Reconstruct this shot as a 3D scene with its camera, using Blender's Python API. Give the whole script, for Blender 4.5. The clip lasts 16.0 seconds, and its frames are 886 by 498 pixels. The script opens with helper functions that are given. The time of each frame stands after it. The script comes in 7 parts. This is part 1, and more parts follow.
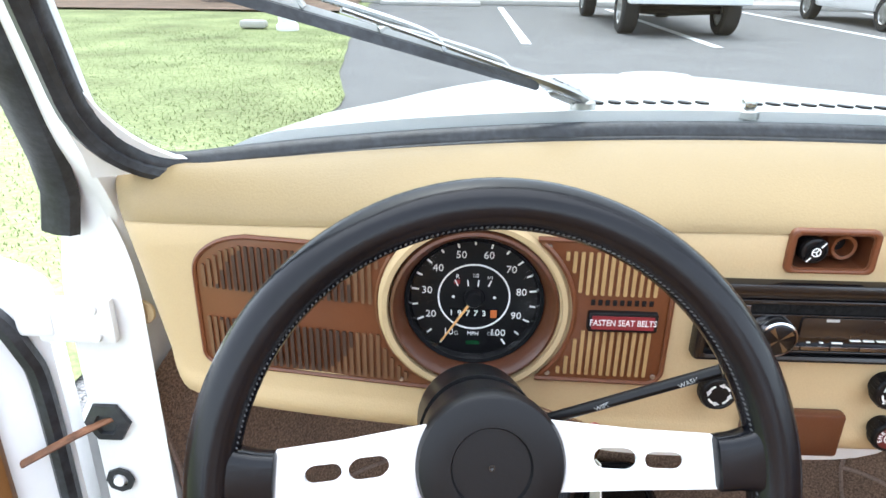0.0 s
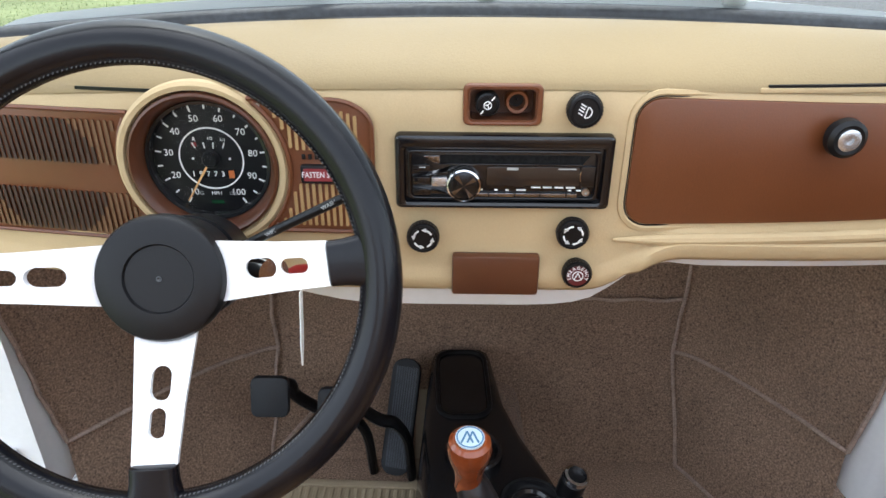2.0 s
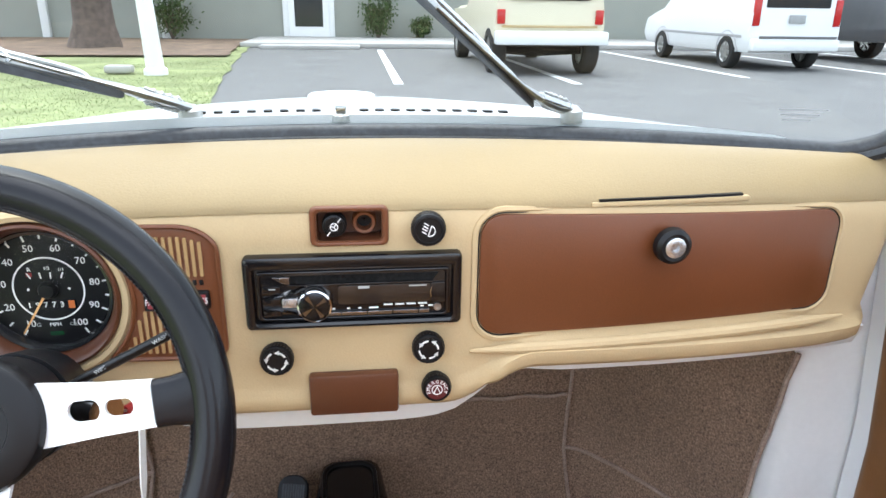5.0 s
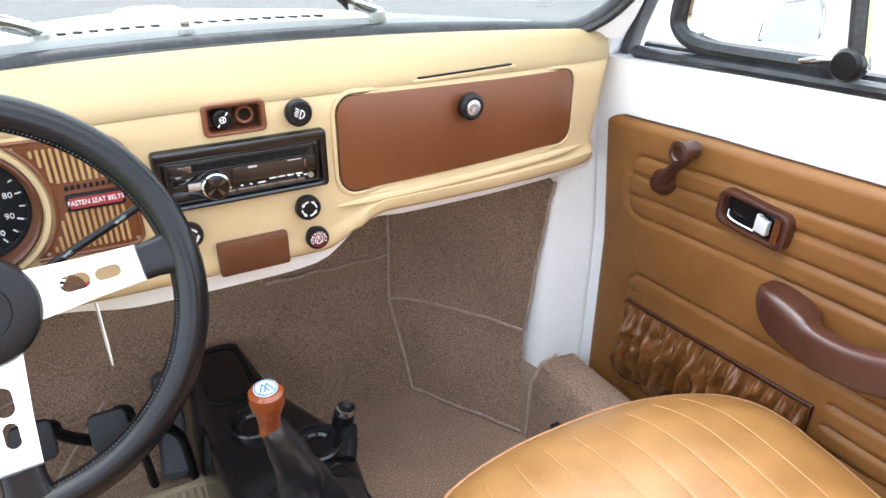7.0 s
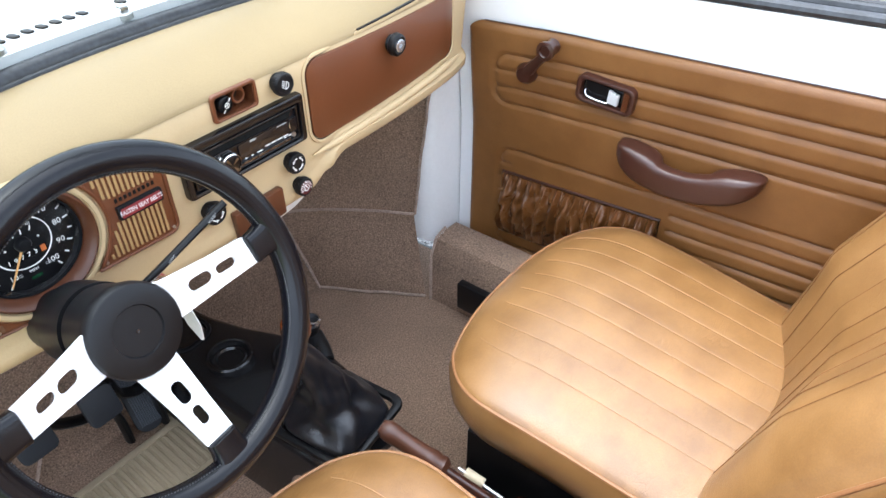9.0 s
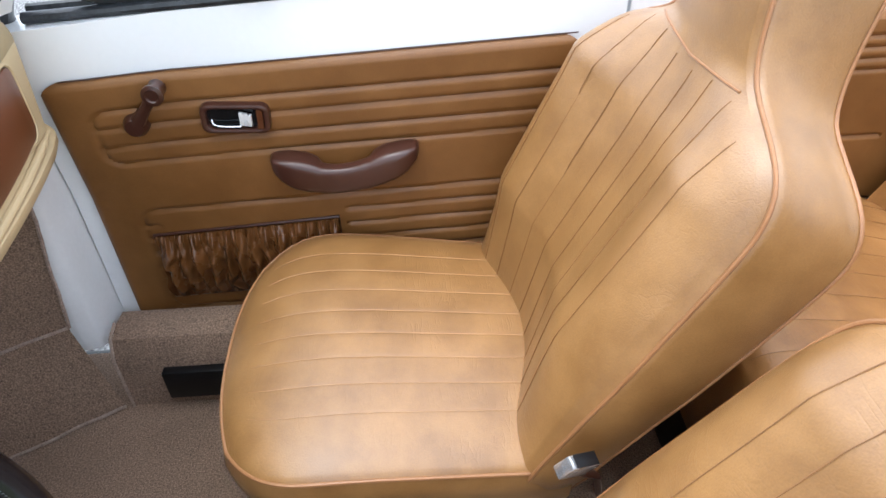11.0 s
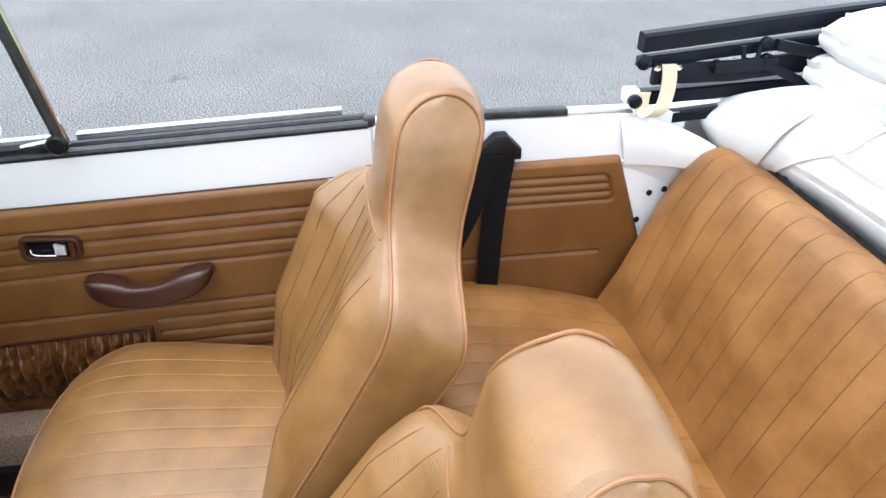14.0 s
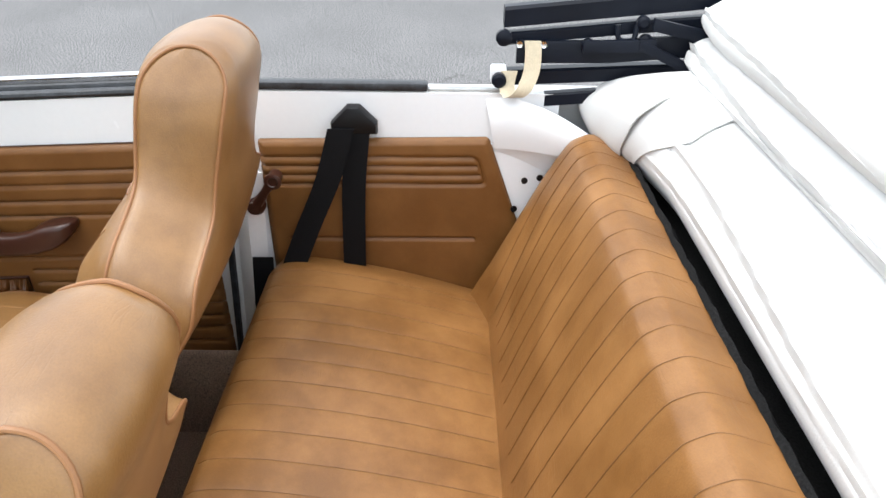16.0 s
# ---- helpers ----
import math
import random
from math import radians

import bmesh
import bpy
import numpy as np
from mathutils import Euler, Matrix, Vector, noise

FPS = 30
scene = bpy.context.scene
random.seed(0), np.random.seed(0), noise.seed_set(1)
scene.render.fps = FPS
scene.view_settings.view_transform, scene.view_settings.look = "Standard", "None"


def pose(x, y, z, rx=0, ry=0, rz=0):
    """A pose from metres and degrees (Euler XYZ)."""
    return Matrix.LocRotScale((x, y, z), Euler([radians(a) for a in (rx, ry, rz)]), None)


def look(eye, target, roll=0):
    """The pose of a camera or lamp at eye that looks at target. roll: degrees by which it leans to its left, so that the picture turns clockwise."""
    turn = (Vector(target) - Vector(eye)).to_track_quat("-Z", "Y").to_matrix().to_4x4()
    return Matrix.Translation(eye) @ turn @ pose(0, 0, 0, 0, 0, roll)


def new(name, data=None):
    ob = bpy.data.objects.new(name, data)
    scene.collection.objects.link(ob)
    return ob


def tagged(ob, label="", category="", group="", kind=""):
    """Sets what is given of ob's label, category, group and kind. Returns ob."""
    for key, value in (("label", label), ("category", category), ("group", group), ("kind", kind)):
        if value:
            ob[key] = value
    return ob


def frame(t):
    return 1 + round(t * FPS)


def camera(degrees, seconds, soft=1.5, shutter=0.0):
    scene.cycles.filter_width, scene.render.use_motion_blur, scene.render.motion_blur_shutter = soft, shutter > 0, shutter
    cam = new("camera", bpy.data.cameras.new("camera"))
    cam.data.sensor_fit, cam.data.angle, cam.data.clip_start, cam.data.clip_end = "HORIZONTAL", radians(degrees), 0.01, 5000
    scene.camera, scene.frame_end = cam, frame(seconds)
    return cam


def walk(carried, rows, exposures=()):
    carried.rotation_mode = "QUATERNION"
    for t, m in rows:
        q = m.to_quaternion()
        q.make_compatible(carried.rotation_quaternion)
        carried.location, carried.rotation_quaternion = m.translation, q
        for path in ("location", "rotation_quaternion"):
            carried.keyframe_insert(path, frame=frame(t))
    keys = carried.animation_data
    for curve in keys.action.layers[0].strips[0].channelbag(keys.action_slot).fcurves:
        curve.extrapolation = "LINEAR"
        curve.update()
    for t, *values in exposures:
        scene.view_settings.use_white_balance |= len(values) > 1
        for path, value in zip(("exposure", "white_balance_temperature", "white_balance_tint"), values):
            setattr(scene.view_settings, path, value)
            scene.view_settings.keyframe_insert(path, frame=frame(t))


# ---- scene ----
cam = camera(66.3, 16.0)
PATH = [
    (0, (0.017, 0.008, 1.119), (-0.032, 1.848, 0.337), 0.9),
    (0.5, (0.056, -0.086, 1.148), (0.01, 1.747, 0.349), 0.6),
    (1, (0.121, -0.106, 1.125), (0.081, 1.696, 0.257), 0.4),
    (1.5, (0.196, -0.095, 1.099), (0.169, 1.694, 0.205), 0.4),
    (2, (0.251, -0.085, 1.077), (0.238, 1.693, 0.162), 0.4),
    (2.5, (0.292, -0.011, 1.04), (0.288, 1.77, 0.13), 0.3),
    (3, (0.289, 0.051, 1.033), (0.332, 1.88, 0.224), 0.7),
    (3.2, (0.285, 0.06, 1.029), (0.37, 1.923, 0.307), 1.2),
    (5.3, (0.309, -0.113, 1.109), (0.619, 1.747, 0.443), 0.5),
    (5.5, (0.299, -0.133, 1.111), (0.683, 1.714, 0.446), 0.5),
    (6, (0.269, -0.17, 1.112), (0.852, 1.622, 0.441), 0.3),
    (6.5, (0.21, -0.195, 1.119), (0.954, 1.524, 0.418), 0.1),
    (7, (0.15, -0.251, 1.13), (1.006, 1.31, 0.218), -0.0),
    (7.5, (0.098, -0.266, 1.182), (0.966, 1.122, 0.033), -0.1),
    (8, (0.034, -0.282, 1.232), (0.924, 0.987, -0.032), -0.3),
    (8.5, (-0.086, -0.216, 1.265), (0.919, 0.948, -0.015), -0.1),
    (9, (-0.149, -0.157, 1.292), (1.101, 0.774, 0.038), 0.0),
    (9.5, (-0.115, -0.137, 1.331), (1.403, 0.388, 0.14), 0.1),
    (9.7, (-0.098, -0.128, 1.343), (1.472, 0.281, 0.173), -0.1),
    (11.8, (-0.13, 0.028, 1.271), (1.311, -0.203, -0.097), 0.6),
    (12, (-0.137, 0.019, 1.285), (1.269, -0.196, -0.122), 0.2),
    (12.5, (-0.168, -0.009, 1.36), (1.227, -0.251, -0.052), 0.6),
    (13, (-0.245, -0.103, 1.428), (1.227, -0.349, 0.097), 0.3),
    (13.5, (-0.319, -0.214, 1.475), (1.296, -0.476, 0.325), 0.5),
    (14, (-0.319, -0.319, 1.474), (1.351, -0.575, 0.404), 0.6),
    (14.5, (-0.281, -0.454, 1.469), (1.407, -0.703, 0.426), 0.7),
    (15, (-0.278, -0.607, 1.469), (1.415, -0.822, 0.426), 0.8),
    (15.5, (-0.299, -0.744, 1.452), (1.403, -0.865, 0.408), 0.7),
    (16, (-0.327, -0.798, 1.414), (1.36, -0.798, 0.34), 0.7),
]
EXPOSURES = [(0, 2.65, 6050, 7), (0.5, 2.2, 6120, 7), (1, 2.15, 6180, 7), (1.5, 2.05, 6250, 7), (2, 2.35, 6150, 7), (2.5, 3.05, 6050, 7), (3, 3.12, 6120, 7),
             (3.2, 3.05, 6150, 7), (5.3, 2.6, 6100, 7), (6, 2.6, 6190, 7), (6.5, 2.7, 6250, 7), (7, 3, 6230, 7), (7.5, 3.2, 6220, 7), (8, 2.95, 6200, 7),
             (8.5, 2.76, 5950, 7), (9, 2.7, 5900, 7), (9.5, 2.7, 5970, 7), (9.7, 2.65, 6000, 7), (11.8, 2.15, 5950, 7), (12.5, 2.15, 5880, 7), (13, 2.05, 5900, 7),
             (13.5, 1.95, 5930, 7), (14, 1.97, 6150, 7), (14.5, 1.9, 6350, 7), (15, 1.78, 6450, 7), (16, 1.76, 6500, 7)]
walk(cam, [(t, look(eye, target, roll)) for t, eye, target, roll in PATH], EXPOSURES)

# ---- world and sun ----
world = bpy.data.worlds.new("overcast_sky")
scene.world = world
world.use_nodes = True
wn, wl = world.node_tree.nodes, world.node_tree.links
sky = wn.new("ShaderNodeTexSky")
sky.sky_type, sky.sun_disc, sky.sun_elevation, sky.sun_rotation = "NISHITA", False, radians(74), radians(338)
sky.dust_density, sky.air_density = 2.0, 1.0
mixer = wn.new("ShaderNodeHueSaturation")
mixer.inputs["Saturation"].default_value = 0.32
wl.new(sky.outputs[0], mixer.inputs["Color"])
wl.new(mixer.outputs[0], wn["Background"].inputs[0])
wn["Background"].inputs[1].default_value = 0.15
sun_data = bpy.data.lights.new("sun", "SUN")
sun_data.energy, sun_data.angle, sun_data.color = 0.5, radians(90), (1.0, 0.99, 0.98)
sun = new("sun", sun_data)
sun.matrix_world = look((0, 0, 30), (-2, -4, 0))


# ---- materials ----
def material(name, color, rough=0.5, metal=0.0, coarse=0.12, fine=0.06, scale=8.0, bump=0.1, bump_scale=300.0, spec=0.5, coat=0.0,
             sheen=0.0, creases=0.0, cracks=0.0, worn=None):
    """A node material whose colour varies at two scales, with fine relief."""
    m = bpy.data.materials.new(name)
    m.use_nodes = True
    n, l = m.node_tree.nodes, m.node_tree.links
    b = n["Principled BSDF"]
    b.inputs["Roughness"].default_value, b.inputs["Metallic"].default_value = rough, metal
    b.inputs["Specular IOR Level"].default_value, b.inputs["Coat Weight"].default_value = spec, coat
    b.inputs["Sheen Weight"].default_value, b.inputs["Coat Roughness"].default_value = sheen, 0.32 if creases else 0.12
    co = n.new("ShaderNodeTexCoord")
    big, small = n.new("ShaderNodeTexNoise"), n.new("ShaderNodeTexNoise")
    big.inputs["Scale"].default_value, small.inputs["Scale"].default_value = scale, bump_scale
    big.inputs["Detail"].default_value, small.inputs["Detail"].default_value = 5, 3
    for t in (big, small):
        l.new(co.outputs["Object"], t.inputs["Vector"])
    last = None
    if worn:
        # rubbed patches between two tones of the same dye
        rub, ramp, mix = n.new("ShaderNodeTexNoise"), n.new("ShaderNodeMapRange"), n.new("ShaderNodeMixRGB")
        rub.inputs["Scale"].default_value, rub.inputs["Detail"].default_value, rub.inputs["Roughness"].default_value = scale, 7, 0.62
        ramp.inputs[1].default_value, ramp.inputs[2].default_value = 0.36, 0.64
        mix.inputs[1].default_value, mix.inputs[2].default_value = (*color, 1), (*worn, 1)
        l.new(co.outputs["Object"], rub.inputs["Vector"])
        l.new(rub.outputs["Fac"], ramp.inputs[0])
        l.new(ramp.outputs[0], mix.inputs[0])
        last = mix.outputs[0]
    for tex, amount in ((big, coarse), (small, fine)):
        ramp = n.new("ShaderNodeMapRange")
        ramp.inputs[1].default_value, ramp.inputs[2].default_value = 0.25, 0.75
        ramp.inputs[3].default_value, ramp.inputs[4].default_value = 1 - amount, 1 + amount
        l.new(tex.outputs["Fac"], ramp.inputs[0])
        mul = n.new("ShaderNodeVectorMath")
        mul.operation = "SCALE"
        if last is None:
            mul.inputs[0].default_value = color
        else:
            l.new(last, mul.inputs[0])
        l.new(ramp.outputs[0], mul.inputs["Scale"])
        last = mul.outputs[0]
    l.new(last, b.inputs["Base Color"])
    rr = n.new("ShaderNodeMapRange")
    rr.inputs[3].default_value, rr.inputs[4].default_value = max(rough * 0.8, 0.02), min(rough * 1.2, 1)
    l.new(big.outputs["Fac"], rr.inputs[0])
    l.new(rr.outputs[0], b.inputs["Roughness"])
    height = small.outputs["Fac"]
    if creases:
        # short fine wrinkles in patches: the edges of a stretched cell pattern, broken up
        stretch, cells = n.new("ShaderNodeMapping"), n.new("ShaderNodeTexVoronoi")
        stretch.inputs["Rotation"].default_value, stretch.inputs["Scale"].default_value = (0.6, 0.5, 0.7), (10.0, 110.0, 110.0)
        l.new(co.outputs["Object"], stretch.inputs["Vector"])
        bend, shift = n.new("ShaderNodeTexNoise"), n.new("ShaderNodeVectorMath")
        bend.inputs["Scale"].default_value, bend.inputs["Detail"].default_value = 14.0, 2.0
        l.new(co.outputs["Object"], bend.inputs["Vector"])
        shift.operation, shift.inputs[1].default_value = "MULTIPLY_ADD", (2.0, 2.0, 2.0)
        l.new(bend.outputs["Color"], shift.inputs[0])
        l.new(stretch.outputs[0], shift.inputs[2])
        cells.feature = "DISTANCE_TO_EDGE"
        cells.inputs["Scale"].default_value = 1.0
        l.new(shift.outputs[0], cells.inputs["Vector"])
        thin, gate, broken = n.new("ShaderNodeMapRange"), n.new("ShaderNodeMapRange"), n.new("ShaderNodeMapRange")
        both, both2 = n.new("ShaderNodeMath"), n.new("ShaderNodeMath")
        both.operation = both2.operation = "MULTIPLY"
        thin.inputs[1].default_value, thin.inputs[2].default_value, thin.inputs[3].default_value, thin.inputs[4].default_value = 0.0, 0.08, 1.0, 0.0
        l.new(cells.outputs["Distance"], thin.inputs[0])
        patch, gaps = n.new("ShaderNodeTexNoise"), n.new("ShaderNodeTexNoise")
        patch.inputs["Scale"].default_value, patch.inputs["Detail"].default_value = 7.0, 2.0
        gaps.inputs["Scale"].default_value, gaps.inputs["Detail"].default_value = 24.0, 1.0
        for t in (patch, gaps):
            l.new(co.outputs["Object"], t.inputs["Vector"])
        gate.inputs[1].default_value, gate.inputs[2].default_value = 0.46, 0.60
        broken.inputs[1].default_value, broken.inputs[2].default_value = 0.45, 0.58
        l.new(patch.outputs["Fac"], gate.inputs[0])
        l.new(gaps.outputs["Fac"], broken.inputs[0])
        l.new(thin.outputs[0], both2.inputs[0])
        l.new(broken.outputs[0], both2.inputs[1])
        l.new(both2.outputs[0], both.inputs[0])
        l.new(gate.outputs[0], both.inputs[1])
        add = n.new("ShaderNodeMath")
        add.operation = "MULTIPLY_ADD"
        add.inputs[1].default_value = -creases
        l.new(both.outputs[0], add.inputs[0])
        l.new(height, add.inputs[2])
        height = add.outputs[0]
    if cracks:
        v, warp = n.new("ShaderNodeTexVoronoi"), n.new("ShaderNodeVectorMath")
        v.feature, warp.operation = "DISTANCE_TO_EDGE", "MULTIPLY_ADD"
        v.inputs["Scale"].default_value = cracks
        wob = n.new("ShaderNodeTexNoise")
        wob.inputs["Scale"].default_value, wob.inputs["Detail"].default_value = 3.0, 6.0
        l.new(co.outputs["Object"], wob.inputs["Vector"])
        l.new(wob.outputs["Color"], warp.inputs[0])
        warp.inputs[1].default_value = (0.6, 0.6, 0.0)
        l.new(co.outputs["Object"], warp.inputs[2])
        l.new(warp.outputs[0], v.inputs["Vector"])
        cr, gate, dark, mul = n.new("ShaderNodeMapRange"), n.new("ShaderNodeMapRange"), n.new("ShaderNodeMath"), n.new("ShaderNodeVectorMath")
        cr.inputs[1].default_value, cr.inputs[2].default_value, cr.inputs[3].default_value, cr.inputs[4].default_value = 0.0, 0.0030, 0.4, 0.0
        l.new(v.outputs["Distance"], cr.inputs[0])
        gate.inputs[1].default_value, gate.inputs[2].default_value = 0.46, 0.55
        l.new(big.outputs["Fac"], gate.inputs[0])
        dark.operation = "MULTIPLY"
        l.new(cr.outputs[0], dark.inputs[0])
        l.new(gate.outputs[0], dark.inputs[1])
        keep = n.new("ShaderNodeMath")
        keep.operation, keep.inputs[0].default_value = "SUBTRACT", 1.0
        l.new(dark.outputs[0], keep.inputs[1])
        mul.operation = "SCALE"
        l.new(last, mul.inputs[0])
        l.new(keep.outputs[0], mul.inputs["Scale"])
        l.new(mul.outputs[0], b.inputs["Base Color"])
    if bump:
        bn = n.new("ShaderNodeBump")
        bn.inputs["Strength"].default_value, bn.inputs["Distance"].default_value = bump, 0.002
        l.new(height, bn.inputs["Height"])
        l.new(bn.outputs[0], b.inputs["Normal"])
    return m


TAN = material("tan_vinyl", (0.206, 0.098, 0.027), 0.42, coarse=0.08, fine=0.08, scale=13, bump=0.20, bump_scale=480, spec=0.58, coat=0.42, creases=1.0, worn=(0.265, 0.134, 0.042))
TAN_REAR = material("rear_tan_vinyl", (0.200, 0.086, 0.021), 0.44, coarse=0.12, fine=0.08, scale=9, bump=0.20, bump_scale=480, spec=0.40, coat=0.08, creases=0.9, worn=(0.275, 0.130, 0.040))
TAN_DOOR = material("tan_door_vinyl", (0.156, 0.064, 0.016), 0.46, coarse=0.10, fine=0.06, scale=7, bump=0.15, bump_scale=420, spec=0.38, worn=(0.195, 0.086, 0.024))
PIPING = material("tan_piping", (0.27, 0.125, 0.05), 0.4, scale=20)
POCKET = material("gathered_brown_vinyl", (0.112, 0.043, 0.012), 0.27, coarse=0.35, scale=25, bump=0.2)
CREAM = material("cream_vinyl", (0.480, 0.358, 0.200), 0.6, coarse=0.06, fine=0.03, scale=5, bump=0.16, bump_scale=600, spec=0.3)
PAD = material("grained_pad_vinyl", (0.290, 0.211, 0.106), 0.55, coarse=0.08, fine=0.04, scale=5, bump=0.16, bump_scale=520, spec=0.35)
BROWN = material("brown_plastic", (0.130, 0.041, 0.014), 0.38, coarse=0.1, fine=0.06, scale=9, bump=0.1, bump_scale=700)
BROWN_DARK = material("dark_brown_plastic", (0.046, 0.016, 0.010), 0.30, coarse=0.15, fine=0.05, scale=12, bump=0.06)
BROWN_MID = material("deep_brown_plastic", (0.088, 0.029, 0.012), 0.35, coarse=0.12, fine=0.06, scale=10, bump=0.1, bump_scale=600)
DARK_CHROME = material("smoked_chrome", (0.22, 0.22, 0.23), 0.22, 1.0, coarse=0.1, scale=30, bump=0.02)
BLACK = material("black_plastic", (0.006, 0.006, 0.007), 0.38, coarse=0.2, scale=14, bump=0.05, spec=0.25)
BLACK_GLOSS = material("glossy_black_plastic", (0.008, 0.008, 0.009), 0.16, coarse=0.2, scale=14, bump=0.0)
RIM_BLACK = material("black_leather_rim", (0.004, 0.0042, 0.006), 0.22, coarse=0.30, fine=0.2, scale=22, bump=0.05, bump_scale=350, spec=0.28)
RUBBER = material("black_rubber", (0.022, 0.024, 0.028), 0.42, coarse=0.7, fine=0.4, scale=30, bump=0.25, bump_scale=160)
WHITE = material("white_paint", (0.80, 0.81, 0.82), 0.25, coarse=0.03, fine=0.01, scale=4, bump=0.03, bump_scale=90, coat=0.3)
WHITE_SATIN = material("white_painted_steel", (0.80, 0.80, 0.80), 0.45, coarse=0.04, fine=0.02, scale=6, bump=0.05, bump_scale=120)
ALU = material("white_painted_spoke", (0.78, 0.78, 0.79), 0.35, coarse=0.05, scale=30, bump=0.03)
CHROME = material("chrome", (0.75, 0.75, 0.76), 0.12, 1.0, coarse=0.08, scale=20, bump=0.02)
STEEL = material("dull_steel", (0.45, 0.45, 0.44), 0.38, 1.0, coarse=0.2, scale=30, bump=0.1)
CARPET = material("brown_carpet", (0.250, 0.168, 0.118), 0.95, coarse=0.16, fine=0.65, scale=6, bump=1.0, bump_scale=330, spec=0.1, sheen=0.15)
BINDING = material("carpet_binding", (0.36, 0.27, 0.22), 0.9, coarse=0.2, fine=0.3, scale=40, bump=0.5, spec=0.1)
MAT_RUBBER = material("tan_ribbed_mat", (0.37, 0.30, 0.20), 0.7, coarse=0.15, scale=9, bump=0.2)
CLOTH = material("white_top_vinyl", (0.63, 0.63, 0.62), 0.75, coarse=0.03, fine=0.02, scale=5, bump=0.15, bump_scale=500, spec=0.25)
CLOTH_TAN = material("beige_headliner", (0.50, 0.40, 0.31), 0.9, scale=10, bump=0.3)
WEB = material("black_webbing", (0.006, 0.006, 0.007), 0.8, coarse=0.1, fine=0.3, scale=10, bump=0.5, bump_scale=500, spec=0.15)
ELASTIC = material("cream_elastic", (0.58, 0.50, 0.36), 0.8, coarse=0.15, scale=30, bump=0.3)
WOOD = material("red_brown_wood", (0.20, 0.045, 0.012), 0.2, coarse=0.35, scale=45, bump=0.02, coat=0.5)
RED = material("red_plastic", (0.22, 0.012, 0.012), 0.35)
ORANGE = material("orange_paint", (0.50, 0.13, 0.03), 0.5)
INK = material("white_print", (0.8, 0.8, 0.78), 0.5, bump=0)
NEEDLE = material("pale_orange_needle", (0.75, 0.42, 0.16), 0.5, bump=0)
FAINT = material("faint_print", (0.20, 0.205, 0.21), 0.6, bump=0)
DIM = material("grey_print", (0.35, 0.36, 0.36), 0.5, bump=0)
SILVER = material("silver_plastic", (0.55, 0.56, 0.58), 0.25, 0.8, coarse=0.05)
ASPHALT = material("asphalt", (0.155, 0.154, 0.154), 0.9, coarse=0.16, fine=1.25, scale=1.3, bump=0.18, bump_scale=95, spec=0.2, cracks=0.38)
PAINT = material("worn_line_paint", (0.72, 0.72, 0.70), 0.8, coarse=0.2, scale=5, bump=0.2)
GRASS = material("lawn", (0.235, 0.265, 0.130), 0.95, coarse=0.40, fine=0.35, scale=0.9, bump=1.0, bump_scale=40, spec=0.1)
BLADE = material("grass_blades", (0.240, 0.280, 0.130), 0.9, coarse=0.38, scale=0.9, bump=0.0, spec=0.1)
MULCH = material("pine_mulch", (0.17, 0.115, 0.08), 0.95, coarse=0.4, fine=0.4, scale=2, bump=1.0, bump_scale=40)
CONCRETE = material("concrete", (0.42, 0.41, 0.39), 0.9, coarse=0.15, scale=2, bump=0.3, bump_scale=60)
STUCCO = material("grey_green_stucco", (0.30, 0.31, 0.275), 0.95, coarse=0.06, scale=1.2, bump=0.4, bump_scale=40)
BARK = material("bark", (0.13, 0.10, 0.085), 0.95, coarse=0.4, scale=6, bump=1.0, bump_scale=30)
LEAF = material("leaves", (0.05, 0.085, 0.02), 0.7, coarse=0.5, scale=5, bump=0)
TYRE = material("tyre_rubber", (0.018, 0.018, 0.018), 0.85, coarse=0.2, scale=8, bump=0.4, bump_scale=60)
BEIGE_CAR = material("cream_car_paint", (0.72, 0.66, 0.50), 0.3, coarse=0.04, scale=2, coat=0.4, bump=0)
GREY_CAR = material("dark_grey_car_paint", (0.06, 0.062, 0.068), 0.3, coarse=0.06, scale=2, coat=0.5, bump=0)
CAR_GLASS = material("tinted_car_glass", (0.02, 0.024, 0.026), 0.08, coarse=0.1, bump=0)
LAMP_RED = material("red_lamp_lens", (0.45, 0.015, 0.015), 0.2, bump=0)
MIRROR = material("mirror_silver", (0.85, 0.86, 0.86), 0.03, 1.0, coarse=0.0, fine=0.0, bump=0.0)
FUR = material("black_felt", (0.010, 0.010, 0.010), 0.95, coarse=0.3, fine=0.5, bump=0.8, bump_scale=300, spec=0.1)


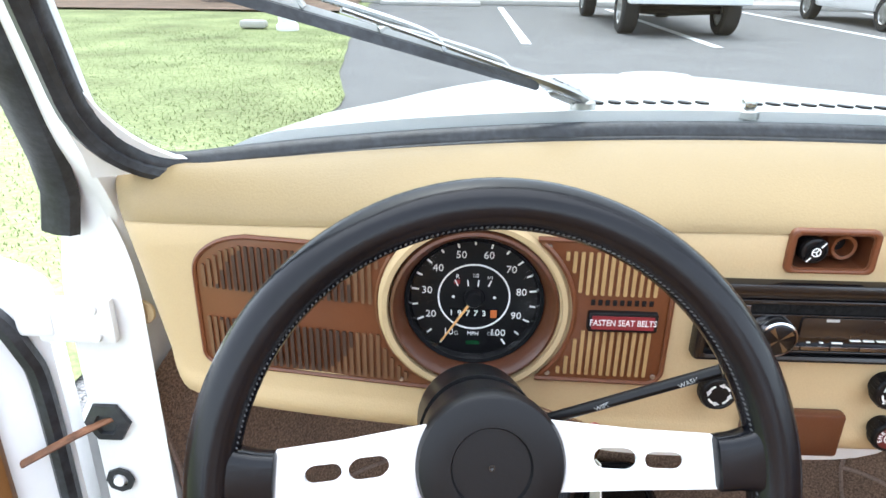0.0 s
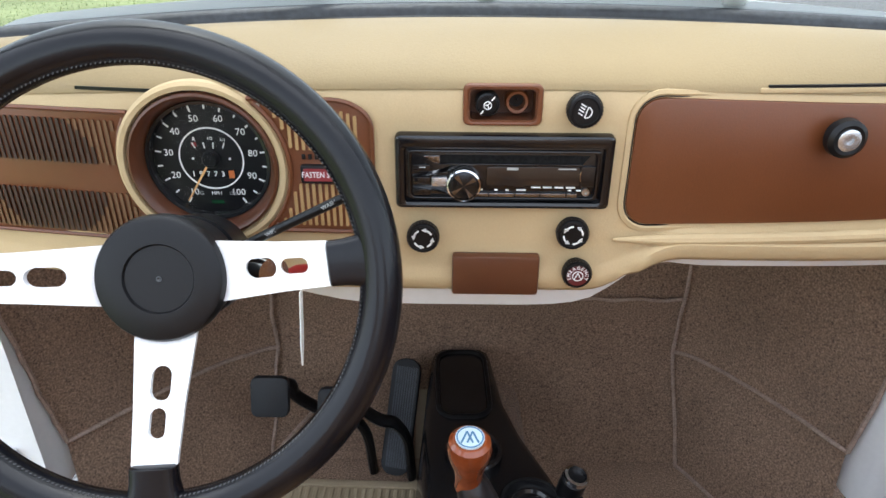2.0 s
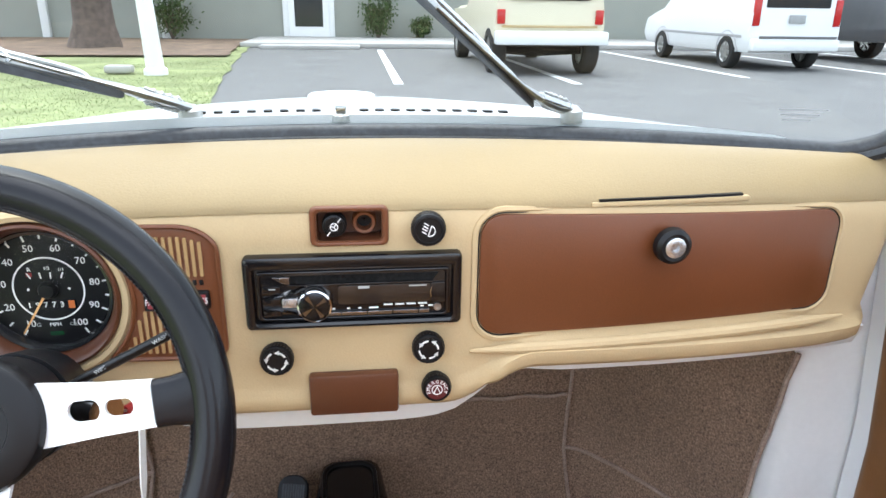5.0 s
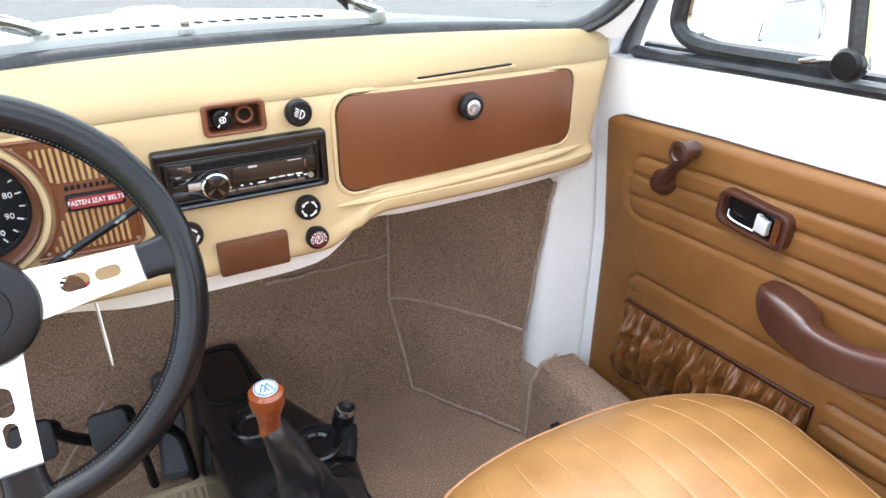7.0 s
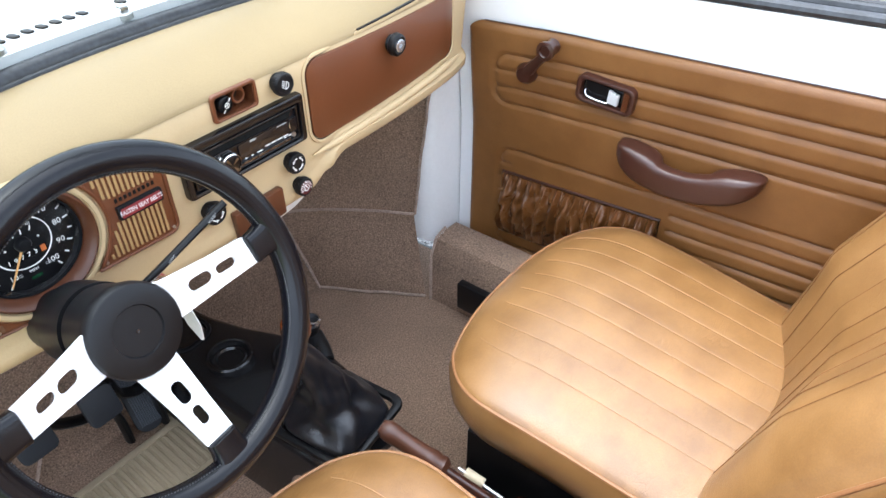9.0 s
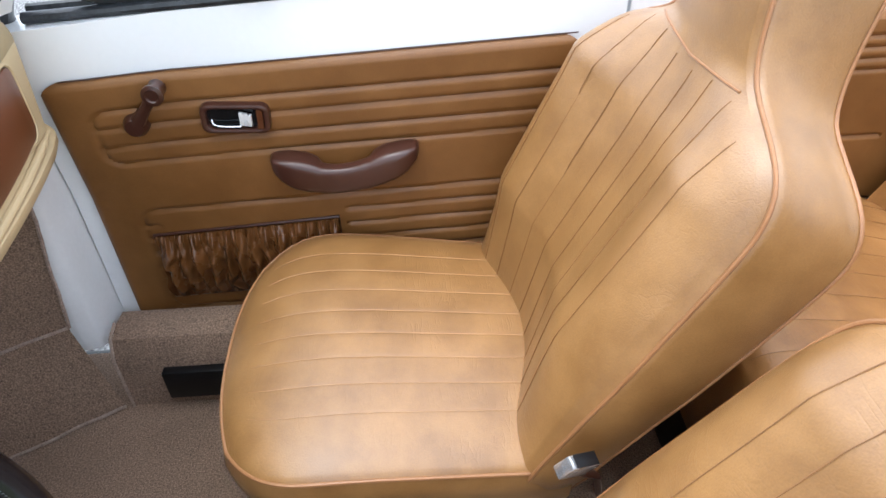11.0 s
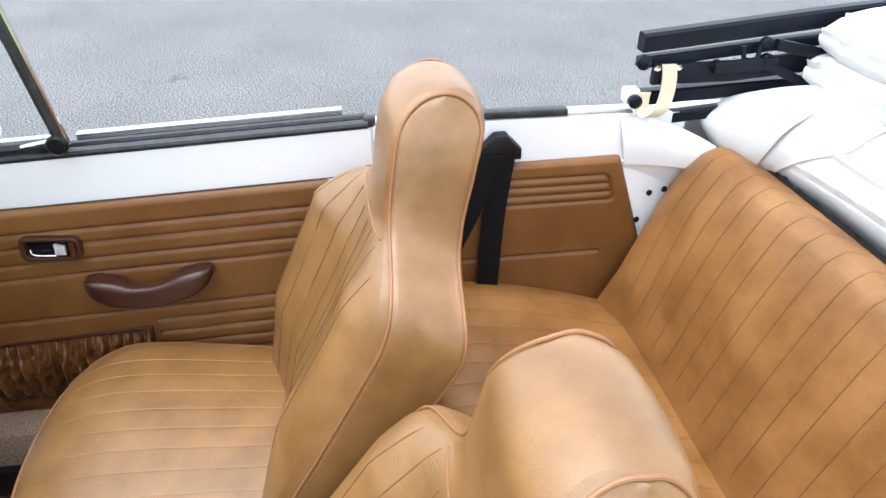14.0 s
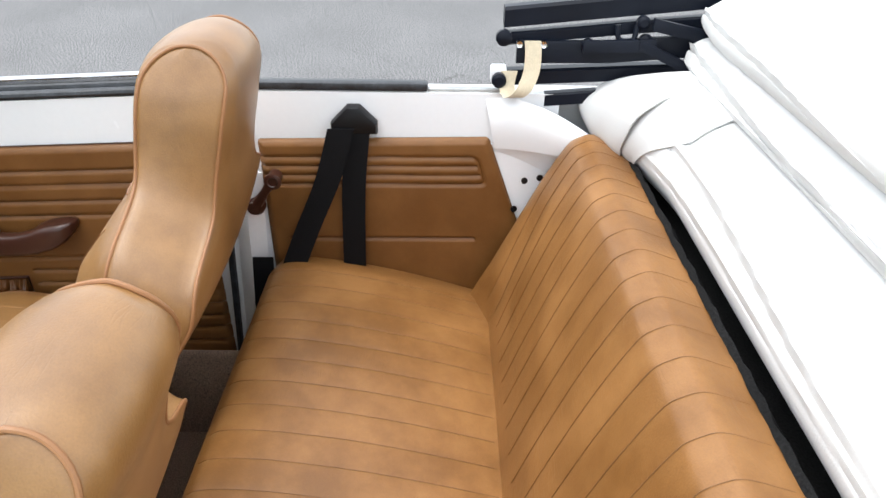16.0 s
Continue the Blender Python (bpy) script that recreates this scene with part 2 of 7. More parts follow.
def glass_material(name, tint=(0.97, 1.0, 0.99), least=0.03, most=0.55):
    m = bpy.data.materials.new(name)
    m.use_nodes = True
    n, l = m.node_tree.nodes, m.node_tree.links
    n.remove(n["Principled BSDF"])
    clear, gloss, mix, lw = (n.new(k) for k in ("ShaderNodeBsdfTransparent", "ShaderNodeBsdfGlossy", "ShaderNodeMixShader", "ShaderNodeLayerWeight"))
    clear.inputs[0].default_value = (*tint, 1)
    gloss.inputs["Roughness"].default_value = 0.02
    lw.inputs[0].default_value = 0.5
    power, ramp = n.new("ShaderNodeMath"), n.new("ShaderNodeMapRange")
    power.operation = "POWER"
    power.inputs[1].default_value = 4.0
    ramp.inputs[3].default_value, ramp.inputs[4].default_value = least, most
    l.new(lw.outputs["Facing"], power.inputs[0])
    l.new(power.outputs[0], ramp.inputs[0])
    l.new(ramp.outputs[0], mix.inputs[0])
    l.new(clear.outputs[0], mix.inputs[1])
    l.new(gloss.outputs[0], mix.inputs[2])
    l.new(mix.outputs[0], n["Material Output"].inputs[0])
    return m


GLASS = glass_material("clear_glass")
DIAL_GLASS = glass_material("dial_glass", (1.0, 1.0, 1.0), 0.012, 0.20)
SCREEN_GLASS = glass_material("laminated_screen_glass", (0.61, 0.635, 0.625))


# ---- mesh helpers ----
def part(name, bm, mat, parent=None, label="", angle=35, smooth=True):
    """Links a bmesh as one mesh object, under a thing or a part."""
    me = bpy.data.meshes.new(name)
    bmesh.ops.recalc_face_normals(bm, faces=bm.faces)
    bm.to_mesh(me)
    bm.free()
    me.materials.append(mat)
    if smooth:
        me.polygons.foreach_set("use_smooth", [True] * len(me.polygons))
        me.set_sharp_from_angle(angle=radians(angle))
    ob = new(name, me)
    if parent:
        ob.parent = parent
    return tagged(ob, label)


def thing(name, label, category, group="", kind="", at=None):
    ob = new(name)
    ob.empty_display_size = 0.05
    if at is not None:
        ob.matrix_world = at
    return tagged(ob, label, category, group, kind)


def merge(*bms):
    out = bmesh.new()
    for bm in bms:
        me = bpy.data.meshes.new("tmp")
        bm.to_mesh(me)
        bm.free()
        out.from_mesh(me)
        bpy.data.meshes.remove(me)
    return out


def moved(bm, m):
    bmesh.ops.transform(bm, matrix=m, verts=bm.verts)
    return bm


def mapped(bm, fn):
    for v in bm.verts:
        v.co = fn(v.co)
    return bm


def box(x0, x1, y0, y1, z0, z1, bevel=0.0, seg=2):
    bm = bmesh.new()
    m = Matrix.LocRotScale(((x0 + x1) / 2, (y0 + y1) / 2, (z0 + z1) / 2), None, (abs(x1 - x0), abs(y1 - y0), abs(z1 - z0)))
    bmesh.ops.create_cube(bm, size=1, matrix=m)
    if bevel:
        bmesh.ops.bevel(bm, geom=bm.edges[:], offset=bevel, segments=seg, affect="EDGES", profile=0.5)
    return bm


def loft(rings, closed=True, caps=True):
    """A skin over rings of equally many points."""
    bm = bmesh.new()
    rows = [[bm.verts.new(p) for p in r] for r in rings]
    n = len(rows[0])
    for a, b in zip(rows, rows[1:]):
        for i in range(n if closed else n - 1):
            j = (i + 1) % n
            bm.faces.new((a[i], a[j], b[j], b[i]))
    if caps and closed:
        bm.faces.new(rows[0])
        bm.faces.new(rows[-1])
    return bm


def smooth_path(pts, n=8):
    """Catmull-Rom through the points."""
    p = [Vector(q) for q in pts]
    out = []
    for i in range(len(p) - 1):
        a, b, c, d = p[max(i - 1, 0)], p[i], p[i + 1], p[min(i + 2, len(p) - 1)]
        for k in range(n):
            t = k / n
            out.append(0.5 * (2 * b + (c - a) * t + (2 * a - 5 * b + 4 * c - d) * t * t + (3 * b - a - 3 * c + d) * t ** 3))
    return out + [p[-1]]


def tube(pts, r, seg=10, closed=False, flat=1.0, up=None):
    """A tube along points; r is a radius or a list of them; flat squashes it along its second axis."""
    p = [Vector(q) for q in pts]
    n = len(p)
    rings, last = [], None
    for i in range(n):
        d = (p[(i + 1) % n] - p[i - 1]) if closed else (p[min(i + 1, n - 1)] - p[max(i - 1, 0)])
        d.normalize()
        ref = Vector(up) if up else (last if last is not None else (Vector((0, 0, 1)) if abs(d.z) < 0.9 else Vector((1, 0, 0))))
        s = d.cross(ref)
        if s.length < 1e-6:
            s = d.orthogonal()
        s.normalize()
        u = s.cross(d)
        last = u
        q = r[i] if isinstance(r, (list, tuple)) else r
        rings.append([p[i] + q * (math.cos(a) * s + flat * math.sin(a) * u) for a in (2 * math.pi * k / seg for k in range(seg))])
    if closed:
        rings.append(rings[0])
        bm = loft(rings, True, False)
        bmesh.ops.remove_doubles(bm, verts=bm.verts, dist=1e-6)
        return bm
    return loft(rings)


def lathe(profile, seg=32, m=None):
    """Turns (radius, height) pairs about the z axis."""
    rings = [[(r * math.cos(2 * math.pi * k / seg), r * math.sin(2 * math.pi * k / seg), z) for k in range(seg)] for r, z in profile]
    if profile[0][0] > 0 and profile[-1][0] > 0:
        rings.append(rings[0])
    bm = loft(rings, caps=False)
    bmesh.ops.remove_doubles(bm, verts=bm.verts, dist=1e-7)
    return moved(bm, m) if m else bm


def rrect(x0, x1, y0, y1, r, n=5):
    pts = []
    for cx, cy, a0 in ((x1 - r, y1 - r, 0), (x0 + r, y1 - r, 90), (x0 + r, y0 + r, 180), (x1 - r, y0 + r, 270)):
        pts += [(cx + r * math.cos(radians(a0 + 90 * k / n)), cy + r * math.sin(radians(a0 + 90 * k / n))) for k in range(n + 1)]
    return pts


def prism(poly, z0, z1, bevel=0.0, holes=()):
    """A plate of a 2D outline from z0 to z1, with rounded front edges and holes through it."""
    bm = bmesh.new()
    loops = [poly, *holes]
    edges = []
    for lp in loops:
        vs = [bm.verts.new((x, y, z0)) for x, y in lp]
        edges += [bm.edges.new((vs[i], vs[(i + 1) % len(vs)])) for i in range(len(vs))]
    if holes:
        bmesh.ops.triangle_fill(bm, edges=edges, use_beauty=True)
    else:
        bm.faces.new([e.verts[0] for e in edges])
    top = bmesh.ops.extrude_face_region(bm, geom=bm.faces[:])
    vs = [g for g in top["geom"] if isinstance(g, bmesh.types.BMVert)]
    bmesh.ops.translate(bm, verts=vs, vec=(0, 0, z1 - z0))
    if bevel:
        rim = [e for e in bm.edges if abs(e.verts[0].co.z - z1) < 1e-7 and abs(e.verts[1].co.z - z1) < 1e-7 and len(e.link_faces) == 2
               and any(abs(f.normal.z) < 0.5 for f in e.link_faces if (f.normal_update() or True))]
        bmesh.ops.bevel(bm, geom=rim, offset=bevel, segments=2, affect="EDGES", profile=0.5)
    return bm


def sheet(fn, nu, nv, thick=0.0):
    """A grid surface fn(u, v), u and v from 0 to 1."""
    bm = bmesh.new()
    g = [[bm.verts.new(fn(i / nu, j / nv)) for j in range(nv + 1)] for i in range(nu + 1)]
    for i in range(nu):
        for j in range(nv):
            bm.faces.new((g[i][j], g[i + 1][j], g[i + 1][j + 1], g[i][j + 1]))
    if thick:
        bmesh.ops.recalc_face_normals(bm, faces=bm.faces)
        bmesh.ops.solidify(bm, geom=bm.faces[:], thickness=thick)
    return bm


def writing(name, text, size, m, mat, parent, depth=0.0003, align="CENTER", sx=1.0):
    """Text in the built-in font, as a mesh."""
    cu = bpy.data.curves.new(name, "FONT")
    cu.body, cu.size, cu.extrude, cu.align_x, cu.align_y, cu.resolution_u = text, size, depth, align, "CENTER", 2
    tmp = new("tmp_text", cu)
    me = bpy.data.meshes.new_from_object(tmp.evaluated_get(bpy.context.evaluated_depsgraph_get()))
    bpy.data.objects.remove(tmp)
    me.materials.clear()
    me.materials.append(mat)
    me.transform(m @ Matrix.Diagonal((sx, 1, 1, 1)))
    ob = new(name, me)
    ob.parent = parent
    return ob


def lerp(a, b, t):
    return a + (b - a) * t


def curve(pairs, x):
    """Linear through (x, y) pairs, smoothed at the knots."""
    if x <= pairs[0][0]:
        return pairs[0][1]
    for (a, ya), (b, yb) in zip(pairs, pairs[1:]):
        if x <= b:
            return lerp(ya, yb, (x - a) / (b - a))
    return pairs[-1][1]


def eased(pairs, x, w=0.012):
    return sum(curve(pairs, x + w * k) for k in (-1.5, -1, -0.5, 0, 0.5, 1, 1.5)) / 7


SEAM_DARK = material("dark_seam_thread", (0.19, 0.088, 0.029), 0.6, scale=30, bump=0)
SEAM_LIGHT = material("pale_seam_thread", (0.36, 0.20, 0.10), 0.5, scale=30, bump=0)


# ---- the car: body and large forms ----
CX = 0.303           # the car's middle line
DOOR_X = 0.93        # inner skin of the passenger door
FLOOR = 0.17


def mirror_x(x):
    return 2 * CX - x


def dash_y(x):
    return 0.487 + 0.06 * abs((x - CX) / 0.585) ** 2.6


def on_dash(v):
    """From dashboard coordinates (across, up, towards the driver) to the world."""
    return Vector((v.x, dash_y(v.x) - v.z, v.y))


def screen_base(x):
    """Where the windscreen's lower edge runs."""
    k = abs((x - CX) / 0.60)
    return Vector((x, 0.648 - 0.095 * k ** 2.2, 0.973 - 0.018 * k ** 2 - (0.010 * k ** 2 if x < CX else 0)))


car = thing("convertible_car", "white vintage convertible car body with open roof", "car")

# cowl and bonnet
def bonnet(u, v):
    x = CX + (u - 0.5) * 1.30
    k = abs(u - 0.5) * 2
    y = lerp(screen_base(max(min(x, 0.9), -0.29)).y + 0.012 + 0.14 * max((k - 0.84) / 0.16, 0) ** 1.3, 1.75 - 0.45 * k * k, v)
    z = curve([(0, 0.992), (0.25, 0.975), (0.5, 0.945), (0.75, 0.88), (1, 0.74)], v)
    z -= (0.04 + 0.13 * v) * k ** 2.4 + 0.22 * max(k - 0.72, 0) * (1 - 0.3 * v)
    return (x, y, z)


hood = part("bonnet", sheet(bonnet, 60, 40, 0.012), WHITE, car, "white rounded bonnet with a row of louvre slots")
for i in range(20):
    x = lerp(0.135, 0.475, i / 19)
    if abs(x - 0.289) < 0.012:
        continue
    y = 0.712 - 0.25 * (x - CX) ** 2
    z = bonnet((x - CX) / 1.30 + 0.5, (y - 0.66) / 1.09)[2] + 0.001
    bm = prism(rrect(-0.0048, 0.0048, -0.0095, 0.0095, 0.004, 3), -0.003, 0.0012, 0.0005)
    part("louvre_slot", moved(bm, pose(x, y, z, -3, 0, 6 + 20 * (CX - x))), BLACK, hood)
bx, by = 0.283, 0.985
part("bonnet_badge", lathe([(0, 0), (0.052, 0), (0.051, 0.006), (0.044, 0.010), (0.020, 0.0125), (0, 0.013)], 40, pose(bx, by, bonnet((bx - CX) / 1.30 + 0.5, (by - 0.66) / 1.09)[2] - 0.001, -6, 0, 0)), WHITE, hood, "white raised badge blank")
nz = thing("washer_nozzle", "small chrome washer nozzle on the white bonnet", "washer nozzle")
part("nozzle_base", lathe([(0.0, 0), (0.013, 0), (0.012, 0.006), (0.006, 0.010), (0.0, 0.010)], 16, pose(0.289, 0.668, 0.985)), STEEL, nz)
part("nozzle_jet", box(0.283, 0.295, 0.660, 0.672, 0.994, 1.002, 0.002), CHROME, nz)
# wings either side of the bonnet
for side in (-1, 1):
    def wing(u, v, side=side):
        a = lerp(-10, 120, u)
        y = lerp(0.75, 2.0, v)
        r = 0.30 + 0.06 * math.sin(math.pi * v)
        return (CX + side * (0.52 + r * math.sin(radians(a))), y, 0.42 + (r + 0.06 * math.sin(math.pi * v)) * math.cos(radians(a)) - 0.10 * v)
    part("front_wing", sheet(wing, 16, 24, 0.01), WHITE, car)

# windscreen: seal, pillars, glass, header
def screen_point(x, h):
    """A point on the glass: h runs from the base (0) to the top (1)."""
    b = screen_base(x)
    return Vector((CX + (x - CX) * (1 - 0.10 * h), b.y - 0.24 * h, b.z + 0.40 * h))


windscreen = thing("windscreen", "clear windscreen in a worn black rubber seal", "windscreen", kind="structure")
outline = [screen_point(lerp(-0.219, 0.80, i / 40), 0.0) for i in range(41)]
corner = [screen_point(0.80 + 0.096 * math.sin(radians(a)), 0.28 * (1 - math.cos(radians(a)))) for a in range(10, 91, 10)]
side_r = [screen_point(0.896, h) for h in (0.42, 0.54, 0.66, 0.78, 0.9)]
top = [screen_point(lerp(0.87, -0.264, i / 20), 0.97) for i in range(21)]
corner_l = [screen_point(mirror_x(0.825 + 0.071 * math.sin(radians(a))), 0.21 * (1 - math.cos(radians(a)))) for a in range(90, 5, -10)]
side_l = [screen_point(mirror_x(0.896), h) for h in (0.9, 0.78, 0.66, 0.54, 0.42, 0.32)]
loop = outline + corner + side_r + top + side_l + corner_l
part("rubber_seal", tube(loop, 0.0118, 12, True, up=(0, -0.86, 0.5), flat=0.9), RUBBER, windscreen, "worn black rubber seal")
part("seal_lip", tube([p + Vector((0, -0.008, -0.006)) for p in loop], 0.0075, 8, True), RUBBER, windscreen)
glass = part("glass", sheet(lambda u, v: screen_point(lerp(-0.29, 0.896, u), lerp(0.01, 0.98, v)) + Vector((0, 0.004, 0.002)), 24, 6), SCREEN_GLASS, windscreen)
for i in range(3):
    part("glass_marking",
         moved(prism(rrect(-0.024 + 0.004 * i, 0.024 - 0.006 * i, -0.0007, 0.0007, 0.0003, 2), 0, 0.0004),
               Matrix.Translation(screen_point(0.76, 0.115 - 0.014 * i) + Vector((0, -0.004, 0))) @ pose(0, 0, 0, 60, 0, -14)), FAINT, windscreen)


def jamb_ring(z, side=1):
    """The door jamb and the windscreen pillar as one pressing: its section at height z."""
    h = (z - 0.95) / 0.40
    k = min(max((z - 0.80) / 0.20, 0), 1)
    k = k * k * (3 - 2 * k)
    a1, q = screen_point(0.896, h), Vector((0.957 - 0.075 * h, 0.598 - 0.24 * h, 0.940 + 0.39 * h))
    low = [(0.838, 0.72), (0.838, 0.650), (0.843, 0.622), (0.858, 0.610), (0.905, 0.602), (0.950, 0.600), (0.983, 0.602), (0.985, 0.72)]
    if side < 0:
        low = [(0.915, 0.72), (0.915, 0.650), (0.919, 0.626), (0.926, 0.614)] + low[4:]
    a, b = a1 + Vector((0.004, -0.010, 0)), q + Vector((-0.012, -0.014, 0))
    high = [a1 + Vector((0.002, 0.026, 0.012)), a + Vector((-0.001, 0.006, 0)), a + Vector((0.004, -0.001, 0)), a.lerp(b, 0.45) + Vector((0, -0.003, 0)), a.lerp(b, 0.85), b + Vector((0.005, 0.003, 0)), q + Vector((0.004, 0.008, 0)), q + Vector((0, 0.04, 0.01))]
    return [Vector((x, y, z)).lerp(v, k) for (x, y), v in zip(low, high)]


def corner_x(h):
    """The inner edge of the seal's rounded lower corner."""
    c = 1 - min(h / 0.28, 1)
    return 0.80 + 0.096 * math.sqrt(1 - c * c)


for side in (1, -1):
    f = lambda v: v if side > 0 else Vector((mirror_x(v.x), v.y, v.z))
    zs = [0.30, 0.5, 0.7] + [0.78 + 0.02 * k for k in range(16)] + [1.15, 1.22, 1.29, 1.36]
    part("windscreen_pillar", loft([[f(v) for v in jamb_ring(z, side)] for z in zs]), WHITE_SATIN, car, "white painted jamb and windscreen pillar", angle=60)
    strip = [f(Vector((0.957 - 0.075 * h, min(0.588 - 0.24 * h, 0.597), 0.940 + 0.39 * h))) for h in [-0.16 + 0.098 * k for k in range(13)]]
    part("pillar_seal", tube(strip, 0.019, 8, flat=0.6, up=(0, -1, 0)), RUBBER, car, "black rubber pillar seal")
    part("screen_corner", sheet(lambda u, v: f(screen_point(lerp(corner_x(0.34 * v) - 0.006, 0.902, u), 0.34 * v - 0.02 * (1 - v)) + Vector((0, -0.004, 0))), 10, 12, 0.004), WHITE_SATIN, car, "white painted screen corner")
head = [screen_point(lerp(-0.29, 0.896, i / 20), 1.02) for i in range(21)]
part("windscreen_header", tube(head, 0.028, 10), WHITE_SATIN, car)

# scuttle: white strip under the seal
part("scuttle", sheet(lambda u, v: screen_base(lerp(-0.20, 0.80, u)) + Vector((0, lerp(-0.01, 0.05, v), lerp(-0.028, -0.012, v))), 40, 3, 0.006), WHITE_SATIN, car)

# floor, tunnel, toe board, sides: carpet
floor = thing("floor", "brown cut-pile carpet on the car floor", "carpet", kind="structure")
part("floor_carpet", box(-0.35, 0.95, -1.25, 0.87, FLOOR - 0.03, FLOOR), CARPET, floor)


def tunnel(u, v):
    y = lerp(-0.95, 0.90, v)
    a = lerp(-90, 90, u)
    w, h = 0.105, curve([(-0.95, 0.15), (0.1, 0.15), (0.9, 0.14)], y)
    sgn = math.copysign(1, math.sin(radians(a)))
    if sgn < 0:
        w -= 0.040 * min(max((y - 0.30) / 0.15, 0), 1)
    return (0.285 + w * sgn * abs(math.sin(radians(a))) ** 0.5, y, FLOOR - 0.005 + h * abs(math.cos(radians(a))) ** 0.45)


part("tunnel_carpet", sheet(tunnel, 24, 40), CARPET, floor)
part("toe_board", sheet(lambda u, v: (lerp(-0.13, 0.668, u), *((curve([(0, 0.836), (0.35, 0.934), (1, 0.945)], v)), curve([(0, FLOOR - 0.004), (0.35, 0.34), (1, 0.80)], v))), 20, 30), CARPET, floor)


def wheel_box(u, v, side=1):
    """The carpeted front-wheel housing: across u, up v."""
    top = Vector((lerp(0.664, 0.828, u), lerp(0.930, 0.655, u ** 1.4), lerp(0.350, 0.376, u)))
    low = Vector((lerp(0.666, 0.795, u), lerp(0.828, 0.60, u), FLOOR + 0.002))
    high = Vector((lerp(0.668, 0.842, u), lerp(0.935, 0.614, u ** 1.8), lerp(0.80, 0.700, max(u - 0.55, 0) ** 2 / 0.2025)))
    p = low.lerp(top, v / 0.35) if v < 0.35 else top.lerp(high, (v - 0.35) / 0.65)
    return p if side > 0 else Vector((mirror_x(p.x + 0.075 * u), p.y, p.z))


for side in (1, -1):
    part("wheel_housing_carpet", sheet(lambda u, v: wheel_box(u, v, side), 20, 24), CARPET, floor)
    nudge = Vector((-0.002 * side, -0.004, 0.002))
    for line in ([wheel_box(0, k / 20, side) + nudge for k in range(21)], [wheel_box(k / 16, 0.35, side) + nudge for k in range(17)], [wheel_box(k / 16, 0.0, side) + nudge + Vector((0, 0, 0.003)) for k in range(17)],
                 [wheel_box(1, 0.35 + 0.65 * k / 16, side) + nudge for k in range(17)]):
        wob = [p + Vector((noise.noise(p * 25), noise.noise(p * 25 + Vector((7, 0, 0))), 0)) * 0.004 for p in line]
        part("carpet_edge_binding", tube(wob, 0.0034, 6), BINDING, floor, "light brown bound carpet edge")
part("carpet_edge_binding", tube([Vector((lerp(0.40, 0.66, k / 20), 0.926, 0.462 + 0.002 * math.sin(k))) for k in range(21)], 0.0032, 6), BINDING, floor)
part("carpet_edge_binding", tube(smooth_path([(-0.20, 0.60, FLOOR + 0.003), (-0.10, 0.76, FLOOR + 0.004), (0.0, 0.85, 0.25), (0.08, 0.895, 0.325)]), 0.0032, 6), BINDING, floor)

# sills
def sill(side):
    sec = [(0.80, FLOOR - 0.01), (0.805, 0.30), (0.825, 0.338), (0.86, 0.345), (0.90, 0.34), (0.93, 0.30), (0.93, FLOOR - 0.05)]
    return [[(x if side > 0 else mirror_x(x), y, z) for x, z in sec] for y in (-0.42, 0.0, 0.3, 0.55, 0.585)]


for side in (1, -1):
    s = part("sill_carpet", loft(sill(side)), CARPET, floor, "carpeted door sill")
    xs = lambda x: x if side > 0 else mirror_x(x)
    part("carpet_edge_binding", tube([Vector((xs(0.80 - 0.003), 0.585, FLOOR)), Vector((xs(0.803), 0.586, 0.30)), Vector((xs(0.825), 0.587, 0.341)), Vector((xs(0.86), 0.587, 0.348))], 0.0034, 6), BINDING, floor)
part("heater_vent", box(0.785, 0.806, 0.30, 0.50, 0.20, 0.275, 0.004), BLACK, floor, "black heater outlet in the sill")

# rear body: inner walls round the back seat
part("rear_wall", box(-0.42, 1.02, -1.30, -1.26, 0.15, 0.90, 0.01), FUR, car, "black felt-lined rear bulkhead")
part("rear_shelf", box(-0.42, 1.02, -1.95, -1.10, 0.80, 0.83, 0.01), FUR, car, "black felt-lined roof well")
part("left_outer_panel", box(-0.42, -0.35, -1.4, -0.46, 0.25, 0.955, 0.02), WHITE, car)
part("body_pan", box(-0.40, 1.0, -1.9, 0.9, 0.08, FLOOR - 0.031, 0.02), BLACK, car)


# ---- passenger door and rear quarter ----
def belt_z(y):
    return curve([(-1.0, 0.975), (-0.37, 0.968), (0.58, 0.918)], y)


def panel_top(y):
    return curve([(-1.0, 0.880), (-0.43, 0.868), (-0.30, 0.864), (0.30, 0.836), (0.56, 0.830)], y)


def door_in(y, z):
    """How far the door's inner face leans in towards the windscreen pillar."""
    a, b = min(max((y - 0.33) / 0.24, 0), 1), min(max((z - 0.60) / 0.24, 0), 1)
    return 0.024 * a * a * (3 - 2 * a) * b


door = thing("door_passenger", "closed white passenger door with pleated tan trim", "car door", kind="structure")
def skin_point(u, v):
    y = lerp(-0.365, 0.598, u)
    z = lerp(0.255, belt_z(y) - 0.006, v)
    return (lerp(DOOR_X, DOOR_X + 0.004, v) - door_in(y, z), y, z)


skin = sheet(skin_point, 40, 24)
part("inner_skin", merge(skin, sheet(lambda u, v: (lerp(DOOR_X + 0.004 - door_in(lerp(-0.365, 0.598, u), 0.92), DOOR_X + 0.085, v), lerp(-0.365, 0.598, u), belt_z(lerp(-0.365, 0.598, u)) - 0.006 - 0.01 * v * v), 40, 3),
     box(DOOR_X + 0.07, DOOR_X + 0.09, -0.365, 0.75, 0.25, 0.90, 0.01)), WHITE, door, "white painted inner door skin")


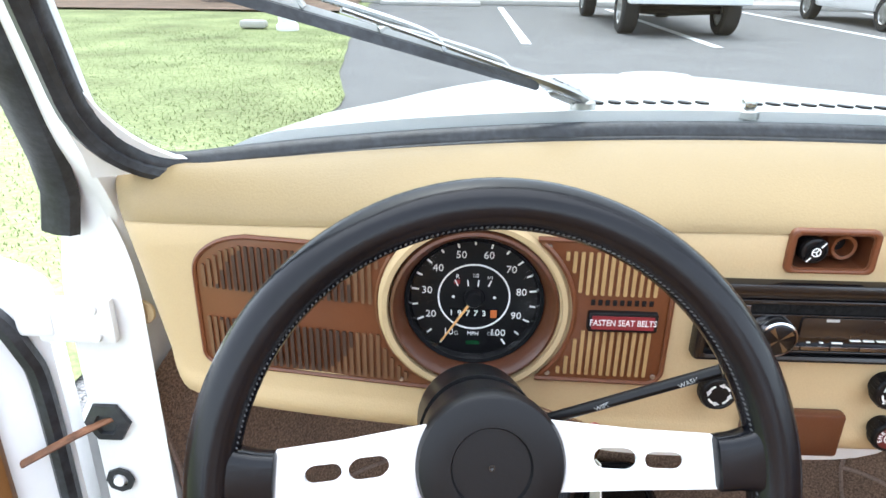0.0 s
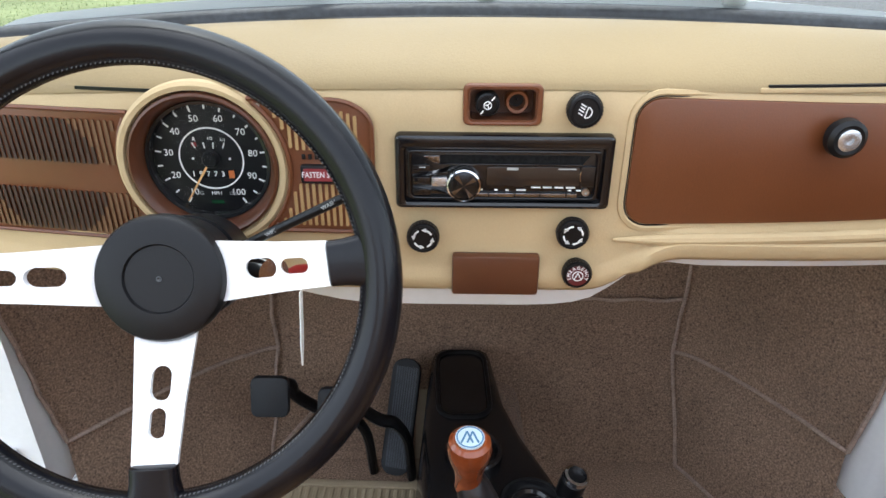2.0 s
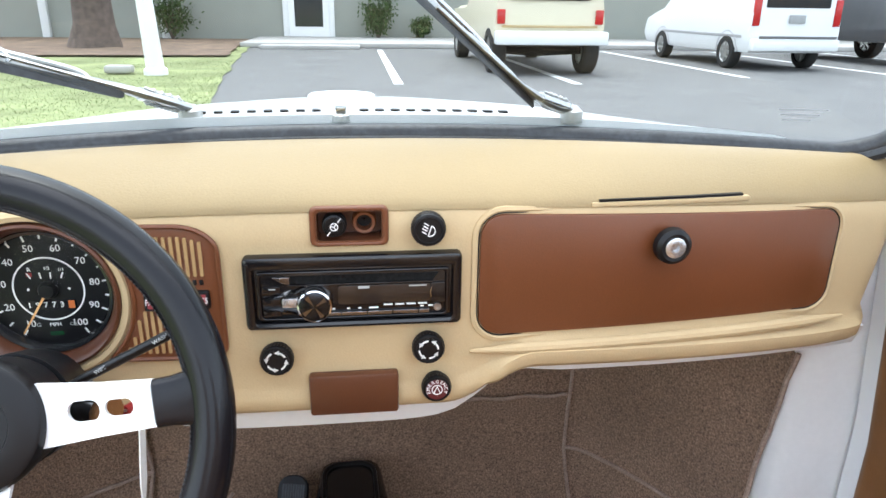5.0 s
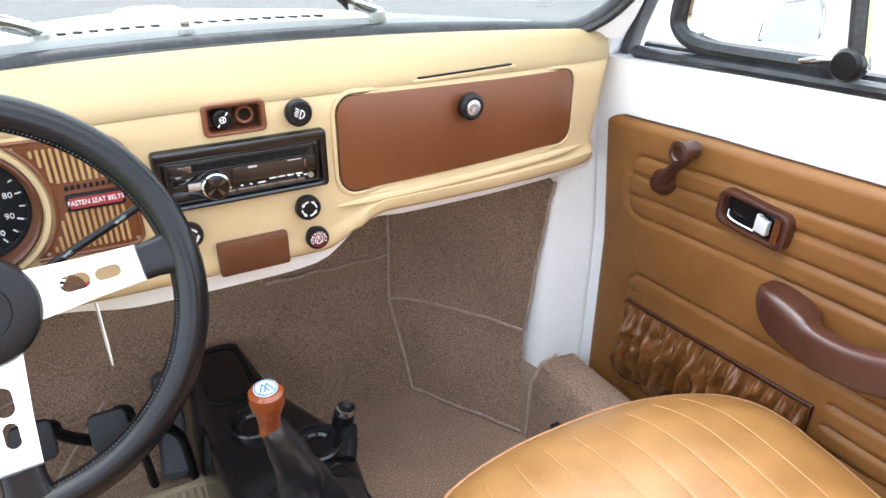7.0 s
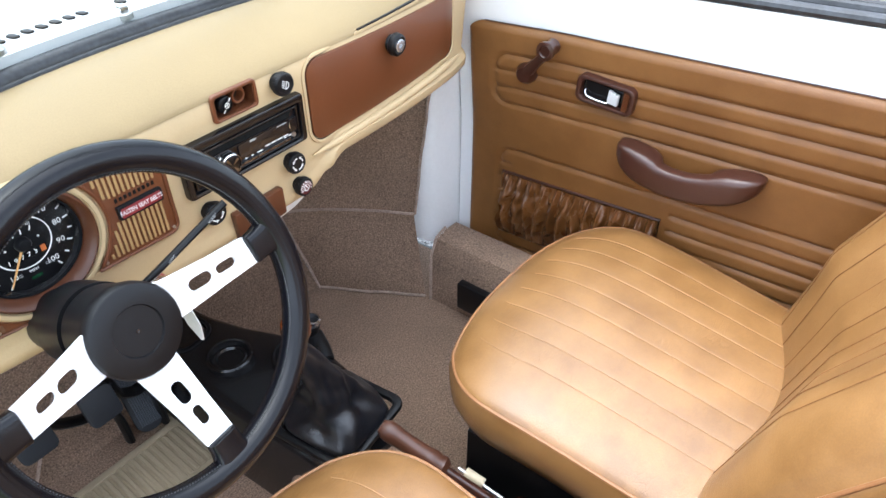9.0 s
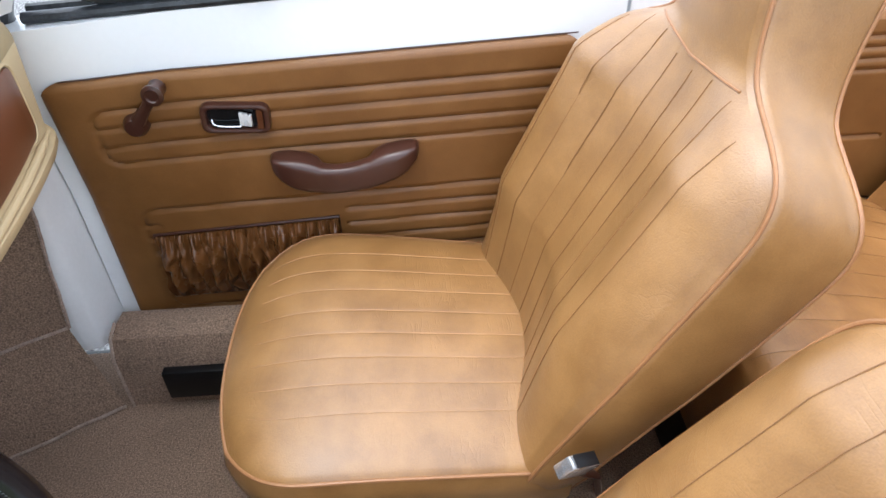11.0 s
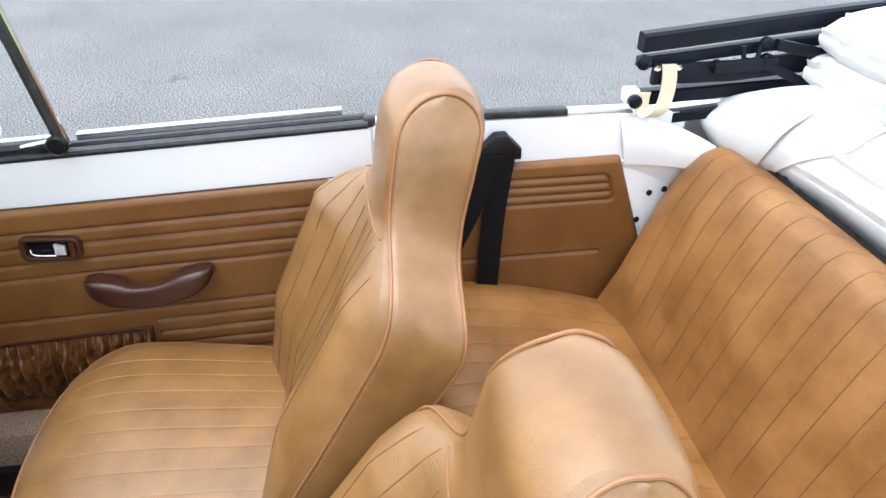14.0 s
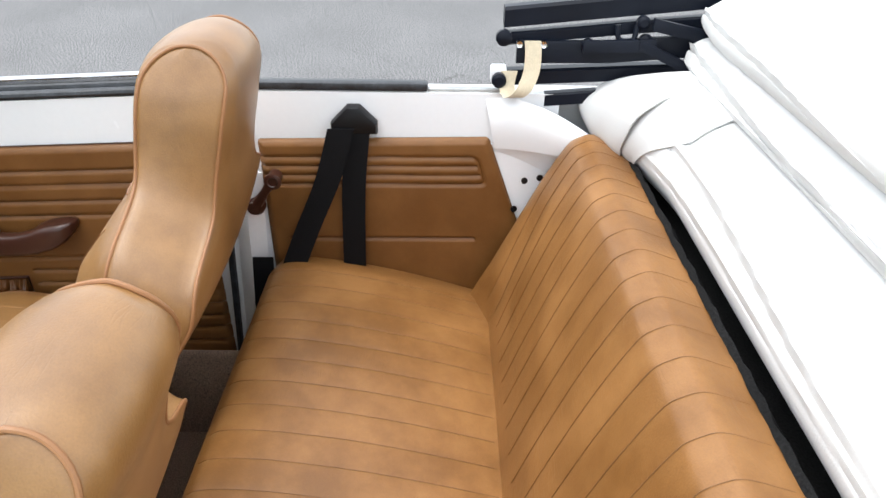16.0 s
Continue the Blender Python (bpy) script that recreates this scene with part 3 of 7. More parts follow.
def trim_panel(y0, y1, zlo, ztop, grooves, slant=0.0, r=0.035):
    """A padded vinyl panel with pressed lines. y0 is the rear, y1 the front; grooves are (height, from, to)."""
    nu, nv = 150, 150

    def fn(u, v):
        y = lerp(y0, y1, u)
        zt, zb = ztop(y), zlo(y)
        z = lerp(zb, zt, v)
        # rounded corners
        for yc, s in ((y1 - r, 1), (y0 + r, -1)):
            if (y - yc) * s > 0:
                k = min((y - yc) * s / r, 1)
                cut = r * (1 - math.sqrt(max(1 - k * k, 0)))
                z = min(max(z, zb + cut), zt - cut)
        edge = min(y - y0, y1 - y, z - zb, zt - z)
        d = 0.013 * min(1, max(edge, 0) / 0.012) ** 0.5
        for g in grooves:
            dist = g(y, z)
            if dist is not None and dist < 0.008:
                d -= 0.0056 * (1 - dist / 0.008) ** 1.7
        return (DOOR_X - d - (door_in(y, z) if not slant else 0), y + slant * (1 - u) * (0.878 - z), z)
    bm = sheet(fn, nu, nv)
    return bm


def hline(z0, ya, yb, tilt=0.06):
    """A pressed line across the panel that follows the waist."""
    def g(y, z):
        if ya <= y <= yb:
            return abs(z - (z0 - tilt * y))
        return None
    return g


def uline(z0, z1, ya, yb, r=0.03, tilt=0.06, front=True):
    """Two lines joined by a rounded end."""
    def g(y, z):
        zz = z + tilt * y
        e = yb if front else ya
        s = 1 if front else -1
        cx = e - s * r
        if (y - cx) * s <= 0 and ya <= y <= yb:
            return min(abs(zz - z0), abs(zz - z1))
        if (y - cx) * s > 0:
            if z0 + r < zz < z1 - r:
                return abs(y - e)
            cz = z0 + r if zz <= z0 + r else z1 - r
            return abs(math.hypot(y - cx, zz - cz) - r)
        return None
    return g


grooves = [uline(0.693, 0.796, -0.34, 0.505, tilt=0.042), hline(0.764, -0.34, 0.505, 0.042), hline(0.727, -0.34, 0.505, 0.042), uline(0.345, 0.589, -0.34, 0.488, tilt=0.042)]
grooves += [hline(0.555 - 0.034 * k, -0.34, 0.115 if k < 4 else 0.488, 0.042) for k in range(6)]
grooves += [hline(0.555 - 0.034 * k, 0.46, 0.488, 0.042) for k in range(4)]
part("trim_panel", trim_panel(-0.300, 0.566, lambda y: 0.272, panel_top, grooves), TAN_DOOR, door, "tan vinyl door trim with pressed horizontal pleats")
edge_line = [Vector((DOOR_X - 0.003 - door_in(y, 0.84), y, panel_top(y) + 0.001)) for y in [lerp(-0.29, 0.53, k / 20) for k in range(21)]]
part("trim_edge", tube(edge_line, 0.0012, 6), BROWN_DARK, door)
# belt seals and chrome
belt = [Vector((DOOR_X + 0.012, y, belt_z(y) + 0.002)) for y in [lerp(-0.36, 0.56, k / 24) for k in range(25)]]
part("window_seal", tube(belt, 0.012, 10, flat=0.75, up=(0, 0, 1)), RUBBER, door, "black rubber window seal")
part("window_seal", tube([p + Vector((0.022, 0, 0.006)) for p in belt], 0.008, 8), RUBBER, door)
part("chrome_strip", loft([[(DOOR_X + 0.042, y, belt_z(y) - 0.004), (DOOR_X + 0.042, y, belt_z(y) + 0.024), (DOOR_X + 0.058, y, belt_z(y) + 0.026), (DOOR_X + 0.062, y, belt_z(y) - 0.004)] for y in (-0.312, -0.1, 0.05, 0.19)]), CHROME, door, "bright window channel strip")
part("seal_end", box(DOOR_X + 0.006, DOOR_X + 0.03, -0.376, -0.352, 0.962, 0.984, 0.005), RUBBER, door)
# quarter light frame: post and small window
frame_pts = smooth_path([(DOOR_X + 0.018, 0.215, 0.957), (DOOR_X + 0.018, 0.32, 0.951), (DOOR_X + 0.018, 0.43, 0.948), (DOOR_X + 0.018, 0.478, 0.962), (DOOR_X + 0.012, 0.482, 1.00),
                         (DOOR_X - 0.01, 0.43, 1.12), (DOOR_X - 0.04, 0.34, 1.29), (DOOR_X - 0.045, 0.29, 1.325), (DOOR_X - 0.045, 0.24, 1.33)], 6)
part("quarter_light_rubber", tube(frame_pts, 0.013, 8), RUBBER, door)
part("quarter_light_frame", tube([p + Vector((0.004, -0.016, 0.012 if i < 16 else 0.002)) for i, p in enumerate(frame_pts)], 0.006, 8), CHROME, door, "chrome quarter light frame")
post = [Vector((DOOR_X - 0.008 - 0.04 * k / 6, 0.198 + 0.045 * k / 6, 0.965 + 0.37 * k / 6)) for k in range(7)]
part("quarter_light_post", tube(post, 0.011, 8), RUBBER, door, "black window post with chrome edge")
part("post_edge", tube([p + Vector((0, -0.011, 0)) for p in post], 0.005, 8), CHROME, door)
pane = part("quarter_light_glass", loft([[Vector((DOOR_X + 0.016, 0.21, 0.96)), Vector((DOOR_X + 0.016, 0.47, 0.96))], [Vector((DOOR_X + 0.01, 0.215, 1.0)), Vector((DOOR_X + 0.01, 0.475, 1.0))],
       [Vector((DOOR_X - 0.01, 0.22, 1.12)), Vector((DOOR_X - 0.01, 0.425, 1.12))], [Vector((DOOR_X - 0.04, 0.235, 1.3)), Vector((DOOR_X - 0.04, 0.33, 1.3))]], closed=False), GLASS, door)
pane.visible_shadow = False
part("latch_knob", lathe([(0, 0), (0.016, 0), (0.019, 0.004), (0.019, 0.016), (0.015, 0.021), (0, 0.022)], 20, pose(DOOR_X - 0.005, 0.203, 0.968, 0, -90, 0)), BLACK, door, "round black window latch knob")
part("latch_lever", tube(smooth_path([(DOOR_X + 0.002, 0.205, 0.972), (DOOR_X, 0.24, 0.966), (DOOR_X + 0.006, 0.275, 0.958)]), 0.006, 8, flat=0.6), CHROME, door, "chrome latch lever")


def crank(parent, y, z, ang, length=0.09, x=DOOR_X - 0.013):
    """A window winder: boss, arm and knob."""
    d = Vector((0, math.cos(radians(ang)), math.sin(radians(ang))))
    c = Vector((x, y, z))
    w = part("window_crank", lathe([(0, 0), (0.021, 0), (0.020, 0.012), (0.014, 0.022), (0, 0.024)], 24, Matrix.Translation(c) @ pose(0, 0, 0, 0, -90, 0)), BROWN_DARK, parent, "brown plastic window crank")
    e = c + d * length
    part("crank_arm", tube([c + Vector((-0.014, 0, 0)) + d * 0.005, c + Vector((-0.019, 0, 0)) + d * length * 0.5, e + Vector((-0.022, 0, 0))], [0.013, 0.0085, 0.012], 10, flat=0.8, up=(-1, 0, 0)), BROWN_DARK, w)
    part("crank_knob", lathe([(0, 0), (0.014, 0), (0.012, 0.012), (0.017, 0.026), (0.017, 0.031), (0.011, 0.033), (0.009, 0.030), (0, 0.030)], 24, Matrix.Translation(e + Vector((-0.02, 0, 0))) @ pose(0, 0, 0, 0, -90, 0)), BROWN_DARK, w)


crank(door, 0.435, 0.750, 129)
# inner release: bezel with a chrome lever
rel = part("release_bezel", moved(prism(rrect(-0.056, 0.056, -0.026, 0.026, 0.014), 0, 0.016, 0.004, [rrect(-0.046, 0.046, -0.018, 0.018, 0.010)]), pose(DOOR_X - 0.012, 0.273, 0.753, 90, 3, -90)), BROWN_DARK, door, "brown plastic door release bezel")
part("release_cup", moved(prism(rrect(-0.047, 0.047, -0.019, 0.019, 0.010), 0, 0.003), pose(DOOR_X - 0.012, 0.273, 0.753, 90, 3, -90)), BLACK_GLOSS, rel)
RELM = pose(DOOR_X - 0.012, 0.273, 0.753, 90, 3, -90)
part("release_lever", moved(merge(*[box(0.006 + 0.0068 * k, 0.0130 + 0.0068 * k, -0.013, 0.011 - 0.002 * k, 0.006, 0.0125 + 0.0012 * k, 0.001) for k in range(3)]), RELM), material("pale_metal_lever", (0.72, 0.73, 0.74), 0.3, 0.3), rel, "bright metal release lever")
part("lever_edge", moved(tube(smooth_path([(-0.040, -0.004, 0.006), (-0.036, -0.012, 0.010), (-0.020, -0.0145, 0.012), (0.008, -0.0140, 0.013)]), 0.0020, 8), RELM), CHROME, rel)
part("release_ribs", moved(merge(*[box(0.036 + 0.0016 * k, 0.0368 + 0.0016 * k, -0.017, 0.017, 0.010, 0.0165) for k in range(6)]), pose(DOOR_X - 0.012, 0.273, 0.753, 90, 3, -90)), BROWN, rel)
# armrest pull: two lugs on the panel and a hand-wide bar between them
arm = [(0.229, 0.004, 0.024, 0.668, 0.679), (0.224, 0.0, 0.037, 0.655, 0.684), (0.210, -0.004, 0.047, 0.640, 0.686), (0.192, -0.004, 0.052, 0.628, 0.686), (0.168, -0.004, 0.054, 0.621, 0.682), (0.149, 0.004, 0.055, 0.620, 0.676),
       (0.141, 0.021, 0.055, 0.620, 0.671), (0.120, 0.025, 0.056, 0.620, 0.669), (0.090, 0.025, 0.056, 0.622, 0.671), (0.060, 0.021, 0.055, 0.625, 0.678), (0.052, 0.004, 0.055, 0.627, 0.683),
       (0.034, -0.004, 0.054, 0.631, 0.690), (0.010, -0.004, 0.052, 0.641, 0.694), (-0.008, -0.004, 0.047, 0.654, 0.695), (-0.021, 0.0, 0.037, 0.668, 0.694), (-0.026, 0.004, 0.024, 0.679, 0.690)]
arm = [[eased([(i, a[c]) for i, a in enumerate(arm)], k / 5, 0.2) for c in range(5)] for k in range(5 * (len(arm) - 1) + 1)]
rings = []
for y, d0, d1, z0, z1 in arm:
    rings.append([(DOOR_X - 0.012 - lerp(d0, d1, 0.5 - 0.5 * math.copysign(abs(math.cos(a)) ** 0.48, math.cos(a))), y, lerp(z0, z1, 0.5 + 0.5 * math.copysign(abs(math.sin(a)) ** 0.55, math.sin(a)))) for a in [2 * math.pi * k / 28 for k in range(28)]])
part("armrest", loft(rings), BROWN_DARK, door, "dark brown moulded armrest pull", angle=70)


# gathered map pocket
def pocket(u, v):
    y, z = lerp(0.132, 0.472, u), lerp(lerp(0.381, 0.366, u), lerp(0.534, 0.515, u), v)
    ph = 2 * math.pi * 13 * (u + 0.03 * noise.noise(Vector((u * 7, v * 0.8, 2))))
    fold = 0.5 + 0.5 * math.sin(ph + 2.2 * noise.noise(Vector((u * 6, v * 2.2, 0))) + 1.2 * noise.noise(Vector((u * 16, v * 6, 4))))
    fold *= 0.55 + 0.9 * abs(noise.noise(Vector((u * 8, v * 1.5, 8))))
    amp = 0.006 + 0.022 * math.sin(math.pi * min(v * 1.05, 1)) ** 0.7
    fold += 0.30 * math.sin(2 * math.pi * 31 * (u + 0.02 * noise.noise(Vector((u * 9, v, 5))))) * max((v - 0.72) / 0.28, 0) + 0.25 * noise.noise(Vector((u * 34, v * 9, 1)))
    return (DOOR_X - 0.014 - 0.006 - amp * fold - 0.010 * math.sin(math.pi * v), y, z + 0.003 * fold * (v > 0.9))


part("map_pocket", sheet(pocket, 260, 30), POCKET, door, "gathered elastic map pocket in brown vinyl")
rim_pts = [(DOOR_X - 0.016, 0.476, 0.363), (DOOR_X - 0.016, 0.475, 0.517), (DOOR_X - 0.016, 0.129, 0.537), (DOOR_X - 0.016, 0.129, 0.378)]
part("pocket_edge", tube([Vector(p) for p in rim_pts], 0.003, 6, True), BROWN_DARK, door)

# rear quarter
quarter_wall = thing("quarter_panel", "white rear quarter wall with tan trim panel", "side panel", kind="structure")
part("quarter_skin", merge(sheet(lambda u, v: (lerp(DOOR_X, DOOR_X + 0.004, v), lerp(-1.02, -0.3705, u), lerp(0.25, belt_z(-0.6) - 0.004, v)), 10, 8),
     sheet(lambda u, v: (lerp(DOOR_X + 0.004, DOOR_X + 0.11, v), lerp(-1.6, -0.3705, u), belt_z(-0.6) - 0.004 - 0.02 * v * v), 10, 3),
     box(DOOR_X + 0.09, DOOR_X + 0.115, -1.9, -0.378, 0.25, 0.95, 0.01)), WHITE, quarter_wall, "white painted quarter wall")
qg = [uline(0.770, 0.830, -0.85, -0.42, 0.012, 0.01, front=False), hline(0.810, -0.845, -0.42, 0.01), hline(0.790, -0.845, -0.42, 0.01), hline(0.640, -0.80, -0.46, 0.01)]
part("quarter_trim", trim_panel(-0.887, -0.425, lambda y: 0.50, lambda y: panel_top(y) + 0.002, qg, -0.36, 0.006), TAN_DOOR, quarter_wall, "tan vinyl quarter trim with pressed lines")
crank(quarter_wall, -0.407, 0.728, 125, 0.094)
part("pillar_post", loft([[(DOOR_X - 0.012, y0, z), (DOOR_X - 0.03, y0 - 0.03, z), (DOOR_X - 0.012, y0 - 0.062, z), (DOOR_X + 0.02, y0 - 0.03, z)] for z, y0 in ((0.25, -0.33), (0.36, -0.335), (0.62, -0.355), (0.76, -0.363), (0.80, -0.366))]), WHITE_SATIN, quarter_wall, "white door lock pillar")
part("pillar_seal", tube([Vector((DOOR_X - 0.022, lerp(-0.315, -0.352, k / 8), lerp(0.27, 0.80, k / 8))) for k in range(9)], 0.008, 8), RUBBER, quarter_wall)
part("belt_rubber", box(DOOR_X + 0.004, DOOR_X + 0.032, -0.765, -0.40, 0.968, 0.984, 0.004), RUBBER, quarter_wall, "black rubber window channel")
part("belt_channel", box(DOOR_X + 0.010, DOOR_X + 0.026, -0.905, -0.765, 0.964, 0.973, 0.002), STEEL, quarter_wall)


# white rounded corner panel behind the quarter trim
def corner_panel(u, v):
    x = lerp(DOOR_X - 0.003, DOOR_X - 0.070, u ** 1.6)
    y = lerp(-0.876, -1.085, u)
    zt = 0.963 - 0.062 * u ** 2.0
    return (x - 0.006 * math.sin(math.pi * v) + 0.012 * v ** 6, y - 0.022 * (1 - v) * (1 - u), lerp(0.856, zt, v))


part("corner_plate", sheet(lambda u, v: (lerp(DOOR_X + 0.002, DOOR_X - 0.04, u ** 1.4) + 0.06 * (1 - v), lerp(-0.885 - 0.05 * (1 - v), -1.11, u), lerp(0.68, 0.866, v)), 12, 8, 0.004), WHITE, quarter_wall, "white recessed plate")
part("corner_panel", sheet(corner_panel, 16, 14, 0.006), WHITE, quarter_wall, "white rounded corner panel with bolt holes")
for k, (y, z) in enumerate(((-0.962, 0.790), (-0.992, 0.800), (-0.945, 0.722))):
    part("bolt_hole", lathe([(0, 0), (0.0068, 0), (0.0068, 0.003), (0, 0.003)], 16, pose(0.924 - 0.20 * (abs(y) - 0.93), y, z, 0, -90, 10)), BLACK, quarter_wall)


# ---- dashboard ----
dash = thing("dashboard", "cream padded vinyl dashboard with brown inserts", "dashboard")


def dash_bottom(x):
    return eased([(-0.30, 0.737), (0.40, 0.738), (0.455, 0.777), (0.9, 0.761)], x, 0.01)


def dash_section(x, pad=False):
    yf, zb = dash_y(x), dash_bottom(x)
    b = screen_base(max(min(x, 0.896), -0.29))
    e = min((0.906 - x) / 0.05, (x + 0.300) / 0.05, 1)      # roll-off at both ends
    e = math.sqrt(max(1 - (1 - max(e, 0)) ** 2, 0.0))
    zt = b.z - 0.006
    b.y = max(b.y, yf + 0.055)
    lip = 0.012 if x > 0.43 else 0.004
    roll = ((0, -0.002), (0.08, 0.003), (0.18, 0.0075), (0.30, 0.0100), (0.42, 0.0100), (0.53, 0.0080), (0.63, 0.0044), (0.72, -0.0004), (0.80, -0.0056), (0.87, -0.0110), (0.93, -0.0170), (0.965, -0.0218), (0.985, -0.0252), (0.996, -0.0285), (1.0, -0.0318))
    pts = [(lerp(b.y - 0.004, yf - 0.0004, q), zt + h) for q, h in roll]
    if pad:
        pts += [(yf + 0.006, zt - 0.0322), (yf + 0.030, zt - 0.034), (b.y - 0.012, zt - 0.036)]
    else:
        pts = [(b.y - 0.030, zt - 0.0308), (yf + 0.012, zt - 0.0300), (yf + 0.004, zt - 0.0306)]
    if not pad:
        pts += [(yf, lerp(zt - 0.034, zb + 0.03, k / 6)) for k in range(7)]
        pts += [(yf - lip * 0.3, zb + 0.024), (yf - lip, zb + 0.018), (yf - lip, zb + 0.006), (yf - lip + 0.006, zb), (yf + 0.02, zb - 0.002), (yf + 0.09, zb + 0.01)]
    mid_y = yf + 0.06
    cut = (0.034 if x > CX else -0.038) * min(max((abs(x - CX) - 0.48) / 0.12, 0), 1)      # both ends slope inwards to the bottom
    return [(x - cut * (zt - z) / (zt - zb), lerp(mid_y, y, 0.25 + 0.75 * e) if y < mid_y else y, lerp((zt + zb) / 2, z, 0.75 + 0.25 * e)) for y, z in pts]


xs_dash = [lerp(-0.300, 0.906, k / 120) for k in range(121)]
xs_dash = sorted(set(xs_dash + [-0.300 + d for d in (0.002, 0.005, 0.012)] + [0.906 - d for d in (0.002, 0.005, 0.012)]))
def holed(bm, cutters):
    """Cuts openings through a mesh."""
    def temp(b):
        bmesh.ops.recalc_face_normals(b, faces=b.faces)
        me = bpy.data.meshes.new("tmp")
        b.to_mesh(me)
        b.free()
        return new("tmp", me)
    ob, cut = temp(bm), temp(merge(*cutters))
    mod = ob.modifiers.new("cut", "BOOLEAN")
    mod.object, mod.operation, mod.solver = cut, "DIFFERENCE", "EXACT"
    mod.use_self = True
    me = bpy.data.meshes.new_from_object(ob.evaluated_get(bpy.context.evaluated_depsgraph_get()))
    out = bmesh.new()
    out.from_mesh(me)
    bpy.data.objects.remove(ob)
    bpy.data.objects.remove(cut)
    return out


FACE = lambda x, z, d=0.0: pose(x, dash_y(x) - d, z, 90, 0, 0)
SX, SZ = 0.0300, 0.861
openings = [lathe([(0, -0.055), (0.0685, -0.055), (0.0685, 0.03), (0, 0.03)], 48, FACE(SX, SZ)), box(0.268, 0.326, 0.47, 0.515, 0.908, 0.936)]
part("face_panel", holed(loft([dash_section(x) for x in xs_dash]), openings), CREAM, dash, "smooth cream dashboard face", angle=50)
part("padded_roll", loft([dash_section(x, True) for x in xs_dash]), PAD, dash, "tan-cream grained vinyl padding", angle=50)
# white steel lower edge of the panel
part("lower_rail", loft([[(x, dash_y(x) + 0.010, dash_bottom(x) + 0.006), (x, dash_y(x) + 0.022, dash_bottom(x) - d), (x, dash_y(x) + 0.05, dash_bottom(x) - d - 0.008), (x, dash_y(x) + 0.12, dash_bottom(x) + 0.02)]
     for x, d in [(x, 0.015 - 0.010 * min(max((0.02 - x) / 0.1, 0), 1) + 0.015 * math.exp(-((x - 0.26) / 0.145) ** 6) + 0.006 * min(max((x - 0.44) / 0.06, 0), 1)) for x in [lerp(-0.222, 0.87, k / 60) for k in range(61)]]]), WHITE_SATIN, dash, "white painted steel lower edge")

# glove box door
def subdivide_plate(x0, x1, z0, z1, r, d0, d1, bevel, n=14):
    bm = prism(rrect(x0, x1, z0, z1, r, 6), d0, d1, bevel)
    for k in range(1, n):
        bmesh.ops.bisect_plane(bm, geom=bm.verts[:] + bm.edges[:] + bm.faces[:], plane_co=(lerp(x0, x1, k / n), 0, 0), plane_no=(1, 0, 0))
    return bm


def on_lid(v):
    """The lid narrows towards the door."""
    return on_dash(Vector((v.x, v.y - 0.013 * (v.x - 0.413) / 0.375 * max(v.y - 0.811, 0) / 0.118, v.z)))


glove = part("glovebox_door", mapped(subdivide_plate(0.413, 0.788, 0.811, 0.930, 0.022, -0.006, 0.003, 0.002), on_lid), BROWN, dash, "brown glovebox lid")
# thin black tube along the lid's edge stands in for the gap's shadow
gap = rrect(0.4115, 0.7895, 0.8095, 0.9315, 0.0235, 6)
part("glovebox_gap_shade", tube([on_lid(Vector((x, z, 0.0006))) for x, z in gap], 0.0009, 6, True), BLACK, dash, "black line for the shadow in the gap round the lid")
part("glovebox_welt", tube([on_lid(Vector((x, z, -0.0005))) for x, z in rrect(0.4085, 0.7925, 0.8065, 0.9345, 0.0265, 6)], 0.0035, 6, True), CREAM, dash)
part("glovebox_knob", lathe([(0, 0), (0.013, 0), (0.010, 0.006), (0.0155, 0.008), (0.0175, 0.011), (0.0168, 0.018), (0.013, 0.021), (0.009, 0.020), (0.009, 0.018), (0, 0.018)], 28, FACE(0.592, 0.897, 0.002)), BLACK, glove, "black glovebox knob with chrome lock")
part("lock_barrel", lathe([(0, 0), (0.0098, 0), (0.0098, 0.003), (0.0080, 0.004), (0.0035, 0.0036), (0.0028, 0.001), (0, 0.001)], 24, FACE(0.592, 0.897, 0.0205)), SILVER, glove)
part("lid_slot", mapped(subdivide_plate(0.522, 0.668, 0.9372, 0.9394, 0.0008, -0.030, 0.0008, 0.0), on_dash), BLACK, dash, "dark slot under the padding")
part("lid_slot", mapped(subdivide_plate(-0.078, 0.012, 0.9270, 0.9300, 0.0012, -0.010, 0.0006, 0.0), on_dash), BLACK, dash)
part("grab_lip", mapped(subdivide_plate(0.515, 0.676, 0.9325, 0.9370, 0.002, -0.004, 0.0012, 0.0008), on_dash), CREAM, dash)
part("shelf_lip", tube([on_dash(Vector((x, 0.797, 0.006))) for x in [lerp(0.405, 0.815, k / 24) for k in range(25)]], [0.0015, 0.003, 0.0045] + [0.006] * 19 + [0.0045, 0.003, 0.0015], 10), CREAM, dash)
# dark gap between padding and seal
part("seal_gap", tube([screen_base(x) + Vector((0, -0.017, -0.0055)) for x in [lerp(-0.09, 0.17, k / 12) for k in range(13)]], 0.0025, 6), BLACK, dash)
part("seal_gap", tube([screen_base(x) + Vector((0, -0.017, -0.0055)) for x in [lerp(0.45, 0.70, k / 12) for k in range(13)]], 0.0025, 6), BLACK, dash)


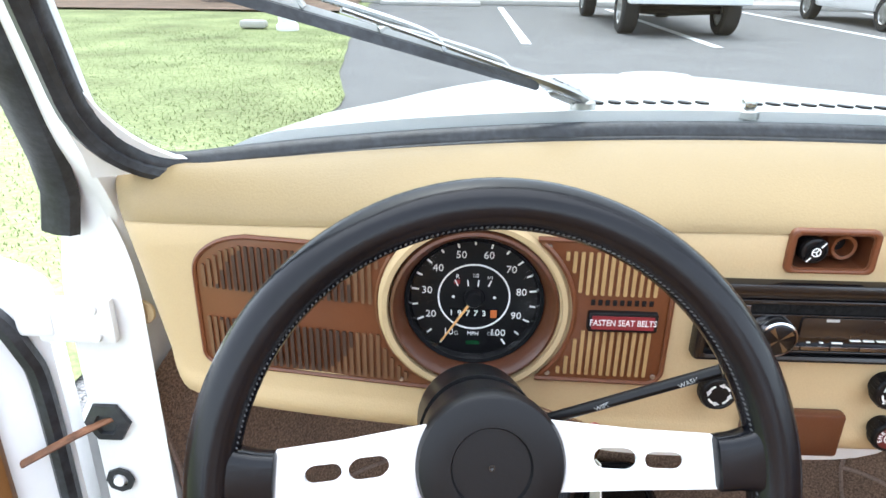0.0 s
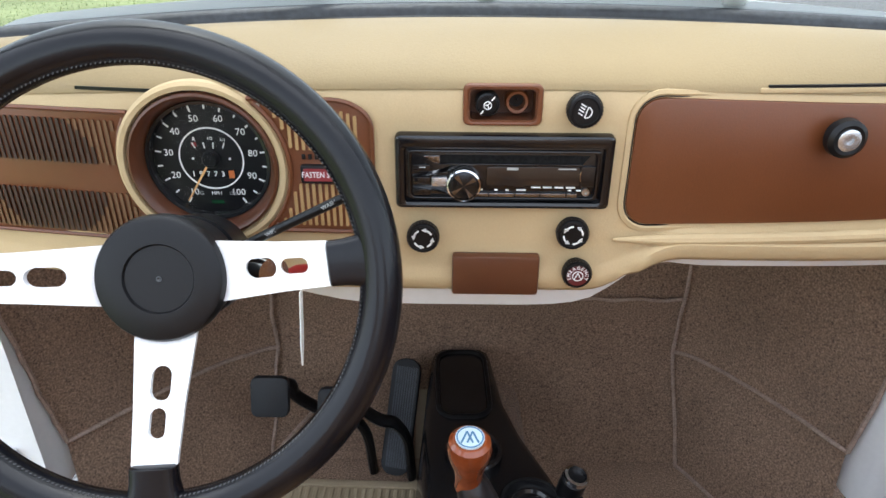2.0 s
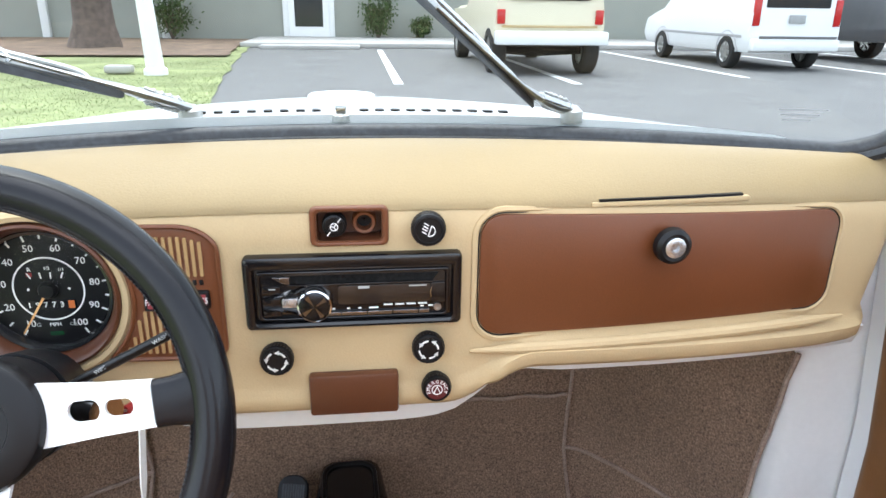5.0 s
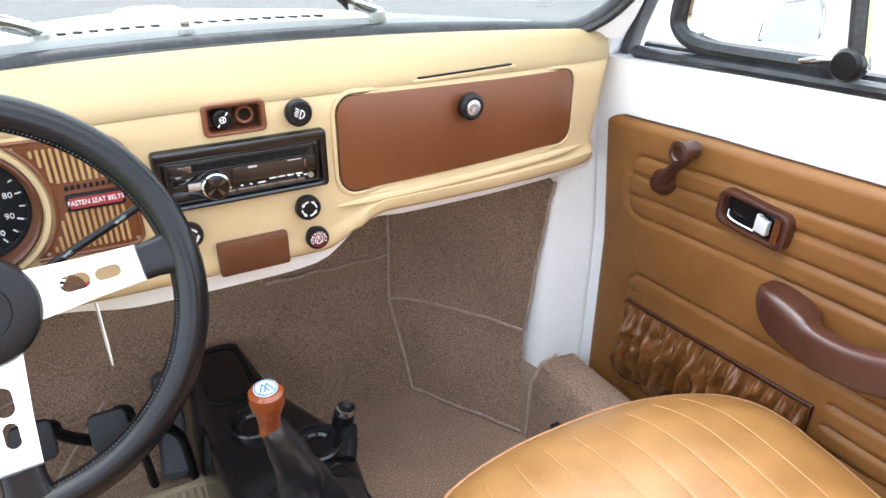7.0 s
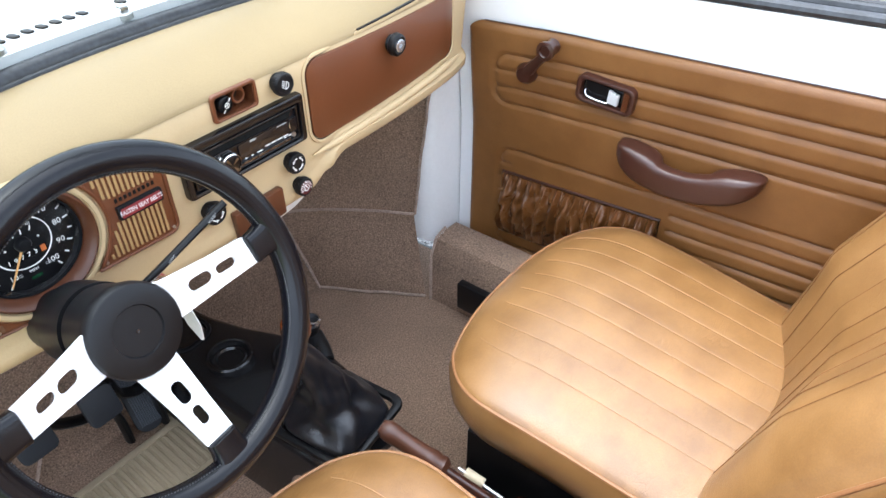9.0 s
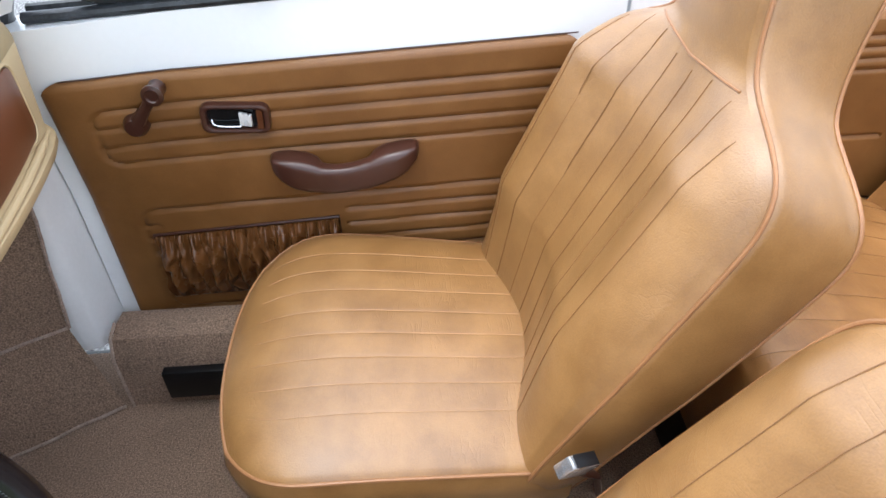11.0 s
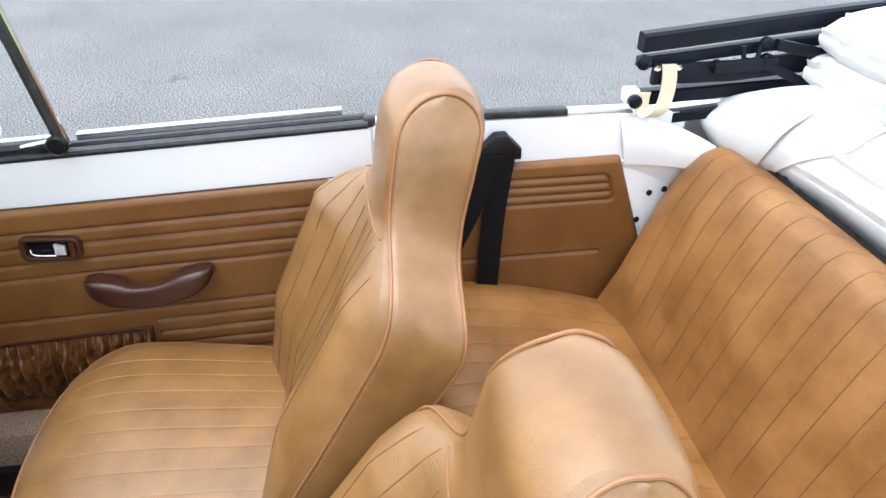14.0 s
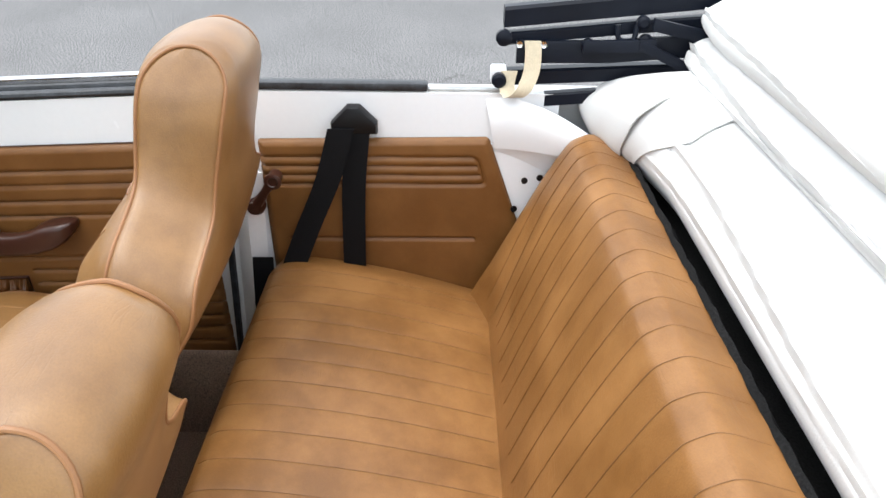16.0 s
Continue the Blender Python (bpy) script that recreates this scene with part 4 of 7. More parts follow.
# lighter and switch tray
tray = part("switch_tray", moved(prism(rrect(0.263, 0.331, 0.904, 0.940, 0.006), -0.004, 0.004, 0.002, [rrect(0.268, 0.326, 0.908, 0.936, 0.004)]), pose(0, dash_y(0.3), 0, 90, 0, 0)), BROWN, dash, "brown recessed switch tray")
part("tray_back", moved(prism(rrect(0.262, 0.332, 0.903, 0.941, 0.004), -0.026, -0.022), pose(0, dash_y(0.3), 0, 90, 0, 0)), BROWN_MID, tray)
part("tray_wall", moved(prism(rrect(0.2665, 0.3275, 0.9065, 0.9375, 0.006), -0.0225, 0.002, 0.0, [rrect(0.2690, 0.3250, 0.9090, 0.9350, 0.004)]), pose(0, dash_y(0.3), 0, 90, 0, 0)), BROWN_MID, tray)
part("lighter_socket", lathe([(0.0108, 0), (0.0108, 0.012), (0.0095, 0.014), (0.0072, 0.0135), (0.0068, 0.002), (0, 0.002)], 24, FACE(0.310, 0.922, -0.021)), BROWN, tray)
part("lighter_hole", lathe([(0, 0), (0.0066, 0), (0.0066, 0.0025), (0.0014, 0.0026), (0.001, 0.006), (0, 0.006)], 18, FACE(0.310, 0.922, -0.021)), BLACK, tray)


def knob(x, z, r, name, mat=BLACK, h=0.017, parent=None, tilt=0, sink=0.0, label="black ribbed dashboard knob"):
    k = part(name, lathe([(0, 0), (r * 0.8, 0), (r * 0.8, h * 0.35), (r, h * 0.42), (r, h * 0.85), (r * 0.93, h * 0.97), (r * 0.78, h), (r * 0.74, h * 0.94), (0, h * 0.94)], 28, FACE(x, z, -sink) @ pose(0, 0, 0, tilt, 0, 0)), mat, parent or dash, label)
    teeth = [box(r * 0.97, r * 1.02, -0.0007, 0.0007, h * 0.45, h * 0.86) for _ in range(30)]
    part("knob_ribs", moved(merge(*[moved(t, pose(0, 0, 0, 0, 0, 12 * i)) for i, t in enumerate(teeth)]), FACE(x, z, -sink) @ pose(0, 0, 0, tilt, 0, 0)), mat, k)
    return k


def arc(r, a0, a1, w, m, mat, parent, name="symbol_arc"):
    n = max(10, round((a1 - a0) / 7.5))
    pts = [(math.cos(radians(lerp(a0, a1, i / n))), math.sin(radians(lerp(a0, a1, i / n)))) for i in range(n + 1)]
    poly = [(r * c, r * s) for c, s in pts] + [((r - w) * c, (r - w) * s) for c, s in reversed(pts)]
    return part(name, moved(prism(poly, 0, 0.0005), m), mat, parent)


k0 = knob(0.284, 0.922, 0.0105, "tray_switch", parent=tray, h=0.02, sink=0.018, label="small black switch with a white symbol")
K0 = FACE(0.284, 0.922, 0.0012) @ pose(0, 0, 0, 0, 0, -38)
part("switch_bar", moved(box(-0.0022, 0.0022, -0.0100, 0.0100, -0.0010, 0.0024, 0.0006), K0), BLACK, k0)
arc(0.0036, 0, 359, 0.0008, K0 @ pose(0, 0, 0.0025), INK, k0)
for a in (90, 210, 330):
    part("symbol_bar", moved(box(0, 0.0030, -0.0004, 0.0004, 0.0025, 0.0029), K0 @ pose(0, 0, 0, 0, 0, a)), INK, k0)
for z0, z1 in ((0.0050, 0.0098), (-0.0098, -0.0056)):
    part("symbol_bar", moved(box(-0.0005, 0.0005, z0, z1, 0.0025, 0.0029), K0), INK, k0)
kw = knob(0.365, 0.921, 0.0150, "washer_knob")
KW = FACE(0.365, 0.921, 0.0162) @ pose(0, 0, 0, 0, 0, -18)
arc(0.0052, -80, 80, 0.0009, KW @ pose(0.0008, -0.0005, 0), INK, kw)
part("symbol_bar", moved(box(0.0006, 0.0015, -0.0056, 0.0046, 0, 0.0005), KW), INK, kw)
for k, z in enumerate((0.0035, 0.0010, -0.0015, -0.0042)):
    part("symbol_bar", moved(box(-0.0062 + 0.0006 * (k % 2), -0.0012, -0.0005, 0.0005, 0, 0.0005), KW @ pose(0, z, 0, 0, 0, -14)), INK, kw)
for x, z, a in ((0.2285, 0.801, 15), (0.3655, 0.806, -10)):
    kk = knob(x, z, 0.0148, "fresh_air_knob")
    for b in (0, 90, 180, 270):
        arc(0.0095, a + b + 12, a + b + 70, 0.0016, FACE(x, z, 0.0162), INK, kk)
        part("arrow_tip", moved(prism([(0.0108, -0.002), (0.0066, -0.002), (0.0087, 0.0022)], 0, 0.0005), FACE(x, z, 0.0162) @ pose(0, 0, 0, 0, 0, a + b + 70)), INK, kk)
kh = knob(0.3735, 0.764, 0.0138, "hazard_knob", label="dark red hazard knob lettered EMERGENCY")
part("hazard_face", lathe([(0, 0), (0.0104, 0), (0.0104, 0.0008), (0, 0.0008)], 24, FACE(0.3735, 0.764, 0.0160)), material("dark_red_face", (0.09, 0.008, 0.010), 0.4), kh)
for i, ch in enumerate("EMERGENCY"):
    a = 200 - 27.5 * i
    m = FACE(0.3735, 0.764, 0.0170) @ pose(0, 0, 0, 0, 0, a) @ pose(0.0083, 0, 0, 0, 0, -90)
    writing("letter", ch, 0.0048, m, INK, kh)
arc(0.0052, 0, 359, 0.0008, FACE(0.3735, 0.764, 0.0170), INK, kh)
part("symbol_mark", moved(merge(moved(box(-0.004, 0.004, -0.0004, 0.0004, 0, 0.0004), pose(-0.0015, 0, 0, 0, 0, 65)), moved(box(-0.004, 0.004, -0.0004, 0.0004, 0, 0.0004), pose(0.0015, 0, 0, 0, 0, -65))), FACE(0.3735, 0.764, 0.0170)), INK, kh)
part("ashtray", moved(box(0.2555, 0.338, 0.739, 0.781, 0, 0.012, 0.003), pose(0, dash_y(0.3), 0, 90, 0, 0)), BROWN_MID, dash, "brown closed ashtray front")

# ---- radio ----
radio = thing("car_radio", "black single-slot car radio with round volume dial", "radio")
RM = FACE(0.3, 0.863, 0)
RP = lambda x, z, d: RM @ pose(x, z, d)
RADIO_BLACK = material("satin_black_radio", (0.005, 0.005, 0.006), 0.20, coarse=0.15, scale=40, bump=0.02, spec=0.55)
plate = lambda x0, x1, z0, z1, d0, d1, r=0.001, bev=0.0004: moved(prism(rrect(x0, x1, z0, z1, r), d0, d1, bev), RM)
part("surround", moved(prism(rrect(-0.0960, 0.0960, -0.0345, 0.0345, 0.005), -0.002, 0.010, 0.0035, [rrect(-0.0870, 0.0870, -0.0275, 0.0225, 0.002)]), RM), RADIO_BLACK, radio, "black plastic radio surround")
part("faceplate", plate(-0.0872, 0.0872, -0.0277, 0.0227, -0.002, 0.0050, 0.002), RADIO_BLACK, radio)
part("face_frame", moved(prism(rrect(-0.0845, 0.0845, -0.0255, 0.0205, 0.003), 0.004, 0.0085, 0.0012, [rrect(-0.0815, 0.0815, -0.0235, 0.0180, 0.004)]), RM), RADIO_BLACK, radio)
part("disc_slot", moved(prism([(-0.0560, 0.0155), (0.0755, 0.0155), (0.0700, 0.0082), (-0.0560, 0.0082)], 0.005, 0.0056), RM), FUR, radio, "black disc slot")
part("slot_wedge", moved(prism([(-0.0720, 0.0150), (-0.0565, 0.0150), (-0.0565, 0.0070), (-0.0620, 0.0090)], 0.005, 0.0072, 0.0006), RM), DARK_CHROME, radio)
part("slot_lip", moved(box(-0.058, 0.070, 0.0066, 0.0080, 0.005, 0.0078, 0.0005), RM), RADIO_BLACK, radio)
disp = material("display_window", (0.022, 0.016, 0.013), 0.08, bump=0)
part("display", plate(-0.0150, 0.0680, -0.0128, 0.0052, 0.005, 0.0070, 0.003), disp, radio, "dark unlit display window")
dial = part("volume_dial", lathe([(0, 0), (0.0158, 0), (0.0158, 0.008), (0.0150, 0.0105), (0.0136, 0.0112), (0.0130, 0.0100), (0, 0.0098)], 48, RP(-0.0352, -0.0098, 0.005)), CHROME, radio, "volume dial with bright rim")
SPUN = material("spun_dark_dial", (0.035, 0.037, 0.042), 0.24, 0.9, coarse=0.3, scale=60)
part("dial_face", lathe([(0, 0), (0.0131, 0), (0.0131, 0.0016), (0.0122, 0.0022), (0, 0.0022)], 48, RP(-0.0352, -0.0098, 0.0148)), SPUN, dial, "dark spun metal dial face")
# brighter wedges laid on the dial imitate the cone-shaped sheen of spun metal
for a in (35, 215, 125, 305):
    part("dial_sheen", moved(prism([(0.0008, 0.0), (0.0118, -0.0022), (0.0118, 0.0022)], 0, 0.00025), RP(-0.0352, -0.0098, 0.0170) @ pose(0, 0, 0, 0, 0, a)), DARK_CHROME, dial)
for z0, z1, w in ((-0.0040, 0.0036, 1), (-0.0150, -0.0205, -1)):
    rows = []
    for k in range(9):
        t = k / 8
        x, z, h = lerp(-0.0805, -0.0440, t), z0 + (z1 - z0) * t ** 1.7, lerp(0.0008, 0.0030, t)
        rows.append([(x, z + h * w, 0.0052), (x, z, 0.0085 + 0.003 * t), (x, z - h * 0.4 * w, 0.0052)])
    part("chrome_wing", moved(loft(rows), RM), CHROME, radio, "chrome wing beside the dial")
part("source_button", plate(-0.0635, -0.0480, -0.0128, -0.0045, 0.006, 0.0095, 0.0008), SILVER, radio, "pale silver button")
for z0, z1 in ((0.0000, 0.0062), (-0.0118, -0.0052), (-0.0225, -0.0165)):
    part("side_button", plate(-0.0805, -0.0650, z0, z1, 0.005, 0.0070), RADIO_BLACK, radio)
part("button_print", moved(box(-0.0745, -0.0690, 0.0036, 0.0046, 0.0070, 0.0073), RM), DIM, radio)
for x0, x1 in ((-0.0250, -0.0130), (-0.0122, 0.0102), (0.0110, 0.0330), (0.0338, 0.0565), (0.0573, 0.0665)):
    part("preset_button", plate(x0, x1, -0.0232, -0.0195, 0.005, 0.0080, 0.0006), DARK_CHROME, radio, "smoked preset button")
for x, w in ((-0.0195, 0.0016), (-0.0060, 0.0014), (0.0040, 0.0014), (0.0165, 0.0042), (0.0600, 0.0016), (0.0680, 0.0022)):
    part("button_print", moved(box(x - w, x + w, -0.0176, -0.0166, 0.005, 0.0062), RM), INK, radio)
for k in range(4):
    part("button_print", moved(box(0.0255 + 0.0103 * k, 0.0335 + 0.0103 * k, -0.0146, -0.0137, 0.005, 0.0073), RM), INK, radio)
part("maker_mark", moved(box(0.0030, 0.0130, 0.0022, 0.0046, 0.0070, 0.0072), RM), DIM, radio, "plain grey bar for the maker's mark")
part("model_print", moved(box(0.0480, 0.0640, 0.0030, 0.0042, 0.0070, 0.0072), RM), DIM, radio)
part("usb_cover", plate(0.0680, 0.0810, -0.0132, 0.0062, 0.005, 0.0078, 0.0015), RADIO_BLACK, radio)
part("cover_edge", moved(tube([(0.0684 - 0.0008 * math.sin(math.pi * k / 8), lerp(-0.0075, 0.0020, k / 8), 0.0080) for k in range(9)], 0.0005, 6), RM), CHROME, radio)
part("aux_jack", lathe([(0, 0), (0.0034, 0), (0.0034, 0.002), (0.0018, 0.002), (0.0016, 0.0005), (0, 0.0005)], 18, RP(0.0742, -0.0185, 0.005)), STEEL, radio)

# ---- speedometer and grilles ----
gauge = thing("speedometer", "round black speedometer with white figures in brown ring", "speedometer")
SM = FACE(SX, SZ, -0.008) @ Matrix.Diagonal((0.877, 0.877, 1, 1))
part("cowl_ring", lathe([(0.0775, 0.000), (0.0785, 0.010), (0.0770, 0.014), (0.0745, 0.015), (0.0720, 0.013), (0.0665, 0.002), (0.0645, -0.014), (0.0770, -0.014)], 64, SM), BROWN_MID, gauge, "brown plastic cowl ring")
part("cream_ring", lathe([(0.0895, 0.006), (0.0885, 0.012), (0.0850, 0.0150), (0.0805, 0.0145), (0.0785, 0.006)], 64, SM), CREAM, gauge)
part("bezel", lathe([(0.0660, -0.006), (0.0650, 0.000), (0.0615, -0.001), (0.0595, -0.007), (0.0650, -0.013)], 64, SM), BLACK_GLOSS, gauge)
part("dial_plate", lathe([(0, -0.016), (0.063, -0.016), (0.063, -0.011), (0, -0.011)], 64, SM), BLACK, gauge, "matt black dial")
D0 = FACE(SX, SZ, -0.0189) @ Matrix.Diagonal((0.955, 0.955, 1, 1))
arc(0.0318, 0, 359.9, 0.0014, D0, INK, gauge, "dial_ring")
for k in range(19):
    v = 10 + 5 * k
    a = 238 - (v - 10) * 296 / 90
    big = v % 10 == 0
    m = D0 @ pose(0, 0, 0, 0, 0, a)
    part("tick", moved(box(0.0485 if big else 0.0495, 0.0545, -0.0008, 0.0008, 0, 0.0004), m), INK, gauge)
    if big:
        c, s = math.cos(radians(a)), math.sin(radians(a))
        writing("figure", str(v), 0.0096, D0 @ pose(0.0415 * c, 0.0415 * s, 0), INK, gauge)
writing("unit", "MPH", 0.0052, D0 @ pose(0, -0.0365, 0), INK, gauge)
for x, z in ((-0.018, 0.0), (0.018, 0.0)):
    part("dot", lathe([(0, 0), (0.0013, 0), (0.0013, 0.0004), (0, 0.0004)], 10, D0 @ pose(x, z, 0)), INK, gauge)
for x, ang in ((-0.0155, 25), (-0.0055, 8), (0.0035, -6), (0.0135, -22)):
    part("fuel_mark", moved(box(-0.0006, 0.0006, -0.003, 0.003, 0, 0.0004), D0 @ pose(x, 0.0135, 0, 0, 0, ang)), INK, gauge)
writing("fuel_letter", "R", 0.0055, D0 @ pose(-0.0145, 0.0195, 0), INK, gauge)
writing("fuel_letter", "1/2", 0.0045, D0 @ pose(0.001, 0.0205, 0), INK, gauge)
writing("fuel_letter", "1/1", 0.0045, D0 @ pose(0.0135, 0.0190, 0), INK, gauge)
part("fuel_reserve", moved(box(-0.0175, -0.0125, 0.0125, 0.0165, 0, 0.0003), D0), RED, gauge)
part("odometer_window", moved(prism(rrect(-0.022, 0.022, -0.0205, -0.0115, 0.001), 0, 0.0003), D0), BLACK_GLOSS, gauge)
for k, ch in enumerate("19773"):
    writing("odometer_figure", ch, 0.0078, D0 @ pose(-0.0195 + 0.0072 * k, -0.016, 0.0003), INK, gauge)
part("odometer_tenth", moved(box(0.0150, 0.0205, -0.0198, -0.0122, 0, 0.0006), D0), ORANGE, gauge)
part("needle", moved(prism([(-0.0012, -0.006), (0.0012, -0.006), (0.0006, 0.052), (-0.0006, 0.052)], 0.002, 0.0032), D0 @ pose(0, 0, 0, 0, 0, 147)), NEEDLE, gauge, "pale orange pointer")
part("needle_hub", lathe([(0, 0), (0.0085, 0), (0.0085, 0.004), (0.0065, 0.007), (0, 0.0072)], 28, D0), BLACK, gauge, "black pointer hub")
writing("lamp_letter", "G", 0.006, D0 @ pose(-0.015, -0.0365, 0), DIM, gauge)
writing("lamp_letter", "OIL", 0.005, D0 @ pose(0.0165, -0.0365, 0), DIM, gauge)
part("signal_lamp", moved(box(-0.006, 0.006, -0.0475, -0.0435, 0, 0.0004), D0), material("dark_green_lens", (0.01, 0.05, 0.02), 0.2), gauge)
bm = bmesh.new()
bm.faces.new([bm.verts.new(SM @ Vector((0.0608 * math.cos(2 * math.pi * k / 48), 0.0608 * math.sin(2 * math.pi * k / 48), -0.0035))) for k in range(48)])
pane = part("dial_glass", bm, DIAL_GLASS, gauge)
pane.visible_shadow = False


def grille(name, x0, x1, z0, z1, arc_side, label):
    """A brown grille plate whose edge follows the speedometer, with upright ribs."""
    g = thing(name, label, "grille")
    R = 0.0795
    pts = []
    if arc_side > 0:
        a0, a1 = math.degrees(math.asin((z1 - SZ) / R)), math.degrees(math.asin((z0 - SZ) / R))
        pts += [(SX - R * math.cos(radians(lerp(a0, a1, k / 24))), SZ + R * math.sin(radians(lerp(a0, a1, k / 24)))) for k in range(25)]
        r0, r1 = 0.05, 0.012
        pts += [(x0 + r1 - r1 * math.sin(radians(90 * k / 5)), z0 + r1 - r1 * math.cos(radians(90 * k / 5))) for k in range(6)]
        pts += [(x0 + r0 - r0 * math.cos(radians(90 * k / 8)) * 1.0, z1 - 0.6 * r0 + 0.6 * r0 * math.sin(radians(90 * k / 8)) - 0.008 * (1 - k / 8)) for k in range(9)]
    else:
        a0, a1 = math.degrees(math.asin((z0 - SZ) / R)), math.degrees(math.asin((z1 - SZ) / R))
        pts += [(SX + R * math.cos(radians(lerp(a0, a1, k / 24))), SZ + R * math.sin(radians(lerp(a0, a1, k / 24)))) for k in range(25)]
        r0, r1 = 0.035, 0.012
        pts += [(x1 - r0 + r0 * math.sin(radians(90 * k / 8)), z1 - 0.7 * r0 + 0.7 * r0 * math.cos(radians(90 * k / 8))) for k in range(9)]
        pts += [(x1 - r1 + r1 * math.cos(radians(90 * k / 5)), z0 + r1 - r1 * math.sin(radians(90 * k / 5))) for k in range(6)]
    flat = lambda v: Vector((v.x, dash_y(v.x) - v.z, v.y))
    bm = prism(pts, -0.003, 0.003, 0.001)
    part("plate", mapped(bm, flat), BROWN, g)
    part("plate_rim", tube([flat(Vector((x, z, 0.003))) for x, z in pts], 0.0022, 6, True), BROWN, g)
    return g, flat


def slot_rows(g, flat, x0, x1, rows, pitch, width, mat_fn, topcut):
    n = int((x1 - x0) / pitch)
    for i in range(n):
        x = x0 + pitch * (i + 0.5)
        for za, zb in rows:
            zs = [z for z in (lerp(za, zb, k / 40) for k in range(41)) if math.hypot(x - SX, z - SZ) > 0.0845 and z < topcut(x)]
            if len(zs) < 4:
                continue
            # keep the largest unbroken stretch
            runs, run = [], [zs[0]]
            for p, q in zip(zs, zs[1:]):
                if q - p > (zb - za) / 30:
                    runs.append(run)
                    run = []
                run.append(q)
            runs.append(run)
            run = max(runs, key=len)
            if run[-1] - run[0] < 0.006:
                continue
            for a, b, m in mat_fn(x, run[0], run[-1]):
                part("slat", mapped(prism(rrect(x - width / 2, x + width / 2, a, b, width * 0.3, 2), 0.003, 0.0046, 0.0), flat), m, g)


TANRIB = material("tan_grille_rib", (0.36, 0.225, 0.095), 0.5, coarse=0.1, scale=30)
SLOT = material("dark_brown_slot", (0.035, 0.014, 0.008), 0.6, bump=0)
STITCH = material("dark_grey_thread", (0.06, 0.06, 0.062), 0.6, bump=0)
TANDARK = material("brown_grille_rib", (0.12, 0.055, 0.024), 0.5, coarse=0.1, scale=30)
gr, fl = grille("demister_grille", 0.0, 0.184, 0.801, 0.925, -1, "brown grille with tan ribs beside the speedometer")
slot_rows(gr, fl, 0.080, 0.177, [(0.807, 0.848), (0.880, 0.917)], 0.0058, 0.0029, lambda x, a, b: [(a, b, TANRIB)], lambda x: 0.917 - max(x - 0.150, 0) ** 2 * 14)
part("sign_lamp", moved(prism(rrect(-0.0275, 0.0275, -0.0085, 0.0085, 0.002), 0.003, 0.008, 0.001), FACE(0.147, 0.8585, 0)), BLACK, gr, "seat belt warning lamp")
part("sign_face", moved(prism(rrect(-0.0245, 0.0245, -0.0058, 0.0058, 0.001), 0.008, 0.0086), FACE(0.147, 0.8585, 0)), material("dim_red_lens", (0.22, 0.025, 0.03), 0.3), gr)
writing("sign_text", "FASTEN SEAT BELTS", 0.0076, FACE(0.147, 0.8585, 0.0087), INK, gr, sx=0.78)
for k in range(9):
    part("vent_hole", moved(box(0.121 + 0.0057 * k, 0.1245 + 0.0057 * k, 0.8715, 0.8765, 0.003, 0.0042, 0.0006), pose(0, dash_y(0.155), 0, 90, 0, 0)), BLACK, gr)
gl, fl = grille("speaker_grille", -0.209, 0.0, 0.783, 0.909, 1, "brown speaker grille with upright slots")
SPX, SPZ, SPR = -0.128, 0.846, 0.063


def speaker(x, a, b):
    h = math.sqrt(max(SPR ** 2 - (x - SPX) ** 2, 0))
    lo, hi = SPZ - h, SPZ + h
    out = []
    if h < 0.004 or b < lo or a > hi:
        return [(a, b, TANDARK)]
    if a < lo:
        out.append((a, lo, TANDARK))
    out.append((max(a, lo), min(b, hi), SLOT))
    if b > hi:
        out.append((hi, b, TANDARK))
    return [o for o in out if o[1] - o[0] > 0.002]


slot_rows(gl, fl, -0.203, -0.022, [(0.789, 0.831), (0.859, 0.902)], 0.0058, 0.0030, speaker, lambda x: 0.902 - max(-0.157 - x, 0) ** 2 * 11)
for g_, x, z in ((gr, 0.086, 0.919), (gr, 0.092, 0.806), (gr, 0.178, 0.807), (gl, -0.030, 0.789)):
    part("grille_screw", lathe([(0, 0), (0.0022, 0), (0.0018, 0.001), (0, 0.001)], 12, FACE(x, z, 0.003)), STEEL, g_)

# ---- steering wheel ----
WM = pose(0.0431, 0.3138, 0.8417, 67.6, 0, 4.9)      # local z towards the driver
wheel = thing("steering_wheel", "three-spoke steering wheel with black leather rim", "steering wheel")
RR = 0.1625
ring = [(RR * math.cos(2 * math.pi * k / 96), RR * math.sin(2 * math.pi * k / 96), 0.0) for k in range(96)]
part("rim", moved(tube(ring, 0.0150, 18, True, up=(0, 0, 1)), WM), RIM_BLACK, wheel, "black leather-wrapped rim")
st = []
for k in range(300):
    a, b = 2 * math.pi * k / 300, 2 * math.pi * (k + 0.55) / 300
    st.append(tube([((RR - 0.0135) * math.cos(t), (RR - 0.0135) * math.sin(t), 0.0058 + (0.0012 if t == a else -0.0012)) for t in (a, b)], 0.0006, 4))
part("rim_stitching", moved(merge(*st), WM), STITCH, wheel, "pale zigzag stitching")
